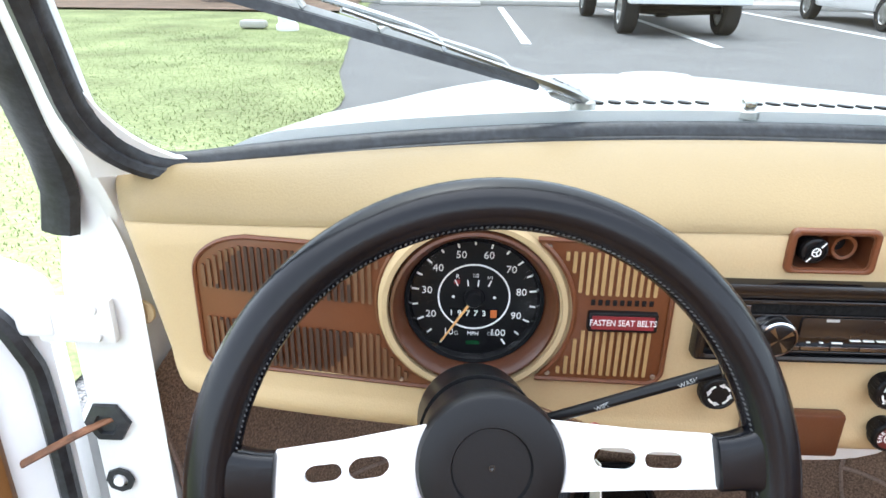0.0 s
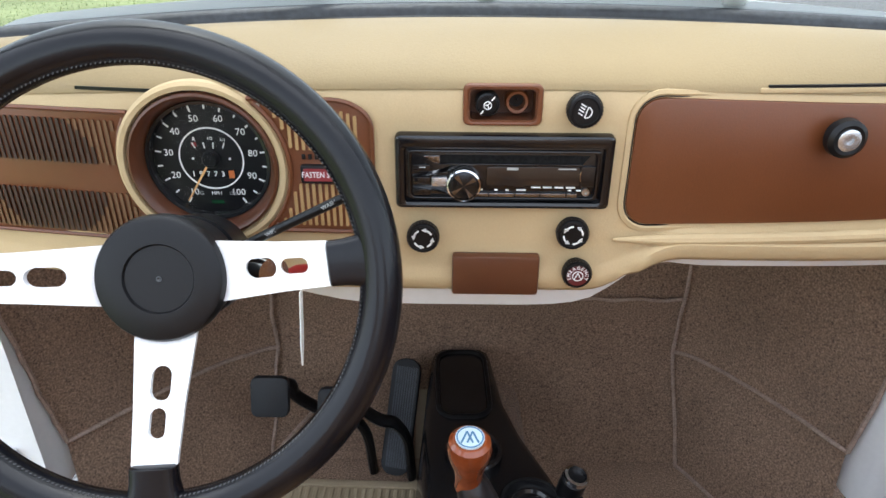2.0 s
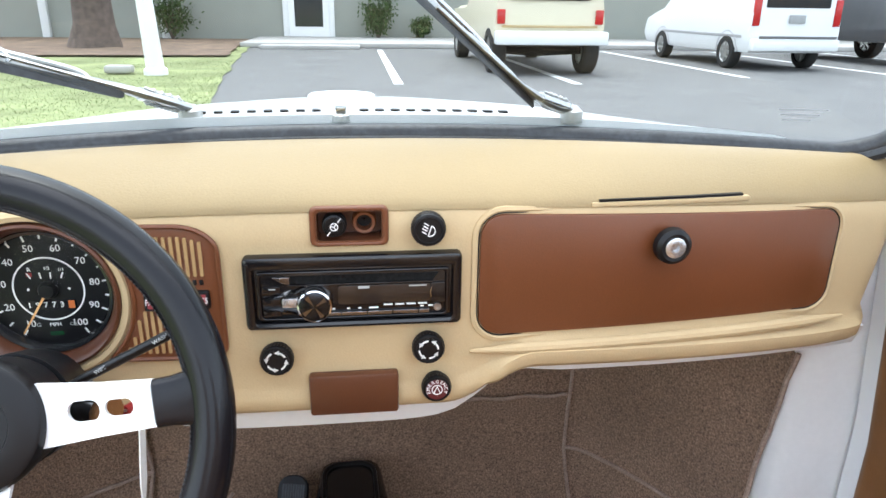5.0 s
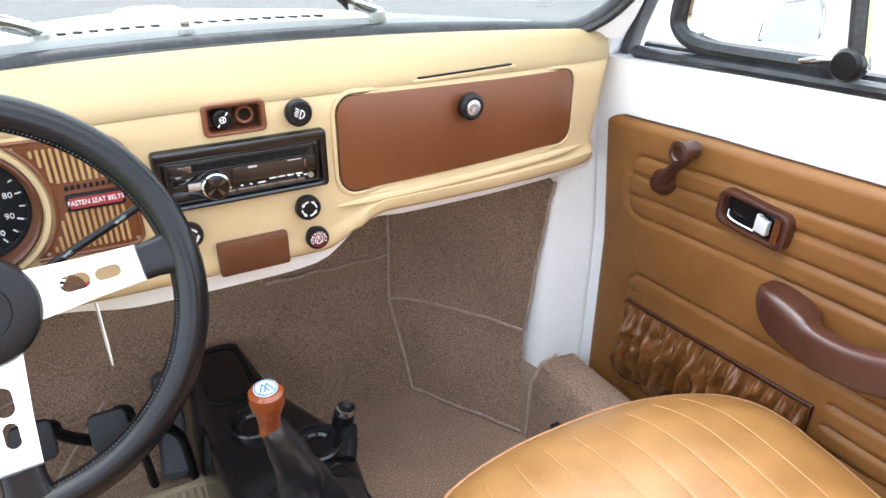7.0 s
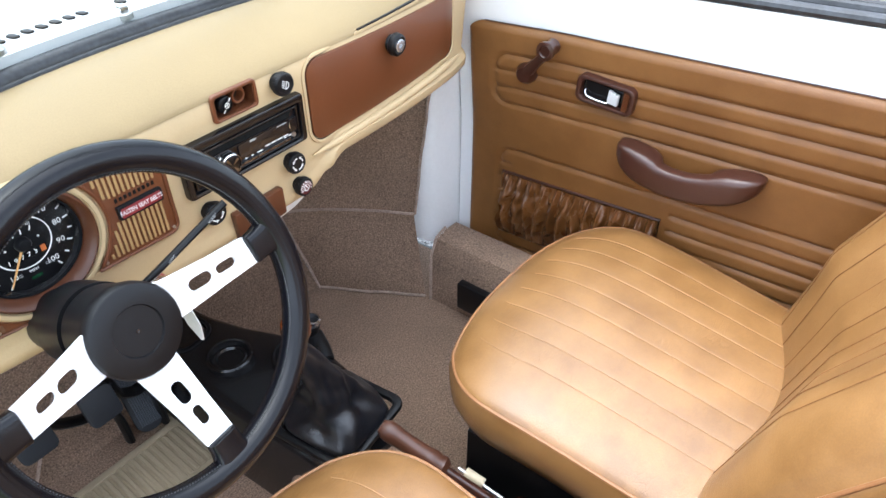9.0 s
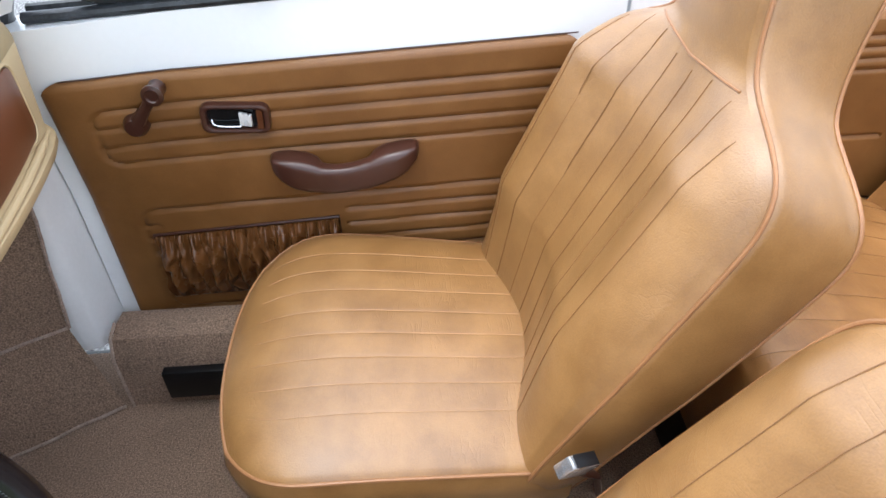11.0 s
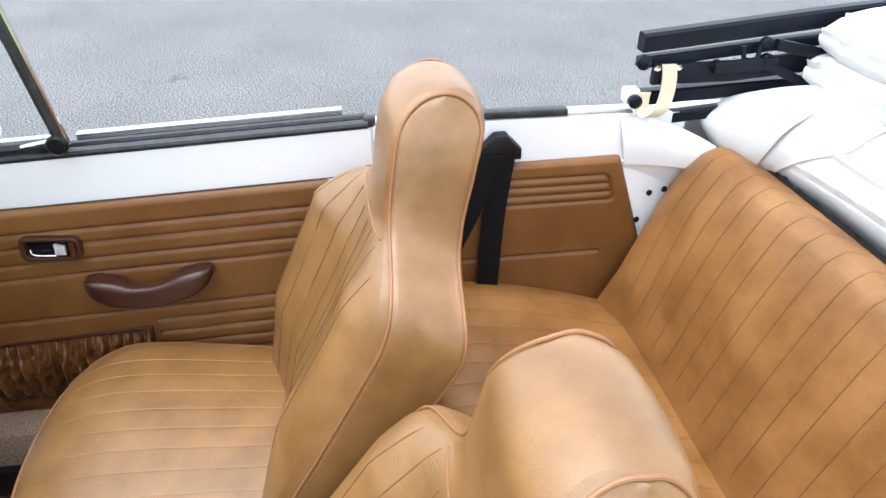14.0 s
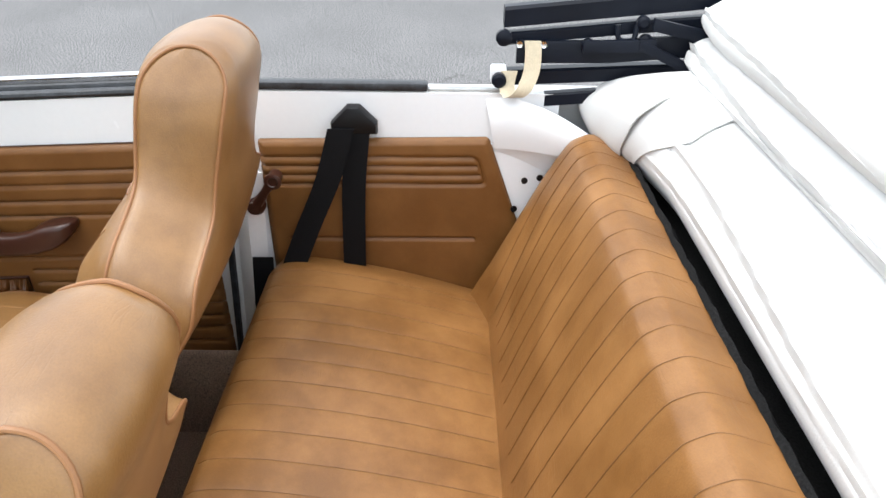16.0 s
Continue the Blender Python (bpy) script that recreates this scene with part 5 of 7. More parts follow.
for rot in (5.0, 176.6, 270.1):
    S = WM @ pose(0, 0, 0, 0, 0, rot)
    outl = [(0.030, -0.0238), (0.047, -0.0222), (0.090, -0.0180), (0.140, -0.0150), (0.140, 0.0150), (0.090, 0.0180), (0.047, 0.0222), (0.030, 0.0238)]
    h1, h2 = rrect(0.0636, 0.0876, -0.0073, 0.0073, 0.0071, 5), rrect(0.0912, 0.1118, -0.0058, 0.0058, 0.0056, 5)
    bm = prism(outl, 0.004, 0.009, 0.0, [h1, h2])
    for v in bm.verts:
        v.co.z += -0.0031 - 0.0656 * max(1 - v.co.x / 0.135, 0)
    part("spoke", moved(bm, S), ALU, wheel, "white spoke with two slotted holes")
    sleeve = []
    for x, w, z0, z1 in ((0.1265, 0.0140, -0.0055, 0.0070), (0.1275, 0.0160, -0.0080, 0.0088), (0.138, 0.0163, -0.0085, 0.0095), (0.148, 0.0180, -0.010, 0.0105), (0.156, 0.0225, -0.0105, 0.011)):
        sleeve.append([(x, w * math.copysign(abs(math.cos(a)) ** 0.45, math.cos(a)), (z0 + z1) / 2 + (z1 - z0) / 2 * math.copysign(abs(math.sin(a)) ** 0.45, math.sin(a))) for a in [2 * math.pi * k / 24 for k in range(24)]])
    part("spoke_sleeve", moved(loft(sleeve), S), RIM_BLACK, wheel, "black leather spoke sleeve", angle=50)
part("hub", moved(lathe([(0, -0.095), (0.043, -0.095), (0.0455, -0.055), (0.0475, -0.047), (0.0475, -0.036), (0.0455, -0.0315), (0.0430, -0.030), (0.0258, -0.030), (0.0246, -0.0325), (0, -0.0325)], 56), WM), BLACK, wheel, "black round horn pad")
part("horn_stud", moved(lathe([(0, 0), (0.0022, 0), (0.0022, 0.001), (0.0012, 0.001), (0, 0.0)], 14, pose(0, 0, -0.0325)), WM), BLACK_GLOSS, wheel)
col = thing("steering_column", "black steering column shroud with wiper stalk", "steering column")
part("shroud", moved(lathe([(0, -0.26), (0.034, -0.26), (0.036, -0.17), (0.0445, -0.15), (0.0445, -0.101), (0, -0.101)], 40), WM), BLACK, col, "black column shroud")
part("ignition_lock", tube([(0.062, 0.432, 0.795), (0.104, 0.400, 0.806), (0.111, 0.392, 0.808)], [0.020, 0.0155, 0.013], 18), CHROME, col, "chrome ignition lock")
stalk = [Vector(p) for p in ((0.052, 0.420, 0.800), (0.070, 0.408, 0.815), (0.098, 0.395, 0.836), (0.140, 0.3845, 0.861), (0.182, 0.374, 0.886))]
part("wiper_stalk", tube(smooth_path(stalk, 6), [0.0072] * 8 + [0.0050] * 17, 12, flat=0.75), BLACK, col, "black wiper stalk lettered WIPE")
for word, k in (("WIPE", 0.22), ("WASH", 0.80)):
    at = stalk[2].lerp(stalk[4], k)
    writing("stalk_text", word, 0.0044, pose(at.x - 0.002, at.y - 0.0052, at.z + 0.0006, 90, 0, 0) @ pose(0, 0, 0, -14, 0, 31), DIM, col)
key = thing("ignition_key", "ignition key with white paper tag on red fob", "key")
part("key_head", tube([(0.113, 0.420, 0.790), (0.119, 0.434, 0.786), (0.128, 0.452, 0.779)], [0.0045, 0.0062, 0.0050], 14), RED, key, "red key fob")
part("key_blade", tube([(0.109, 0.396, 0.803), (0.114, 0.424, 0.789)], 0.0024, 8, flat=0.5), STEEL, key)
part("key_tag", loft([[Vector((0.124, 0.421, 0.774)) + Vector((0.992, 0.119, -0.03)) * a + Vector((-0.122, 0.918, -0.376)) * b + Vector((0.001, -0.022, -0.054)) * k for a, b in ((-0.0006, -h), (0.0006, -h), (0.0006, h), (-0.0006, h))] for k, h in ((0, 0.011), (0.75, 0.0125), (1.12, 0.003))]), material("white_card", (0.75, 0.74, 0.72), 0.7), key, "white paper tag")

# ---- pedals, console, gear lever, handbrake ----
RIBS = material("ribbed_pedal_rubber", (0.011, 0.013, 0.017), 0.6, coarse=0.2, scale=20)
# paler than the pad: the grey-blue highlights on the ribs, put into their colour
RIB_SHEEN = material("rib_sheen_rubber", (0.050, 0.058, 0.070), 0.5, coarse=0.3, scale=60)


def pedal(name, label, pts, w, ribs=0):
    p = thing(name, label, "pedal")
    L = (Vector(pts[1]) - Vector(pts[0])).length
    M = Matrix.Translation(pts[0]) @ (Vector(pts[1]) - Vector(pts[0])).to_track_quat("Y", "Z").to_matrix().to_4x4()
    part("pad", moved(prism(rrect(-w / 2, w / 2, 0, L, min(w, L) * (0.42 if ribs else 0.2)), 0, 0.012, 0.003), M), RIBS, p, "black rubber pad")
    for k in range(ribs):
        x = lerp(-w / 2 + 0.010, w / 2 - 0.006, k / (ribs - 1))
        part("rib", moved(box(x - 0.0013, x + 0.0013, 0.014, L - 0.014, 0.010, 0.0150), M), RIB_SHEEN, p)
    return p


pedal("accelerator_pedal", "long ribbed black accelerator pedal", [(0.164, 0.782, 0.190), (0.185, 0.893, 0.355)], 0.050, 9)
brk = pedal("brake_pedal", "square black rubber brake pedal", [(0.084, 0.718, 0.355), (0.084, 0.740, 0.414)], 0.056)
clu = pedal("clutch_pedal", "square black rubber clutch pedal", [(-0.020, 0.733, 0.362), (-0.020, 0.755, 0.422)], 0.059)
for p, x, y, reach in ((brk, 0.084, 0.742, 0.75), (clu, -0.020, 0.757, 1.0)):
    part("pedal_arm", tube(smooth_path([(x + 0.012, y, 0.405), (x + 0.030, y, 0.402), (x + 0.034, y, 0.384), (x + 0.055 * reach, y + 0.005, 0.360), (x + 0.085 * reach, y + 0.010, 0.338), (x + 0.115 * reach, y + 0.020, 0.322), (x + 0.138 * reach, y + 0.032, 0.275), (x + 0.145 * reach, y + 0.045, 0.180)]), 0.0115, 10, flat=0.7), BLACK, p, "curved black steel arm")
mat = thing("floor_mat", "tan ribbed rubber driver's floor mat", "floor mat")
MATM = pose(0.060, 0.703, FLOOR + 0.001, 0, 0, -1.5)
part("mat_base", moved(prism(rrect(-0.163, 0.163, -0.078, 0.078, 0.022), 0, 0.008, 0.003), MATM), MAT_RUBBER, mat)
part("mat_border", moved(prism(rrect(-0.158, 0.158, -0.073, 0.073, 0.020), 0.006, 0.0115, 0.0015, [rrect(-0.132, 0.140, -0.058, 0.060, 0.010)]), MATM), MAT_RUBBER, mat)
for k in range(20):
    x = lerp(-0.126, 0.134, k / 19)
    part("mat_rib", moved(box(x - 0.0042, x + 0.0042, -0.055, 0.057, 0.006, 0.0112, 0.0018, 1), MATM), MAT_RUBBER, mat)

part("mat_tongue", loft([[(x + 0.196, y, z), (x + 0.228, y, z), (x + 0.228, y + 0.006, z - 0.010), (x + 0.196, y + 0.006, z - 0.010)] for x, y, z in ((-0.006, 0.760, 0.180), (0.0, 0.828, 0.182), (0.001, 0.850, 0.202), (0.002, 0.895, 0.285))]), MAT_RUBBER, mat)
console = thing("centre_console", "black moulded tunnel console with cup holder", "console")
def console_ring(y, x0, x1, h):
    sec = [(x0 - 0.012, 0.0), (x0 - 0.012, 0.05), (x0, h - 0.022), (x0 + 0.006, h - 0.008), (x0 + 0.018, h), (x1 - 0.018, h), (x1 - 0.006, h - 0.008), (x1, h - 0.022), (x1 + 0.012, 0.05), (x1 + 0.012, 0.0)]
    return [(x, y, FLOOR + z) for x, z in sec]


plan = [(0.325, 0.240, 0.360, 0.150), (0.335, 0.238, 0.368, 0.178), (0.40, 0.230, 0.393, 0.187), (0.46, 0.226, 0.410, 0.188), (0.54, 0.222, 0.421, 0.190), (0.60, 0.219, 0.412, 0.190), (0.64, 0.217, 0.396, 0.190), (0.70, 0.216, 0.370, 0.190), (0.78, 0.218, 0.345, 0.194), (0.86, 0.222, 0.334, 0.198), (0.915, 0.226, 0.328, 0.196), (0.93, 0.234, 0.320, 0.170)]
part("console_body", loft([console_ring(y, *[eased([(p[0], p[c]) for p in plan], y, 0.008) for c in (1, 2, 3)]) for y in [lerp(0.325, 0.93, k / 48) for k in range(49)]]), BLACK_GLOSS, console, "glossy black moulded body", angle=50)
part("recess_rim", moved(prism(rrect(-0.045, 0.045, -0.085, 0.085, 0.03), 0, 0.006, 0.003, [rrect(-0.038, 0.038, -0.078, 0.078, 0.025)]), pose(0.278, 0.815, FLOOR + 0.194, 1.5, 0, 2)), BLACK, console)
for x, y, r in ((0.366, 0.560, 0.044), (0.292, 0.655, 0.042)):
    part("cup_holder", lathe([(r, -0.002), (r, 0.010), (r - 0.003, 0.013), (r - 0.007, 0.012), (r - 0.010, 0.004), (r - 0.013, 0.0055), (r - 0.017, 0.005), (r - 0.020, 0.001), (0, 0.001)], 36, pose(x, y, FLOOR + 0.190)), BLACK_GLOSS, console, "round cup holder")
part("socket_bracket", tube(smooth_path([(0.395, 0.520, 0.352), (0.412, 0.552, 0.362), (0.420, 0.572, 0.368)]), [0.020] * 9 + [0.019] * 8, 14, flat=0.7), BLACK, console)
part("socket_body", lathe([(0, -0.05), (0.015, -0.05), (0.0175, -0.03), (0.0175, 0.0), (0.013, 0.004), (0, 0.004)], 20, pose(0.422, 0.574, 0.398, 8, 10, 0)), BLACK, console)
part("socket_rim", lathe([(0.013, 0), (0.0165, 0.002), (0.0165, 0.009), (0.013, 0.010), (0.012, -0.010), (0, -0.010)], 24, pose(0.423, 0.574, 0.398, 8, 10, 0)), CHROME, console, "chrome power socket")
BOOT_LEATHER = material("creased_black_leather", (0.008, 0.008, 0.010), 0.30, coarse=0.3, scale=30, bump=0.25, bump_scale=180, spec=0.6)
shift = thing("gear_lever", "gear lever with red-brown wooden knob and black boot", "gear lever")
boot = []
for k in range(37):
    t = k / 36
    z = lerp(FLOOR + 0.192, 0.553, t)
    ease = t ** 0.8
    cx, cy = lerp(0.318, 0.2755, ease) + 0.010 * math.sin(math.pi * t), lerp(0.412, 0.431, ease) - 0.010 * math.sin(math.pi * t)
    w = curve([(0, 0.070), (0.06, 0.074), (0.16, 0.060), (0.30, 0.041), (0.50, 0.031), (0.75, 0.024), (0.93, 0.018), (1, 0.0125)], t)
    r = []
    for j in range(72):
        a = 2 * math.pi * j / 72
        c, sn = math.cos(a), math.sin(a)
        sag = math.sin(math.pi * min(t * 1.25, 1)) ** 0.8
        f = 1 + sag * (0.13 * math.sin(3 * a + 5.5 * t + 0.6) + 0.10 * math.sin(5 * a - 9 * t) + 0.05 * math.sin(2 * a + 26 * t) + 0.10 * noise.noise(Vector((2 * c, 2 * sn, 5 * t))))
        p = lerp(0.5, 1.0, min(t / 0.22, 1))
        r.append((cx + w * f * math.copysign(abs(c) ** p, c), cy + 1.06 * w * f * math.copysign(abs(sn) ** p, sn), z))
    boot.append(r)
part("boot", loft(boot), BOOT_LEATHER, shift, "creased black leather boot", angle=80)
part("boot_frame", moved(prism(rrect(-0.084, 0.084, -0.084, 0.084, 0.02), 0, 0.010, 0.004, [rrect(-0.070, 0.070, -0.070, 0.070, 0.014)]), pose(0.318, 0.412, FLOOR + 0.186, 0, 0, 6)), BLACK, shift)
KM = Matrix.Translation((0.275, 0.428, 0.538)) @ pose(0, 0, 0, 6, 0, 0) @ Matrix.Diagonal((0.93, 0.93, 0.93, 1))
part("knob", lathe([(0, 0), (0.0155, 0), (0.0145, 0.010), (0.0165, 0.030), (0.0225, 0.050), (0.0240, 0.062), (0.0225, 0.072), (0.0180, 0.076), (0, 0.0765)], 32, KM), WOOD, shift, "red-brown turned wooden knob")
badge = part("badge", lathe([(0, 0.0765), (0.0155, 0.0765), (0.0155, 0.0785), (0, 0.0785)], 32, KM), material("pale_blue_badge", (0.55, 0.66, 0.75), 0.3), shift, "round pale badge with plain bars")
arc(0.0145, 0, 359.9, 0.0015, KM @ pose(0, 0, 0.0786), material("blue_ring", (0.06, 0.17, 0.30), 0.3), badge)
for x, a in ((-0.006, 68), (0.0, -68), (0.0, 68), (0.006, -68)):
    part("badge_bar", moved(box(-0.008, 0.008, -0.001, 0.001, 0, 0.0006), KM @ pose(x, 0, 0.0785, 0, 0, a)), material("blue_bar", (0.06, 0.17, 0.30), 0.3), badge)
GRIP_BROWN = material("worn_brown_grip", (0.075, 0.027, 0.014), 0.4, coarse=0.2, scale=20)
GLOSS_BROWN = material("glossy_brown_rubber", (0.045, 0.013, 0.007), 0.13, coarse=0.2, scale=25, bump=0.12, bump_scale=60)
brake = thing("handbrake", "brown handbrake lever with vinyl boot", "handbrake")
part("lever", tube([(0.306, 0.275, 0.430), (0.326, 0.18, 0.388), (0.342, 0.09, 0.356), (0.348, 0.0, 0.335)], [0.009, 0.008, 0.008, 0.012], 14), BROWN_DARK, brake)
gp = [Vector((0.302, 0.296, 0.440)).lerp(Vector((0.325, 0.190, 0.392)), k / 14) for k in range(15)]
part("grip", tube(gp, [0.010, 0.015, 0.0165, 0.0155, 0.015, 0.0148, 0.0148, 0.015, 0.0152, 0.0155, 0.016, 0.0185, 0.016, 0.0185, 0.013], 20), GRIP_BROWN, brake, "brown ribbed grip")
part("brake_boot", loft([[(x + w * math.cos(2 * math.pi * k / 24), y, z + h * math.sin(2 * math.pi * k / 24) * (1 + 0.06 * math.sin(3 * k + 40 * y))) for k in range(24)] for x, y, w, z, h in
     ((0.345, 0.095, 0.012, 0.358, 0.012), (0.346, 0.085, 0.024, 0.356, 0.024), (0.347, 0.065, 0.032, 0.354, 0.032), (0.347, 0.045, 0.030, 0.350, 0.030), (0.346, 0.028, 0.022, 0.345, 0.022), (0.345, 0.015, 0.026, 0.343, 0.026),
      (0.342, -0.02, 0.028, 0.338, 0.027), (0.338, -0.06, 0.027, 0.333, 0.024), (0.335, -0.085, 0.024, 0.328, 0.018), (0.334, -0.098, 0.012, 0.324, 0.008))]), GLOSS_BROWN, brake, "dark brown glossy rubber boot", angle=70)
part("boot_ring", tube([(0.337 + 0.048 * math.cos(2 * math.pi * k / 30), -0.030 + 0.085 * math.sin(2 * math.pi * k / 30), 0.323) for k in range(30)], 0.005, 6, True), BINDING, brake)
part("boot_ring", tube([(0.337 + 0.040 * math.cos(2 * math.pi * k / 30), -0.030 + 0.077 * math.sin(2 * math.pi * k / 30), 0.324) for k in range(30)], 0.004, 6, True), BINDING, brake)
part("release_rod", tube([(0.350, 0.185, 0.372), (0.357, 0.09, 0.352)], 0.003, 8), STEEL, brake)
part("rod_wrap", tube([(0.351, 0.172, 0.372), (0.354, 0.140, 0.366)], 0.008, 12), ELASTIC, brake, "cream tape wrapped round the rod")


# ---- front seats ----
def bucket_seat(cx, label, skew, lean, inner, base_x, base_half, base_front, short=0.0, drop=0.0):
    """inner: the side (+1 or -1) towards the tunnel; base_*: the cushion's middle, half width and front edge."""
    s = thing("bucket_seat", label, "car seat", "front seats")
    half = lambda v: base_half * (1 - 0.09 * (1 - v)) * (1 - max((v - 0.66) / 0.34, 0) ** 3.2 * 0.29)
    pleats = [-0.66, -0.47, -0.28, -0.09, 0.10, 0.29, 0.48, 0.67]

    def pipe_z(v):
        return eased([(-0.2, 0.468), (0.0, 0.478), (0.62, 0.516), (0.82, 0.520), (0.92, 0.510), (1.0, 0.500), (1.2, 0.47)], v, 0.08)

    def top(u, v, grow=0.0):
        """u from -1 to 1 across, v from 0 (rear) to 1 (front)."""
        x = base_x + u * half(v)
        y = lerp(-0.20, base_front - 0.028 * abs(u) ** 2.5, v)
        crown = (1 - abs(u) ** 3.2) * (1 - max((v - 0.25) / 0.75, 0) ** 4)
        z = pipe_z(v) + 0.036 * max(crown, 0) ** 0.6
        for p in pleats:
            d = abs(u - p) * half(v)
            if d < 0.004 and 0.0 <= v < 0.90:
                z -= 0.0004 * (1 - d / 0.004)
        return Vector((x, y, z))
    us = sorted(set([lerp(-1, 1, k / 60) for k in range(61)] + [p + e for p in pleats for e in (-0.016, -0.008, 0, 0.008, 0.016)] + [0.985, -0.985, 0.96, -0.96]))
    cushion = sheet(lambda a, v: top(us[round(a * (len(us) - 1))], v), len(us) - 1, 44)
    rim = [top(-1, k / 40) for k in range(41)] + [top(lerp(-1, 1, k / 40), 1) for k in range(1, 40)] + [top(1, 1 - k / 40) for k in range(41)]
    mid = Vector((base_x, 0.05, 0))
    skirt = []
    for p in rim:
        d = (p - mid)
        d.z = 0
        d.normalize()
        skirt.append([p, p + d * 0.006 - Vector((0, 0, 0.020)), p + d * 0.004 - Vector((0, 0, 0.055)), p - d * 0.012 - Vector((0, 0, 0.095)), p - d * 0.05 - Vector((0, 0, 0.110))])
    side = loft(skirt, closed=False)
    part("seat_cushion", merge(cushion, side), TAN, s, "tan pleated vinyl cushion", angle=60)
    part("pleat_seams", merge(*[tube([top(p, k / 30 * 0.9) + Vector((0, 0, 0.0004)) for k in range(31)], 0.0005, 5) for p in pleats]), SEAM_LIGHT, s, "pale stitched pleat seams")
    part("cushion_piping", tube([p + Vector((0, 0, 0.001)) for p in rim], 0.0027, 8), PIPING, s, "tan piping")
    part("seat_frame", merge(box(cx - 0.19, cx + 0.19, -0.15, 0.20, 0.33, 0.425, 0.01), box(cx - 0.205, cx - 0.185, -0.18, 0.22, 0.20, 0.36, 0.004), box(cx + 0.185, cx + 0.205, -0.18, 0.22, 0.20, 0.36, 0.004)), BLACK, s, "black steel seat frame")
    part("seat_rail", box(cx - 0.235, cx - 0.205, -0.22, 0.26, FLOOR, 0.21, 0.004), BLACK, s)
    part("seat_rail", box(cx + 0.205, cx + 0.235, -0.22, 0.26, FLOOR, 0.21, 0.004), BLACK, s)

    # backrest: rings along its middle line, then reclined about the hinge
    recline = Matrix.Translation((0, -0.16, 0.45)) @ pose(0, 0, 0, lean, 0, 0) @ Matrix.Translation((0, 0.16, -0.45))
    drift = lambda z: 0.020 * max(z - 0.95, 0) / 0.2
    front_y = [(0.40, -0.130), (0.46, -0.138), (0.49, -0.142), (0.667, -0.232), (0.84, -0.316), (0.92, -0.350), (0.960, -0.364), (1.02, -0.369), (1.08, -0.378), (1.2, -0.41)]
    width = [(0.42, 0.232), (0.48, 0.252), (0.65, 0.253), (0.80, 0.247), (0.86, 0.243), (0.90, 0.236), (0.924, 0.220), (0.940, 0.194), (0.952, 0.160), (0.963, 0.133), (0.985, 0.115), (1.02, 0.108), (1.08, 0.102), (1.16, 0.090)]
    thick = [(0.42, 0.080), (0.55, 0.095), (0.75, 0.112), (0.87, 0.118), (0.95, 0.106), (1.0, 0.110), (1.06, 0.126), (1.2, 0.124)]
    n_f, n_s, n_c = 96, 6, 5
    bp = [-0.165, -0.118, -0.071, -0.024, 0.024, 0.071, 0.118, 0.165]
    rings, corners, back_c = [], {1: [], -1: []}, {1: [], -1: []}
    Z0, Z1 = 0.425, 1.098 - short
    steps = [(lerp(Z0, Z1, k / 64), 0.0) for k in range(65)] + [(Z1, a) for a in (9, 18, 27, 36, 45, 54, 62, 69, 75, 80, 84, 87, 90)]
    seam_z = lambda x: 0.962 - drop - 0.012 * (1 - abs(x) / 0.125)

    def swell(x, w, z):
        """How far the padding stands out: side bolsters and the hollow between them."""
        low, q, kz, full = min(max((0.97 - drop - z) / 0.10, 0), 1), abs(x) / w, min(max((z - 0.45) / 0.2, 0), 1), 1 - (x / w) ** 2
        side = 0.036 if x * inner > 0 else 0.055
        return low * (lerp(0.018, side, kz) * math.sin(math.pi * q * q) + lerp(-0.030, 0.020, kz) * full) + (1 - low) * 0.014 * full + skew * x * low * min(max((z - 0.6) / 0.3, 0), 1)
    upper = lambda z: z + drop * min(max((z - 0.72) / 0.15, 0), 1)
    for z, phi in steps:
        c, sn = math.cos(radians(phi)), math.sin(radians(phi))
        w, th, yf = eased(width, upper(z), 0.010) - 0.020 * sn, eased(thick, upper(z), 0.014), eased(front_y, z, 0.012)
        ym = yf - th / 2 - 0.010 * sn
        hz = z + 0.056 * sn
        hd = th / 2 * c if phi < 90 else 0.0
        yc, yb = ym + hd, ym - hd
        r = min(0.014, hd * 0.5) + 1e-5
        tilt = 0.050 * min(1, max(z - 0.5, 0) / 0.4) * min(1, max(Z1 - 0.04 - z, 0) / 0.08)
        ring_pts = []
        for k in range(n_f + 1):
            x = lerp(-w + r, w - r, k / n_f)
            bulge = swell(x, w, z)
            for p in bp:
                d = abs(x - p)
                if d < 0.0045 and z < seam_z(x) and abs(p) < w - 0.03 and phi == 0:
                    bulge -= 0.0004 * (1 - d / 0.0045)
            ring_pts.append(Vector((cx + x, yc + bulge * c, hz + bulge * 0.4 * c + 0.008 * (1 - (x / w) ** 4) * sn)))
        for k in range(1, n_c + 1):
            a = radians(90 * k / n_c)
            ring_pts.append(Vector((cx + w - r + r * math.sin(a), yc - r + r * math.cos(a), hz)))
        for k in range(1, n_s + 1):
            ring_pts.append(Vector((cx + w + 0.005 * math.sin(math.pi * k / n_s), lerp(yc - r, yb + r, k / n_s), hz - tilt * k / n_s)))
        for k in range(1, n_c + 1):
            a = radians(90 * k / n_c)
            ring_pts.append(Vector((cx + w - r + r * math.cos(a), yb + r - r * math.sin(a), hz - tilt)))
        for k in range(1, 16):
            x = lerp(w - r, -w + r, k / 16)
            full = (1 - (x / w) ** 2)
            ring_pts.append(Vector((cx + x, yb - 0.012 * full * c, hz - tilt + 0.008 * (1 - (x / w) ** 4) * sn)))
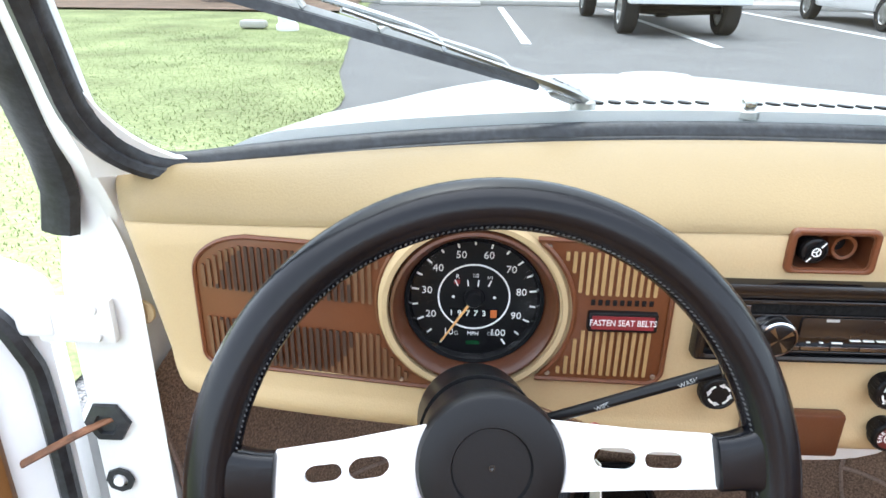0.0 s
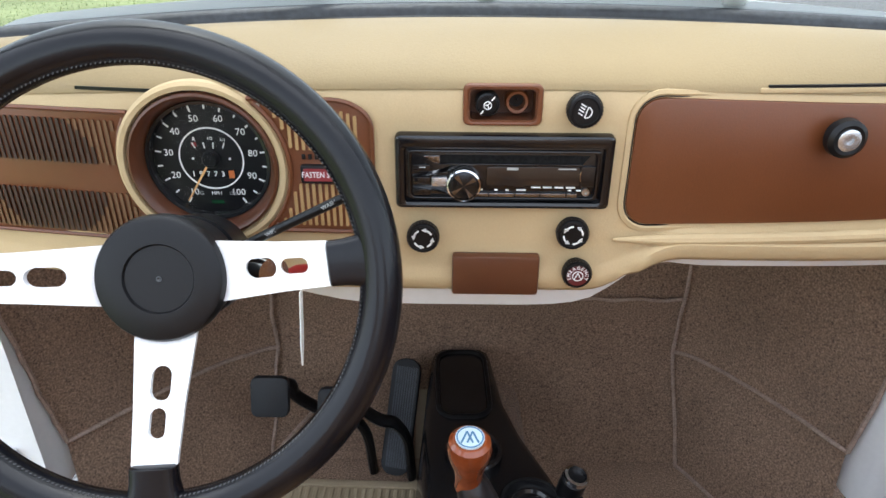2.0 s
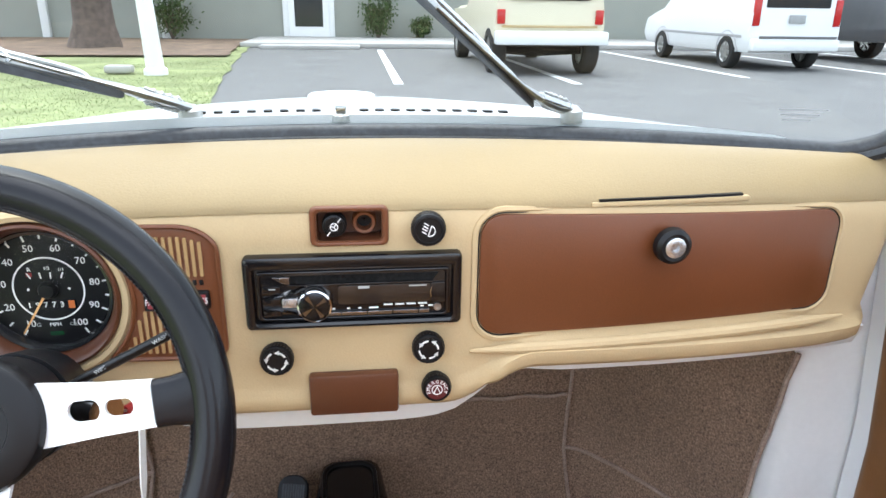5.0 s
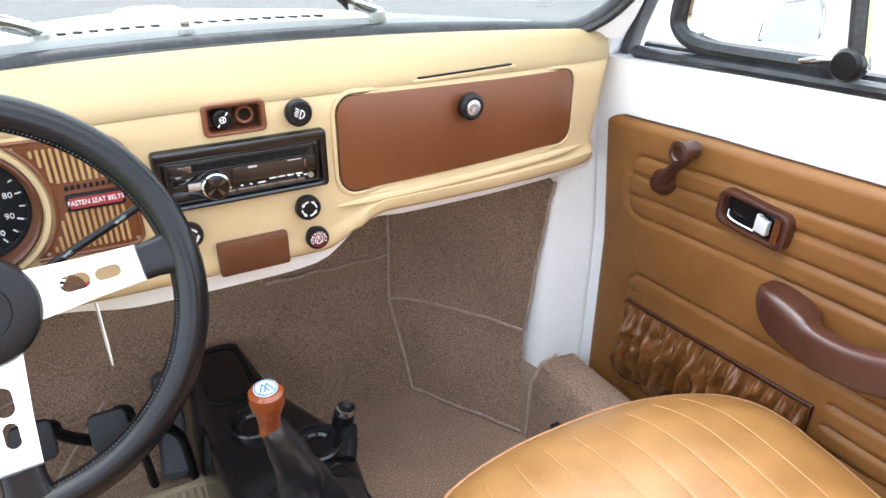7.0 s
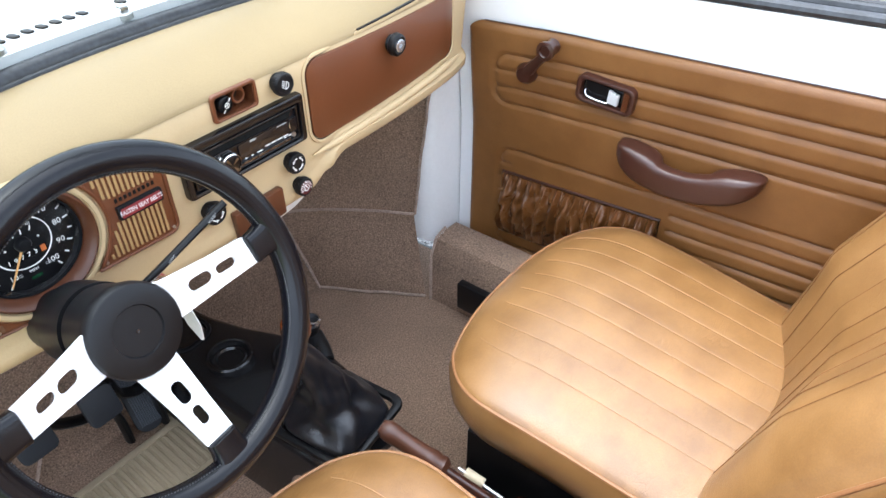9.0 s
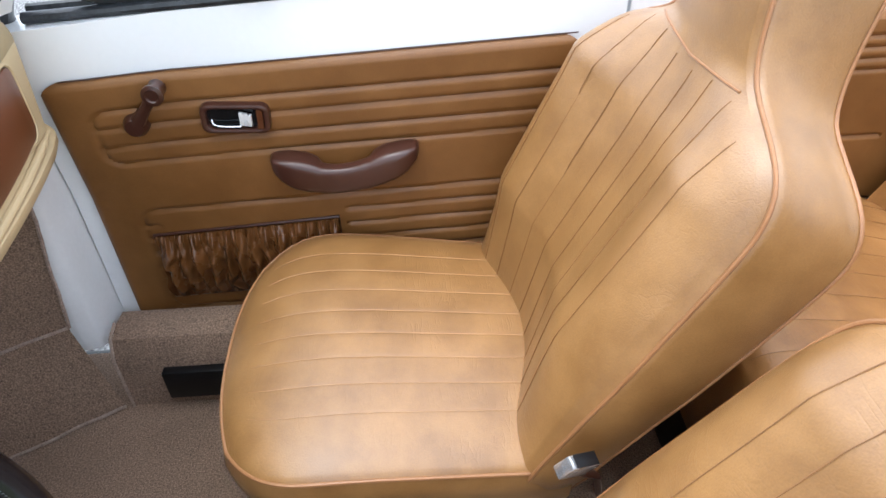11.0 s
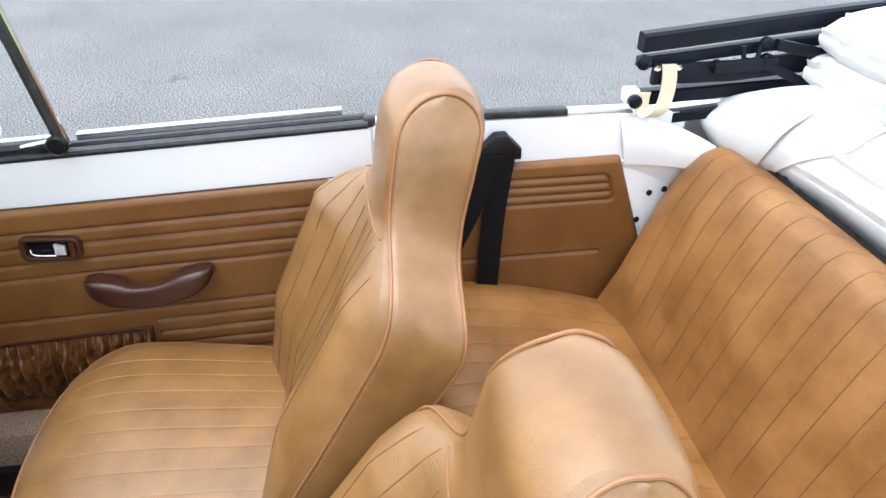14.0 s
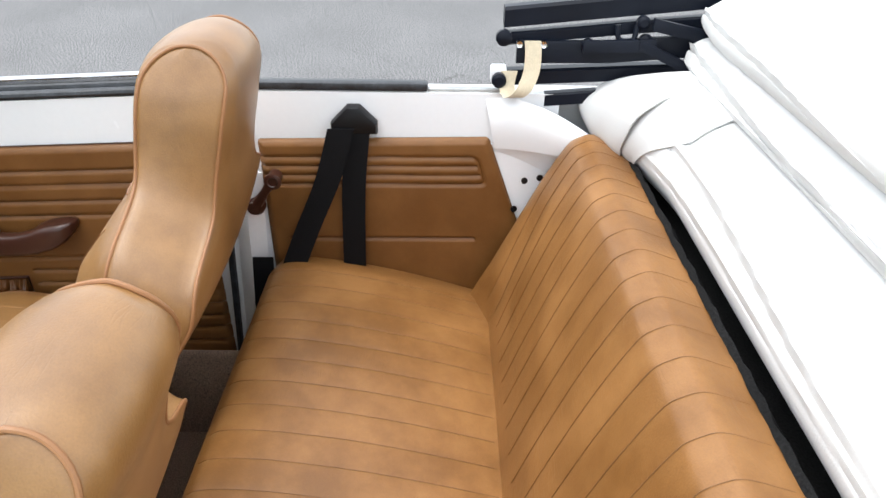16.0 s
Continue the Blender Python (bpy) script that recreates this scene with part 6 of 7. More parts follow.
        for k in range(n_c + 1):
            a = radians(90 * k / n_c)
            ring_pts.append(Vector((cx - w + r - r * math.sin(a), yb + r - r * math.cos(a), hz - tilt)))
        for k in range(1, n_s + 1):
            ring_pts.append(Vector((cx - w - 0.005 * math.sin(math.pi * k / n_s), lerp(yb + r, yc - r, k / n_s), hz - tilt * (1 - k / n_s))))
        for k in range(1, n_c):
            a = radians(90 * k / n_c)
            ring_pts.append(Vector((cx - w + r - r * math.cos(a), yc - r + r * math.sin(a), hz)))
        lowz = min(max((0.97 - drop - z) / 0.10, 0), 1)
        for p in ring_pts[n_f + 1:]:
            p.y += skew * (p.x - cx) * lowz * min(max((z - 0.6) / 0.3, 0), 1)
        for p in ring_pts:
            p.x += drift(hz)
        rings.append(ring_pts)
        for sgn in (1, -1):
            corners[sgn].append(Vector((cx + drift(hz) + sgn * (w - 0.25 * r), yc - 0.25 * r + skew * sgn * w * lowz * min(max((z - 0.6) / 0.3, 0), 1), hz + 0.002 * sn)))
            back_c[sgn].append(Vector((cx + drift(hz) + sgn * (w - 0.25 * r), yb + 0.25 * r + skew * sgn * w * lowz * min(max((z - 0.6) / 0.3, 0), 1), hz - tilt + 0.002 * sn)))
    shell = loft(rings, caps=False)
    shell.verts.ensure_lookup_table()
    shell.faces.new(shell.verts[:len(rings[0])])
    back = part("backrest", moved(shell, recline), TAN, s, "tan pleated vinyl backrest with built-in headrest", angle=60)
    lines = []
    for p in bp:
        run = []
        for z, ring_pts in zip([q[0] for q in steps[:65]], rings):
            if z < seam_z(p) - 0.004 and abs(p) < eased(width, upper(z), 0.010) - 0.03 and z > 0.46:
                run.append(min(ring_pts[:n_f + 1], key=lambda v: abs(v.x - cx - p)) + Vector((0, 0.0006, 0)))
        if len(run) > 4:
            lines.append(tube([Vector((cx + p, v.y, v.z)) for v in run], 0.0007, 5))
    part("pleat_seams", moved(merge(*lines), recline), SEAM_DARK, back, "dark stitched pleat seams")
    for sgn in (1, -1):
        part("piping", moved(tube(corners[sgn] + list(reversed(back_c[sgn][:-1])), 0.0027, 8), recline), PIPING, back, "tan piping")
    seam = []
    for k in range(17):
        x = lerp(-0.116, 0.116, k / 16)
        z = seam_z(x)
        w = eased(width, upper(z), 0.010)
        bulge = swell(x, w, z)
        seam.append(Vector((cx + x, eased(front_y, z, 0.012) + bulge + 0.0005, z + 0.4 * bulge)))
    part("cross_seam", moved(tube(seam, 0.0017, 6), recline), PIPING, back)
    return s


bucket_seat(0.044, "tan vinyl driver's bucket seat with high back and piping", 0.0, 6.0, 1, 0.008, 0.249, 0.308, 0.044, 0.018)
bucket_seat(0.628, "tan vinyl passenger bucket seat with high back and piping", 0.07, 0.0, -1, 0.626, 0.262, 0.290)
buckle = thing("belt_buckle", "grey seat belt buckle beside the passenger seat", "belt buckle")
BM = pose(0.326, -0.185, 0.595, 25, -18, 15)
part("buckle_body", moved(box(-0.009, 0.009, -0.022, 0.022, -0.020, 0.012, 0.003), BM), SILVER, buckle, "grey plastic buckle body")
part("buckle_slot", moved(box(-0.008, 0.008, -0.017, 0.017, 0.0135, 0.0155, 0.0005), BM), BLACK, buckle)
part("buckle_stalk", tube([BM @ Vector((0, 0, -0.018)), (0.350, -0.22, 0.53), (0.385, -0.245, 0.42)], 0.008, 8, flat=0.4), BROWN_DARK, buckle)

# ---- rear seat ----
rear = thing("bench_seat", "tan pleated vinyl rear bench seat", "car seat")
RX0, RX1 = mirror_x(0.915), 0.915
rpl = [RX0 + 0.055 + 0.0545 * k for k in range(21)]
rus = sorted(set([lerp(RX0, RX1, k / 90) for k in range(91)] + [p + e for p in rpl for e in (-0.005, -0.0025, 0, 0.0025, 0.005)]))


def spline(pts, v):
    """A point on the smooth curve through 2D points, v from 0 to 1."""
    t = v * (len(pts) - 1)
    i = min(int(t), len(pts) - 2)
    t -= i
    a, b, c, d = (pts[min(max(i + k, 0), len(pts) - 1)] for k in (-1, 0, 1, 2))
    return [0.5 * (2 * b[n] + (c[n] - a[n]) * t + (2 * a[n] - 5 * b[n] + 4 * c[n] - d[n]) * t * t + (3 * b[n] - a[n] - 3 * c[n] + d[n]) * t ** 3) for n in (0, 1)]


def groove(x, depth=0.0006):
    d = min(abs(x - p) for p in rpl)
    return depth * max(1 - d / 0.005, 0)


def bench(a, v):
    x = rus[round(a * (len(rus) - 1))]
    k = abs(x - CX) / 0.612
    yb = -0.90 + 0.02 * k ** 4
    yf = -0.425
    sec = [(yb, 0.532), (lerp(yb, yf, 0.25), 0.568), (lerp(yb, yf, 0.5), 0.597), (lerp(yb, yf, 0.75), 0.616), (yf - 0.045, 0.617), (yf - 0.015, 0.603), (yf, 0.570), (yf + 0.003, 0.45), (yf - 0.02, 0.33)]
    y, z = spline(sec, v)
    z -= 0.02 * max(k - 0.90, 0) / 0.10 + (groove(x) if v < 0.62 else 0)
    return Vector((x, y, z))


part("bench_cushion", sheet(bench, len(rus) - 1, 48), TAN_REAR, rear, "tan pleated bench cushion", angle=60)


def squab(a, v):
    x = rus[round(a * (len(rus) - 1))]
    k = abs(x - CX) / 0.612
    sec = [(-0.885, 0.50), (-0.925, 0.60), (-0.965, 0.70), (-1.003, 0.80), (-1.036, 0.885), (-1.046, 0.910), (-1.066, 0.920), (-1.100, 0.910), (-1.140, 0.890), (-1.160, 0.84)]
    y, z = spline(sec, v)
    fall = max(k - 0.90, 0) / 0.10
    y -= 0.035 * fall ** 2 * v
    y += 0.045 * max(k - 0.80, 0) / 0.20 * max(1 - v / 0.35, 0)
    z -= 0.035 * fall ** 2 * v
    bulge = 0.018 * math.sin(math.pi * min(v / 0.6, 1))
    cut = groove(x) if 0.08 < v < 0.83 else 0
    x -= math.copysign(0.062 * k ** 4 * max(z - 0.62, 0) / 0.28 - 0.042 * k ** 4, x - CX)
    return Vector((x, y + bulge - cut, z))


part("bench_seams", merge(*[tube([bench(rus.index(p) / (len(rus) - 1), 0.02 + k / 24 * 0.60) + Vector((0, 0, 0.0005)) for k in range(25)], 0.0006, 5) for p in rpl]), SEAM_DARK, rear, "dark stitched pleat seams")
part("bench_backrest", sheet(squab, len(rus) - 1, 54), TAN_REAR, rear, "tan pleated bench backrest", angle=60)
part("backrest_seams", merge(*[tube([squab(rus.index(p) / (len(rus) - 1), 0.08 + k / 40 * 0.75) + Vector((0, 0.0007, 0.0003)) for k in range(41)], 0.0006, 5) for p in rpl]), SEAM_DARK, rear, "dark stitched pleat seams")
for side in (1, -1):
    xs = RX1 if side > 0 else RX0
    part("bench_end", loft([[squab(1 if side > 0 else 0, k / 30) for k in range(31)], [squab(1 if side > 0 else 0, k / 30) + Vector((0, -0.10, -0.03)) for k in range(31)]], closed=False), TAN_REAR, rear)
part("bench_base", box(RX0 + 0.02, RX1 - 0.02, -0.90, -0.45, FLOOR, 0.48, 0.01), BLACK, rear)
part("felt_strip", sheet(lambda u, v: (lerp(RX0, RX1 - 0.02, u), -1.135 - 0.06 * v + 0.004 * noise.noise(Vector((u * 30, v * 4, 1))), 0.905 - 0.10 * v + 0.006 * noise.noise(Vector((u * 40, 0, v)))), 80, 6, 0.01), FUR, rear, "black felt strip behind the backrest")

# rear seat belt
sb = thing("seat_belt", "black seat belt hanging from a triangular anchor", "seat belt")
cover_plan = [(-0.045, -0.028), (0.045, -0.028), (0.045, -0.006), (0.012, 0.028), (-0.012, 0.028), (-0.045, -0.006)]
part("anchor_cover", moved(prism(cover_plan, 0, 0.024, 0.008), pose(DOOR_X - 0.003, -0.622, 0.918, 90, 0, -90)), BLACK, sb, "triangular black anchor cover")


def strap_strip(name, pts, w, parent, mat=WEB, twist=None):
    p = smooth_path(pts, 6)
    return part(name, loft([[q + Vector((0, -w / 2, 0)), q + Vector((0, w / 2, 0)), q + Vector((-0.003, w / 2, 0)), q + Vector((-0.003, -w / 2, 0))] for q in p]), mat, parent)


strap_strip("belt_webbing", [(DOOR_X - 0.022, -0.630, 0.905), (DOOR_X - 0.026, -0.614, 0.76), (DOOR_X - 0.03, -0.606, 0.56)], 0.048, sb)
strap_strip("belt_webbing", [(DOOR_X - 0.030, -0.598, 0.905), (DOOR_X - 0.034, -0.566, 0.80), (DOOR_X - 0.04, -0.513, 0.68), (DOOR_X - 0.06, -0.468, 0.57)], 0.052, sb)
fb = thing("front_seat_belt", "black front seat belt on the lock pillar", "seat belt")
strap_strip("belt_webbing", [(DOOR_X - 0.05, -0.415, 0.62), (DOOR_X - 0.055, -0.405, 0.48), (DOOR_X - 0.05, -0.395, 0.32)], 0.044, fb)
part("belt_anchor", lathe([(0, 0), (0.017, 0), (0.015, 0.012), (0, 0.014)], 18, pose(DOOR_X - 0.03, -0.40, 0.33, 0, -90, 0)), STEEL, fb)

# ---- folded roof ----
roof = thing("folded_roof", "folded white vinyl convertible top with black frame", "convertible top")


def cloth(section, x0, x1, seed, n=120, m=80, fold=0.012, close=0.0, shift=0.0, lift=0.0, across=(), along=(), span=None, puff=0.0):
    """A draped bundle along the car's width; section gives (y, z) points, front over the top to the back. across and along are creases; span picks a stretch of the bundle, puff swells it."""
    base = smooth_path([(0, y, z) for y, z in section], 8)

    def fn(a, v):
        u = span(a, v) if span else a
        i = v * (len(base) - 1)
        k = min(int(i), len(base) - 2)
        p = base[k].lerp(base[k + 1], i - k)
        x = lerp(x0, x1, u)
        end = max(0, (u - 0.74) / 0.26)
        cy, cz = lerp(base[0].y, base[len(base) // 2].y, 0.7), lerp(min(section[0][1], section[-1][1]), max(q[1] for q in section), 0.45)
        s = math.sqrt(max(1 - close * end ** 4, 0.0)) * (1 + puff * (0.45 + 0.55 * math.sin(math.pi * min(a * 1.1, 1)) + 0.30 * math.sin(11 * a + 5 * v + seed) * (1 - a)))
        q = Vector((x + 0.02 * end * math.sin(math.pi * v), cy + (p.y - cy) * s + shift * end ** 1.6, cz + (p.z - cz) * s))
        w = fold * noise.noise(Vector((u * 3.0 + seed, v * 3.0 + u * 2.0, seed))) + 0.4 * fold * noise.noise(Vector((u * 7.0 + seed, v * 8.0 - u * 5.0, seed + 4)))
        for uc, bend, depth, wd in across:
            d = (u - uc - bend * math.sin(v * 5 + seed)) / wd
            w += depth * (math.exp(-(d - 0.9) ** 2) - math.exp(-(d * 1.8) ** 2)) * math.sin(math.pi * min(v * 1.6, 1))
        w += lift * math.sin(math.pi * min(end, 1)) ** 2 * math.sin(math.pi * min(v * 1.2, 1)) ** 2
        for vc, slope, depth, wd in along:
            d = (v - vc - slope * (u - 0.9) - 0.02 * math.sin(u * 9 + seed)) / wd
            w += depth * (math.exp(-(d - 0.9) ** 2) - math.exp(-(d * 1.8) ** 2)) * min(1, 0.35 + u)
        return q + Vector((0.2 * w * end, w * 0.6, w))
    return sheet(fn, n, m, 0.003)


LOWER = [(-1.178, 0.875), (-1.154, 0.915), (-1.158, 0.958), (-1.184, 0.995), (-1.218, 1.018), (-1.26, 1.032), (-1.36, 1.036), (-1.6, 1.01)]
part("lower_fold", cloth(LOWER, mirror_x(0.88), 0.925, 2.0, fold=0.004, close=0.72, shift=0.075, lift=0.022,
     across=((0.865, 0.035, 0.014, 0.020), (0.905, -0.03, 0.010, 0.016), (0.945, 0.025, 0.010, 0.014)), along=((0.34, 0.12, 0.007, 0.022), (0.16, -0.10, 0.005, 0.018))), CLOTH, roof, "white vinyl fold")
part("middle_fold", cloth([(-1.285, 1.012), (-1.238, 1.030), (-1.232, 1.058), (-1.262, 1.088), (-1.33, 1.106), (-1.5, 1.105), (-1.75, 1.03)], mirror_x(0.90), 0.885, 5.0, fold=0.005, close=0.55, shift=0.01,
     across=((0.93, 0.02, 0.010, 0.014), (0.86, -0.03, 0.006, 0.012)), along=((0.36, 0.25, 0.008, 0.020), (0.22, -0.2, 0.004, 0.015))), CLOTH, roof, "white vinyl fold")
part("upper_fold", cloth([(-1.300, 1.065), (-1.255, 1.090), (-1.246, 1.122), (-1.280, 1.156), (-1.335, 1.180), (-1.43, 1.194), (-1.56, 1.196), (-1.80, 1.13)], mirror_x(0.90), 0.895, 8.0, fold=0.004, close=0.5, shift=0.01,
     across=((0.94, 0.02, 0.006, 0.012),), along=((0.30, 0.35, 0.006, 0.016), (0.50, 0.30, 0.005, 0.014))), CLOTH, roof, "white vinyl top fold")


# a broad hem turned over the outer end of the lower bundle, its free edge running down to the front
part("turned_hem", cloth(LOWER, mirror_x(0.88), 0.930, 6.0, n=48, m=64, fold=0.006, close=0.80, shift=0.112, lift=0.030, span=lambda a, v: lerp(0.835 + 0.075 * (1 - min(v / 0.55, 1)) ** 1.3 - 0.02 * math.sin(6 * v), 1.0, a), puff=0.17), CLOTH, roof, "white vinyl hem turned over the bundle", angle=80)
part("turned_hem", cloth(LOWER, mirror_x(0.88), 0.915, 2.5, n=48, m=64, fold=0.006, close=0.80, shift=0.085, lift=0.020, span=lambda a, v: lerp(0.770 + 0.13 * (1 - min(v / 0.42, 1)) ** 1.2, 0.93, a), puff=0.085), CLOTH, roof, "white vinyl hem turned over the bundle", angle=80)
part("headliner_edge", cloth([(-1.52, 1.14), (-1.51, 1.185), (-1.55, 1.205), (-1.64, 1.20), (-1.74, 1.16)], 0.50, 0.86, 4.0, fold=0.004, close=0.5), CLOTH_TAN, roof, "beige headliner showing at the edge")


def bar(name, pts, w, h, mat=BLACK, label=""):
    p = [Vector(q) for q in pts]
    return part(name, loft([[q + Vector((dx, 0, dz)) for dx, dz in ((-w, -h), (w, -h), (w, h * 0.7), (w * 0.7, h), (-w * 0.7, h), (-w, h * 0.7))] for q in p]), mat, roof, label)


FRAMEB = material("black_painted_frame", (0.006, 0.008, 0.014), 0.36, coarse=0.2, scale=12, bump=0.05, spec=0.16)
bar("side_rail", [(0.955, -0.905, 1.108), (0.955, -1.27, 1.145), (0.945, -1.75, 1.19)], 0.016, 0.018, FRAMEB, "black painted side rail")
bar("rail_seal", [(0.955, -0.905, 1.068), (0.955, -1.15, 1.092), (0.95, -1.30, 1.106)], 0.012, 0.011, FRAMEB)
bar("link_bar", [(0.935, -0.93, 1.048), (0.935, -1.10, 1.050), (0.93, -1.32, 1.070)], 0.007, 0.020, FRAMEB, "flat black hinge link")
bar("link_bar", [(0.920, -1.05, 1.062), (0.915, -1.18, 1.068)], 0.006, 0.011, FRAMEB)
bar("link_bar", [(0.915, -1.17, 1.105), (0.91, -1.27, 1.085)], 0.006, 0.011, FRAMEB)
bar("link_bar", [(0.915, -1.15, 1.070), (0.905, -1.24, 1.030)], 0.006, 0.010, FRAMEB)
bar("lower_rail", [(0.955, -0.905, 0.995), (0.955, -1.20, 1.010), (0.95, -1.40, 1.015)], 0.015, 0.014, FRAMEB, "black lower frame rail")
bar("lower_rail", [(0.945, -0.99, 0.955), (0.94, -1.15, 0.970)], 0.012, 0.012, FRAMEB)
bar("upper_loop", [(0.945, -1.40, 1.165), (0.945, -1.43, 1.20), (0.945, -1.60, 1.21), (0.945, -1.65, 1.185)], 0.008, 0.008, FRAMEB)
for y, z, r in ((-0.905, 1.075, 0.015), (-0.900, 0.995, 0.014), (-1.06, 1.062, 0.013), (-1.165, 1.070, 0.014), (-1.155, 1.105, 0.012)):
    part("pivot", lathe([(0, 0), (r, 0), (r, 0.010), (r * 0.6, 0.014), (0, 0.014)], 20, pose(0.934, y, z, 0, -90, 0)), FRAMEB, roof, "round pivot")
part("catch", tube(smooth_path([(0.93, -1.11, 1.10), (0.925, -1.115, 1.075), (0.925, -1.14, 1.075), (0.93, -1.145, 1.10)]), 0.005, 8), FRAMEB, roof)
part("bracket", box(0.94, 0.97, -0.915, -0.885, 0.985, 1.015, 0.004), WHITE_SATIN, roof)
pts = smooth_path([(0.928, -0.958, 1.070), (0.922, -0.960, 1.045), (0.916, -0.958, 1.015), (0.905, -0.945, 0.985), (0.912, -0.925, 0.968), (0.930, -0.915, 0.985), (0.940, -0.920, 1.010)], 5)
part("elastic_strap", loft([[q + Vector((-0.004, -0.015, 0)), q + Vector((-0.004, 0.015, 0)), q + Vector((0.0, 0.015, 0)), q + Vector((0.0, -0.015, 0))] for q in pts]), ELASTIC, roof, "looped cream elastic strap")
for dy in (-0.022, 0.022):
    part("strap_screw", lathe([(0, 0), (0.007, 0), (0.006, 0.004), (0.003, 0.003), (0, 0.003)], 16, pose(0.926, -0.956 + dy, 1.064, 0, -90, 0)), CHROME, roof)

# ---- wipers, mirrors ----
def wiper(base, elbow, tip, blade_a, blade_b):
    w = thing("windscreen_wiper", "silver wiper arm with black blade on the windscreen", "wiper", "wipers")
    part("spindle", lathe([(0, 0), (0.013, 0), (0.012, 0.012), (0.006, 0.018), (0, 0.018)], 18, Matrix.Translation(base)), STEEL, w)
    b = [Vector(base) + Vector((0, 0, 0.014)), Vector(elbow), Vector(tip)]
    part("arm", tube(smooth_path(b, 6), [0.0085] * 7 + [0.004] * 6, 8, flat=0.6), STEEL, w, "grey steel wiper arm")
    part("spring_cover", tube([b[0].lerp(b[1], 0.15), b[0].lerp(b[1], 0.9)], 0.009, 8, flat=0.7), SILVER, w)
    a, c = Vector(blade_a), Vector(blade_b)
    part("blade_rubber", loft([[a.lerp(c, k / 12) + Vector(o) for o in ((0, -0.003, -0.005), (0.003, 0.001, -0.004), (0.003, 0.005, 0.003), (0, 0.001, 0.003))] for k in range(13)]), RUBBER, w, "black rubber blade")
    part("blade_spine", loft([[a.lerp(c, k / 12) + Vector(o) for o in ((-0.002, 0.002, 0.003), (0.004, 0.006, 0.004), (0.004, 0.008, 0.007), (-0.002, 0.004, 0.006))] for k in range(13)]), STEEL, w)
    for t0, t1 in ((0.08, 0.42), (0.58, 0.92), (0.25, 0.75)):
        rise = 0.017 if t1 - t0 > 0.4 else 0.010
        arch = smooth_path([a.lerp(c, t0) + Vector((0, 0.006, 0.005)), a.lerp(c, lerp(t0, t1, 0.15)) + Vector((0, 0.006 + rise * 0.6, 0.004 + rise * 0.6)), a.lerp(c, lerp(t0, t1, 0.85)) + Vector((0, 0.006 + rise * 0.6, 0.004 + rise * 0.6)), a.lerp(c, t1) + Vector((0, 0.006, 0.005))])
        part("blade_bridge", tube(arch, 0.0042, 8, flat=0.7), SILVER if rise > 0.012 else STEEL, w, "bright metal blade bridge")
    spring = [b[0].lerp(b[1], 0.25 + 0.5 * k / 80) + 0.0085 * Vector((math.cos(k * 1.2), 0, math.sin(k * 1.2))) for k in range(81)]
    part("arm_spring", tube(spring, 0.0012, 5), STEEL, w, "coiled arm spring")


def on_screen(x, h, off=0.02):
    return screen_point(x, h) + Vector((0, off * 0.86, off * 0.5))


wiper((0.132, 0.668, 0.984), on_screen(0.086, 0.105, 0.018), on_screen(-0.09, 0.285, 0.017), on_screen(0.078, 0.115, 0.010), on_screen(-0.26, 0.425, 0.010))
wiper((0.541, 0.652, 0.984), on_screen(0.497, 0.085, 0.018), on_screen(0.385, 0.30, 0.018), on_screen(0.492, 0.075, 0.012), on_screen(0.31, 0.44, 0.012))
im = thing("rear_view_mirror", "interior mirror with dark frame and chrome stem", "mirror")
IMM = Matrix.Translation((0.268, 0.318, 1.172)) @ pose(0, 0, 0, 90, 0, 0) @ pose(0, 0, 0, 7, -11, -6)
part("mirror_back", moved(prism(rrect(-0.12, 0.12, -0.032, 0.032, 0.024), -0.012, 0.0, 0.0), IMM), BLACK, im)
part("mirror_frame", moved(tube([(x, y, 0.0) for x, y in rrect(-0.12, 0.12, -0.032, 0.032, 0.024)], 0.004, 8, True), IMM), BLACK, im, "dark mirror frame")
part("mirror_glass", moved(prism(rrect(-0.118, 0.118, -0.030, 0.030, 0.023), 0.0005, 0.002), IMM), MIRROR, im)
part("dimming_tab", moved(box(-0.012, 0.012, -0.043, -0.031, -0.008, -0.001, 0.002), IMM), BLACK, im, "small black dimming tab")
part("mirror_stem", tube([IMM @ Vector((0, 0, -0.012)), (0.303, 0.37, 1.27), (0.303, 0.40, 1.36)], 0.006, 8), CHROME, im, "chrome stem")
om = thing("door_mirror", "white door mirror with chrome edge", "mirror")
OM = Matrix.Translation((1.085, 0.400, 0.955)) @ pose(0, 0, 0, 90, 0, 8)
part("mirror_shell", moved(loft([[(x * s, y * s, z) for x, y in rrect(-0.085, 0.085, -0.055, 0.055, 0.045)] for s, z in ((1.0, 0.0), (1.0, -0.012), (0.93, -0.035), (0.75, -0.055), (0.4, -0.066))]), OM), WHITE, om, "white mirror shell")
part("mirror_glass", moved(prism(rrect(-0.079, 0.079, -0.049, 0.049, 0.04), 0.0005, 0.002), OM), MIRROR, om)
part("mirror_edge", moved(tube([(x, y, 0.001) for x, y in rrect(-0.083, 0.083, -0.053, 0.053, 0.044)], 0.004, 8, True), OM), CHROME, om)
part("mirror_stalk", tube(smooth_path([(0.975, 0.43, 0.918), (1.02, 0.43, 0.92), (1.06, 0.42, 0.94)]), 0.012, 10), CHROME, om)


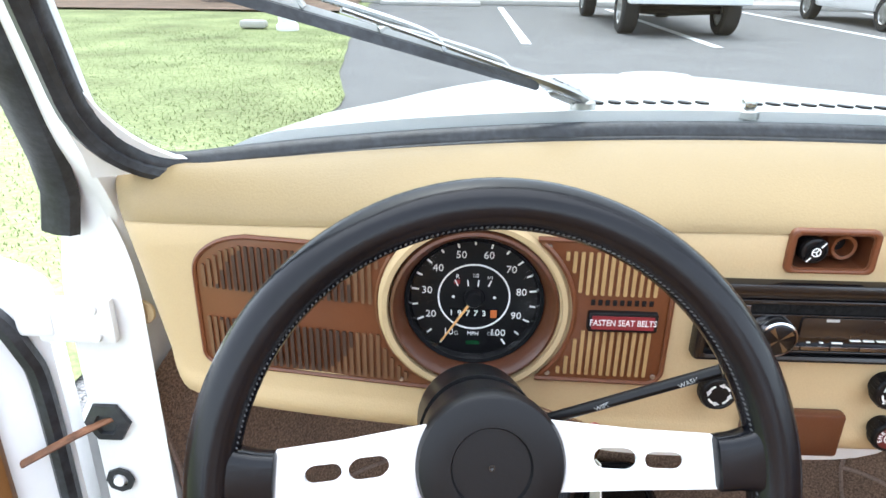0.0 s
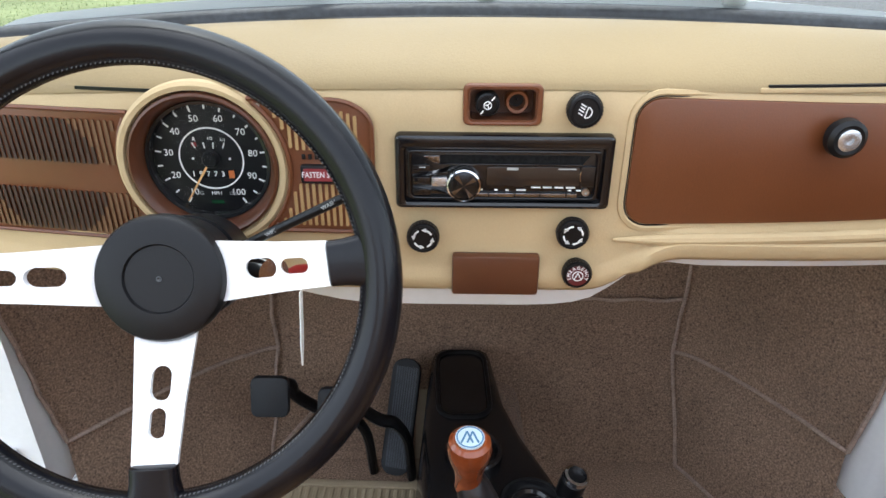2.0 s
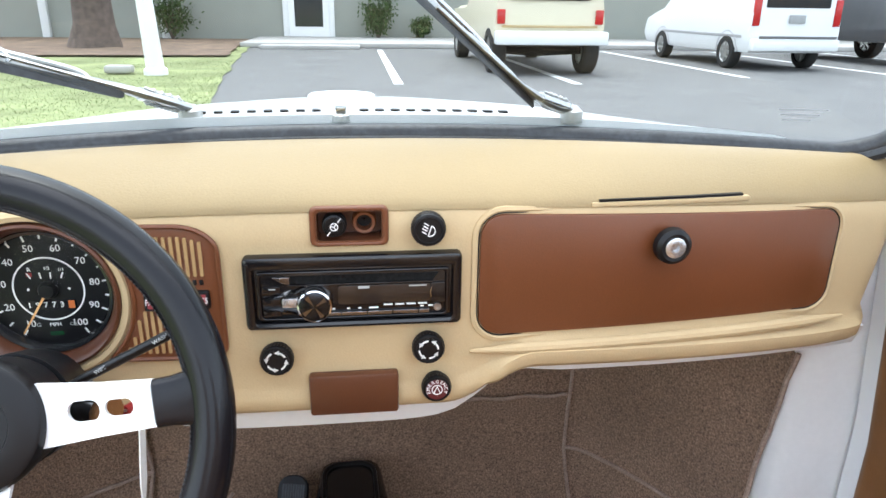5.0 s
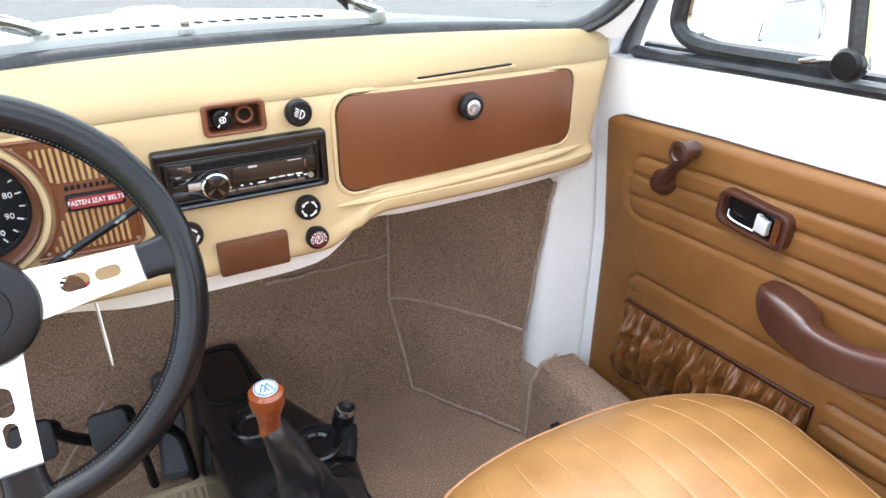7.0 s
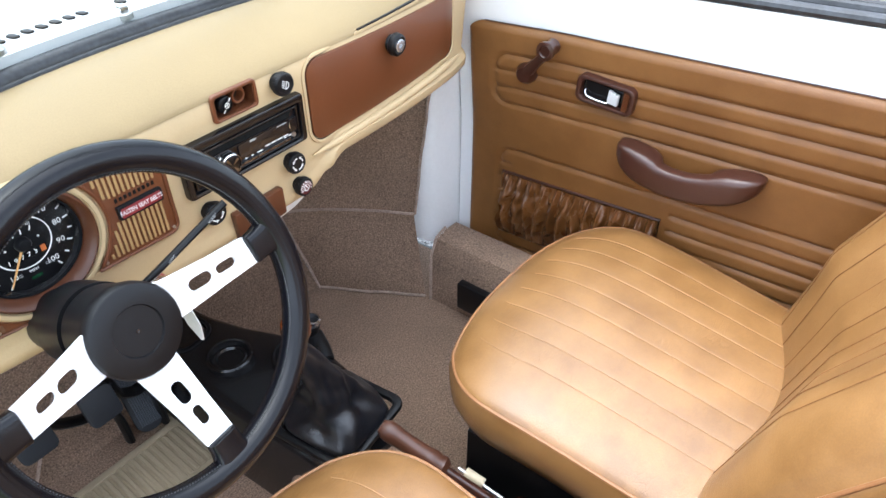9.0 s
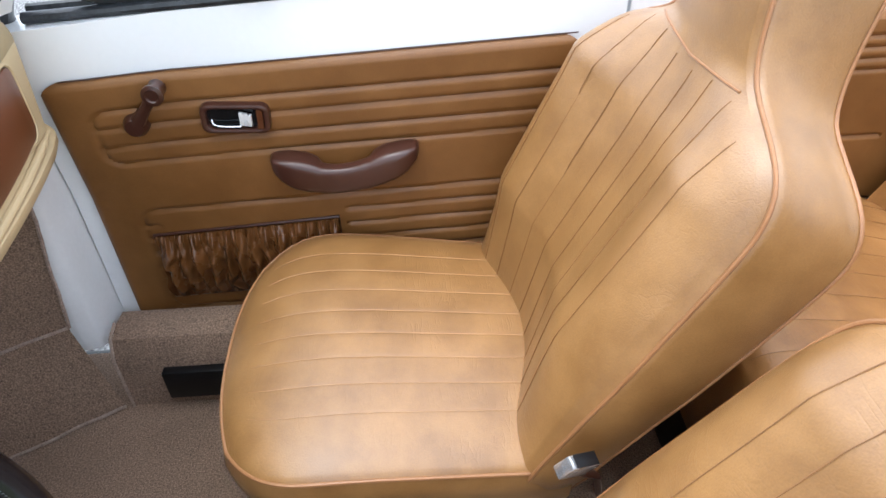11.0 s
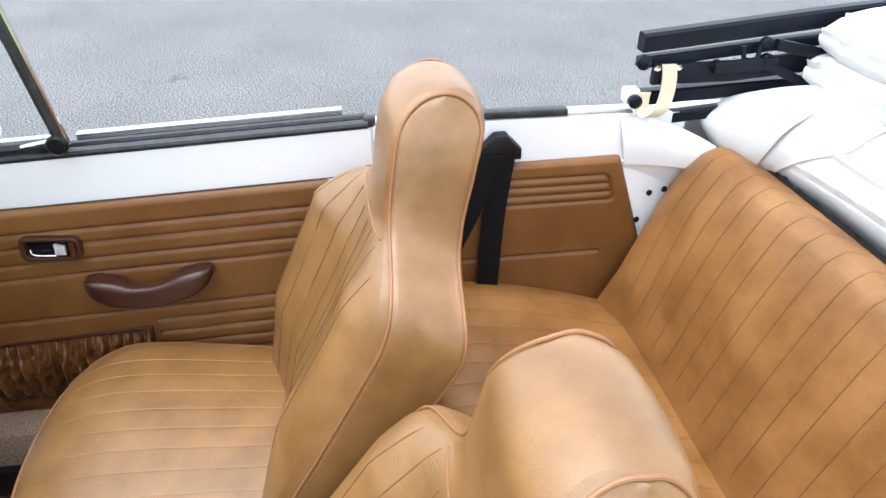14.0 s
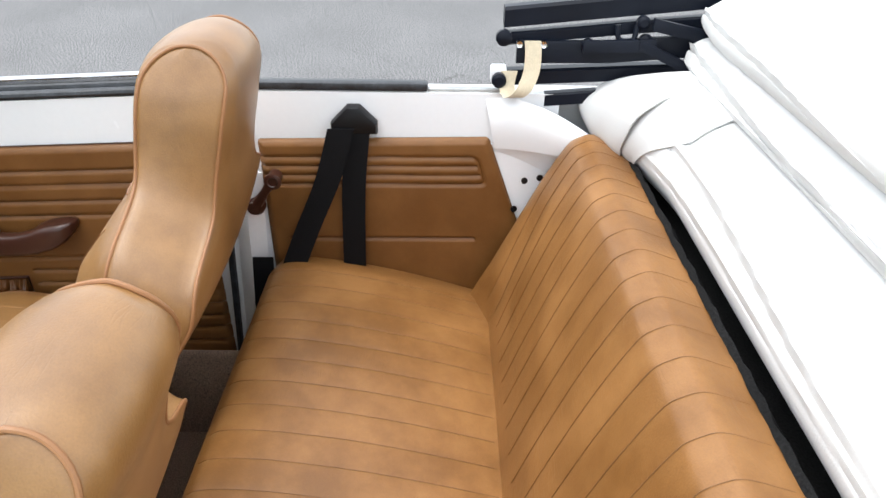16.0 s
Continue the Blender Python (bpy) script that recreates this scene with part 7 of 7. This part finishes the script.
# ---- driver's door, standing open ----
ddoor = thing("door_driver", "open white driver's door with black seal and tan trim", "car door", kind="structure")
DM = Matrix.Translation((-0.405, 0.605, 0)) @ pose(0, 0, 0, 0, 0, -64)      # local -y runs along the door, local +x faces the seat
part("door_skin", moved(loft([[(-0.09, y, 0.27), (-0.004, y, 0.27), (0.0, y, 0.28), (0.0, y, z - 0.016), (-0.006, y, z - 0.004), (-0.02, y, z), (-0.06, y, z + 0.012), (-0.09, y, z)] for y, z in ((0.0, 0.77), (-0.004, 0.785), (-0.02, 0.802), (-0.05, 0.822), (-0.10, 0.848), (-0.18, 0.872), (-0.35, 0.888), (-0.95, 0.93))]), DM), WHITE, ddoor, "white painted door shell")
seal = smooth_path([(0.004, -0.016, 0.29), (0.004, -0.016, 0.50), (0.004, -0.016, 0.69), (0.004, -0.024, 0.745), (0.004, -0.050, 0.800), (0.004, -0.11, 0.842), (0.004, -0.30, 0.870)], 6)
part("door_seal", moved(tube(seal, 0.011, 8), DM), RUBBER, ddoor, "black rubber door seal")
part("door_trim", moved(prism(rrect(-0.88, -0.066, 0.29, 0.765, 0.03), 0, 0.012, 0.006), DM @ pose(0, 0, 0, 90, 0, 90)), TAN_DOOR, ddoor, "tan vinyl trim")
for z in (0.79, 0.40):
    hinge = part("hinge", merge(box(-0.405, -0.325, 0.588, 0.599, z - 0.032, z + 0.018, 0.004), box(-0.425, -0.385, 0.585, 0.607, z - 0.025, z + 0.012, 0.006)), WHITE_SATIN, ddoor, "white painted hinge")
    for dz in (-0.022, 0.008):
        part("hinge_screw", lathe([(0, 0), (0.007, 0), (0.006, 0.003), (0, 0.0035)], 16, pose(-0.345, 0.588, z + dz, 90, 0, 0)), WHITE_SATIN, hinge)
part("grommet", lathe([(0, 0), (0.026, 0), (0.025, 0.004), (0.014, 0.007), (0.012, 0.003), (0, 0.003)], 6, pose(-0.358, 0.599, 0.655, 90, 0, 0)), RUBBER, ddoor, "black rubber check-strap grommet")
RUST = material("rusty_steel", (0.16, 0.07, 0.035), 0.7, coarse=0.5, scale=60, bump=0.4)
part("check_strap", tube([(-0.352, 0.60, 0.660), (-0.39, 0.585, 0.645), (-0.44, 0.565, 0.622)], 0.006, 8, flat=0.6), RUST, ddoor, "rusty door check strap")
part("switch_gasket", lathe([(0.009, 0), (0.016, 0), (0.016, 0.003), (0.009, 0.003)], 8, pose(-0.357, 0.598, 0.577, 90, 0, 0)), RUBBER, ddoor)
part("door_switch", lathe([(0, 0), (0.007, 0), (0.006, 0.006), (0, 0.007)], 16, pose(-0.357, 0.598, 0.577, 90, 0, 0)), WHITE_SATIN, ddoor)
part("jamb_plug", lathe([(0, 0), (0.014, 0), (0.013, 0.003), (0.006, 0.002), (0, 0.002)], 20, pose(-0.305, 0.610, 0.785, 90, 0, 0)), CREAM, ddoor)

# ---- outside ----
ground = part("ground", sheet(lambda u, v: (lerp(-400, 400, u), lerp(-400, 400, v), 0), 40, 40), ASPHALT)
tagged(ground, "worn grey asphalt car park", "asphalt", kind="structure")
edge = [(5.7, -1.0), (7.6, -1.34), (10.2, -1.68), (14.0, -2.1), (19.4, -2.6), (24, -2.7)]


def lawn_edge(y):
    return curve([(-60, -1.0)] + edge, y) + 0.12 * noise.noise(Vector((y * 0.9, 0, 0)))


lawn = part("lawn", sheet(lambda u, v: (lerp(-60, lawn_edge(lerp(-30, 24, v)), u ** 0.4), lerp(-30, 24, v), 0.014 + 0.010 * noise.noise(Vector((u * 20, v * 30, 0)))), 40, 120), GRASS)
tagged(lawn, "patchy green lawn beside the car park", "lawn", kind="structure")
rng = random.Random(4)
bm = bmesh.new()
for _ in range(34000):
    y = 2.2 + 13 * rng.random() ** 1.4
    x = lawn_edge(y) - 0.02 - 7 * rng.random() ** 1.3
    if y > 12 and rng.random() < 0.6:
        continue
    h, a = rng.uniform(0.008, 0.024), rng.uniform(0, 6.28)
    dx, dy = 0.006 * math.cos(a), 0.006 * math.sin(a)
    lx, ly = rng.uniform(-0.02, 0.02), rng.uniform(-0.02, 0.02)
    vs = [bm.verts.new(p) for p in ((x - dx, y - dy, 0.006), (x + dx, y + dy, 0.006), (x + lx, y + ly, 0.016 + h))]
    bm.faces.new(vs)
blades = part("grass", bm, BLADE, None, smooth=False)
tagged(blades, "short green and straw-coloured grass blades", "grass", kind="stuff")
mulch = part("mulch_bed", sheet(lambda u, v: (lerp(-40, lawn_edge(lerp(15.5, 24, v)) - 0.3, u), lerp(15.5 + 2 * abs(u - 0.8), 24, v), 0.06 + 0.04 * noise.noise(Vector((u * 60, v * 14, 5)))), 60, 30), MULCH)
tagged(mulch, "brown pine-needle mulch bed along the building", "mulch", kind="structure")
walk_strip = part("pavement", merge(box(-2.9, 30, 20.0, 24.3, 0.0, 0.14, 0.03), box(-2.3, 0.4, 19.3, 20.0, 0.0, 0.10, 0.02)), CONCRETE)
tagged(walk_strip, "pale concrete walkway and kerb", "pavement", kind="structure")


def stripe(x, y0, y1):
    ob = part("parking_line", sheet(lambda u, v: (x + lerp(-0.075, 0.075, u) + 0.012 * noise.noise(Vector((v * 40, u * 3, x))), lerp(y0, y1, v), 0.004), 2, 40, 0.003), PAINT)
    tagged(ob, "worn white painted parking line", "parking line", "parking lines")


for x, y0, y1 in ((0.93, 10.5, 19.2), (3.75, 10.5, 19.2), (7.2, 11.6, 19.2), (10.5, 12.2, 19.2), (13.8, 12.4, 19.2)):
    stripe(x, y0, y1)

# building
hall = thing("building", "low grey-green stucco office building with white door", "building")
part("wall", merge(box(-40, -2.1, 24.4, 24.9, 0.0, 4.2), box(-0.4, 40, 24.4, 24.9, 0, 4.2), box(-2.1, -0.4, 24.4, 24.9, 2.6, 4.2)), STUCCO, hall, "grey-green stucco wall")
part("roof", box(-41, 41, 23.6, 34, 4.2, 4.6, 0.05), CONCRETE, hall)
bdoor = part("door", merge(box(-2.1, -1.92, 24.3, 24.5, 0.05, 2.6, 0.02), box(-0.58, -0.4, 24.3, 24.5, 0.05, 2.6, 0.02), box(-1.92, -0.58, 24.3, 24.5, 2.4, 2.6), box(-1.92, -0.58, 24.34, 24.42, 0.05, 0.45), box(-1.92, -1.72, 24.34, 24.42, 0.45, 2.4), box(-0.78, -0.58, 24.34, 24.42, 0.45, 2.4)), WHITE_SATIN, hall, "white framed glass door")
part("pane", box(-1.72, -0.78, 24.37, 24.40, 0.45, 2.4), CAR_GLASS, bdoor, "dark glass pane")
for x in (-9.6, -5.9):
    part("downpipe", box(x - 0.12, x + 0.12, 24.2, 24.4, 0, 4.2, 0.02), WHITE_SATIN, hall, "white trim board")
post = part("white_post", lathe([(0, 0), (0.19, 0), (0.185, 0.10), (0.142, 0.14), (0.135, 0.6), (0.115, 2.0), (0.105, 5.0), (0, 5.0)], 20, pose(-2.95, 11.8, 0, 0, -2.5, 0)), WHITE_SATIN)
tagged(post, "white painted round post standing in the lawn", "post")
rock = part("stone_block", moved(box(-0.22, 0.22, -0.12, 0.12, 0, 0.13, 0.05), pose(-3.55, 11.9, 0.03)), CONCRETE)
tagged(rock, "small pale stone block beside the post", "stone")


def tree(x, y, r, h, seed):
    rg = random.Random(seed)
    t = thing("tree", "tall tree with grey-brown bark and green crown", "tree")
    trunk = [Vector((x + 0.1 * math.sin(k * 0.7), y + 0.1 * math.cos(k), h * k / 10)) for k in range(11)]
    bms = [tube(trunk, [r * (1.35 if k == 0 else 1.05 - 0.07 * k) for k in range(11)], 14)]
    crown = bmesh.new()
    for b in range(9):
        a, z = rg.uniform(0, 6.28), rg.uniform(0.55, 0.95) * h
        e = Vector((x + 2.6 * math.cos(a), y + 2.6 * math.sin(a), z + 1.6))
        bms.append(tube([Vector((x, y, z)), Vector((x, y, z)).lerp(e, 0.5) + Vector((0, 0, 0.3)), e], [r * 0.4, r * 0.25, r * 0.08], 6))
        for _ in range(220):
            p = e + Vector((rg.gauss(0, 0.9), rg.gauss(0, 0.9), rg.gauss(0, 0.6)))
            q = Euler((rg.uniform(0, 6), rg.uniform(0, 6), rg.uniform(0, 6))).to_matrix()
            crown.faces.new([crown.verts.new(p + q @ Vector(v)) for v in ((-0.09, 0, 0), (0, -0.05, 0), (0.12, 0, 0.02), (0, 0.05, 0))])
    part("trunk", merge(*bms), BARK, t)
    part("crown", crown, LEAF, t, smooth=False)


tree(-6.3, 18.8, 0.50, 6.0, 3)


def shrub(x, y, s, seed):
    rg = random.Random(seed)
    t = thing("shrub", "small green shrub against the building", "shrub", "shrubs")
    stems, crown = [], bmesh.new()
    for b in range(7):
        e = Vector((x + rg.uniform(-0.4, 0.4) * s, y + rg.uniform(-0.2, 0.2) * s, s * rg.uniform(0.6, 1.3)))
        stems.append(tube([Vector((x, y, 0.05)), Vector((x, y, 0)).lerp(e, 0.6), e], [0.03, 0.02, 0.008], 5))
        for _ in range(160):
            p = Vector((x, y, 0.15)).lerp(e, rg.uniform(0.3, 1.05)) + Vector((rg.gauss(0, 0.14), rg.gauss(0, 0.14), rg.gauss(0, 0.12))) * s
            q = Euler((rg.uniform(0, 6), rg.uniform(0, 6), rg.uniform(0, 6))).to_matrix()
            crown.faces.new([crown.verts.new(p + q @ Vector(v)) for v in ((-0.06, 0, 0), (0, -0.03, 0), (0.08, 0, 0.01), (0, 0.03, 0))])
    part("stems", merge(*stems), BARK, t)
    part("foliage", crown, LEAF, t, smooth=False)


shrub(1.05, 23.9, 1.1, 1)
shrub(2.5, 23.9, 0.6, 5)
shrub(-5.6, 23.8, 1.3, 2)


def wheel_part(parent, x, y, z, r, w, rimmat=STEEL, side=-1):
    t = part("wheel", lathe([(r * 0.62, -w / 2), (r * 0.92, -w / 2), (r, -w / 2 + 0.03), (r, w / 2 - 0.03), (r * 0.92, w / 2), (r * 0.62, w / 2)], 36, pose(x, y, z, 0, 90, 0)), TYRE, parent, "black tyre on steel rim")
    part("rim", lathe([(0, -w * 0.30), (r * 0.2, -w * 0.36), (r * 0.3, -w * 0.25), (r * 0.55, -w * 0.3), (r * 0.64, -w * 0.46), (r * 0.64, w * 0.46), (r * 0.3, w * 0.3), (0, w * 0.3)], 30, pose(x, y, z, 0, 90, 0)), rimmat, t)
    for k in range(8):
        part("spoke", moved(box(r * 0.2, r * 0.58, -0.035, 0.035, -w * 0.42, -w * 0.30, 0.008), pose(x, y, z, 0, 90, 0) @ pose(0, 0, 0, 0, 0, 45 * k)), rimmat, t)


def hull(x0, x1, sections):
    """A car body as a skin over cross-sections: (y, floor, waist, roof, roof inset)."""
    rings = []
    for y, zf, zw, zr, inset in sections:
        cx_, hw = (x0 + x1) / 2, (x1 - x0) / 2
        prof = [(-hw + 0.05, zf), (-hw, zf + 0.12), (-hw - 0.01, lerp(zf, zw, 0.5)), (-hw + 0.02, zw), (-hw + inset, zr - 0.08), (-hw + inset + 0.10, zr)]
        rings.append([(cx_ + px, y, pz) for px, pz in prof] + [(cx_ - px, y, pz) for px, pz in reversed(prof)])
    return loft(rings)


# cream truck
truck = thing("pickup_truck", "cream older off-road truck with white rear bumper", "truck")
tb = part("body", hull(2.68, 4.62, [(12.0, 0.62, 1.15, 1.85, 0.14), (12.05, 0.55, 1.15, 1.90, 0.14), (14.6, 0.55, 1.15, 1.92, 0.14), (15.2, 0.55, 1.15, 1.55, 0.10), (15.6, 0.55, 1.12, 1.2, 0.06), (17.2, 0.58, 1.1, 1.16, 0.06), (17.3, 0.62, 1.0, 1.1, 0.08)]), BEIGE_CAR, truck, "cream painted body")
part("tailgate_trim", box(2.80, 4.50, 11.965, 12.005, 0.80, 0.84, 0.01), material("brass_trim", (0.45, 0.33, 0.16), 0.4), tb)
part("rear_window", box(2.95, 4.35, 11.97, 12.0, 1.25, 1.72, 0.03), CAR_GLASS, tb)
part("rear_bumper", box(2.66, 4.64, 11.72, 11.98, 0.52, 0.75, 0.04), WHITE, truck, "white painted rear bumper")
for x in (2.78, 4.52):
    part("tail_lamp", box(x - 0.07, x + 0.07, 11.95, 12.0, 0.86, 1.10, 0.015), LAMP_RED, tb, "red tail lamp")
part("axle", tube([(2.8, 12.55, 0.40), (3.55, 12.5, 0.42), (4.5, 12.55, 0.40)], [0.06, 0.13, 0.06], 10), BLACK, truck)
part("chassis", box(2.95, 4.35, 12.1, 16.8, 0.48, 0.60, 0.02), BLACK, truck)
for x in (2.80, 4.50):
    for y in (12.55, 16.6):
        wheel_part(truck, x, y, 0.40, 0.40, 0.28)

# white van
van = thing("delivery_van", "white compact delivery van with grey trim", "van")
vb = part("body", hull(7.90, 9.76, [(12.92, 0.42, 1.10, 1.75, 0.14), (12.98, 0.35, 1.12, 1.98, 0.16), (15.8, 0.32, 1.10, 2.02, 0.16), (16.8, 0.32, 1.10, 1.60, 0.18), (17.2, 0.34, 1.05, 1.22, 0.10), (17.9, 0.36, 0.95, 1.05, 0.08), (18.0, 0.42, 0.8, 0.9, 0.12)]), WHITE, van, "white painted body")
part("rear_bumper", box(7.92, 9.74, 12.78, 13.0, 0.38, 0.62, 0.05), WHITE, van)
part("bumper_strip", box(8.02, 9.64, 12.765, 12.79, 0.62, 0.67, 0.01), material("grey_trim", (0.12, 0.12, 0.125), 0.6), van)
part("rear_window", box(8.15, 9.5, 12.90, 12.96, 1.18, 1.7, 0.04), CAR_GLASS, vb)
for x in (7.99, 9.67):
    part("tail_lamp", box(x - 0.07, x + 0.07, 12.89, 12.97, 0.85, 1.35, 0.02), LAMP_RED, vb, "red tail lamp")
for k in range(1):
    part("plate", box(8.66, 9.0, 12.885, 12.90, 0.90, 1.06, 0.01), DIM, vb, "blank number plate")
part("side_strip", box(7.885, 7.91, 13.2, 16.9, 0.62, 0.68, 0.01), material("grey_side_strip", (0.35, 0.35, 0.36), 0.6), vb)
for x in (7.98, 9.68):
    for y in (13.75, 16.9):
        wheel_part(van, x, y, 0.33, 0.33, 0.22)
    for y in (13.75, 16.9):
        part("wheel_arch", tube([(x + (-0.06 if x < 9 else 0.06), y + 0.40 * math.cos(radians(a)), 0.35 + 0.40 * math.sin(radians(a))) for a in range(0, 181, 15)], 0.035, 8), material("arch_grey", (0.45, 0.45, 0.46), 0.6), van)

# dark pickup
pick = thing("dark_pickup", "dark grey pickup truck with alloy wheels", "truck")
pb = part("body", hull(11.75, 13.75, [(12.2, 0.60, 1.05, 1.25, 0.06), (12.3, 0.55, 1.08, 1.30, 0.06), (14.3, 0.52, 1.08, 1.32, 0.06), (14.5, 0.50, 1.10, 1.95, 0.22), (16.2, 0.50, 1.10, 1.98, 0.22), (16.9, 0.50, 1.10, 1.35, 0.12), (18.2, 0.55, 1.0, 1.15, 0.10)]), GREY_CAR, pick, "dark grey painted body")
part("tail_lamp", box(11.76, 11.90, 12.15, 12.25, 0.85, 1.22, 0.02), LAMP_RED, pb, "red tail lamp")
part("rear_bumper", box(11.75, 13.75, 12.0, 12.2, 0.5, 0.7, 0.04), CHROME, pick)
for x in (11.85, 13.65):
    for y in (13.2, 17.0):
        wheel_part(pick, x, y, 0.43, 0.43, 0.28, CHROME)
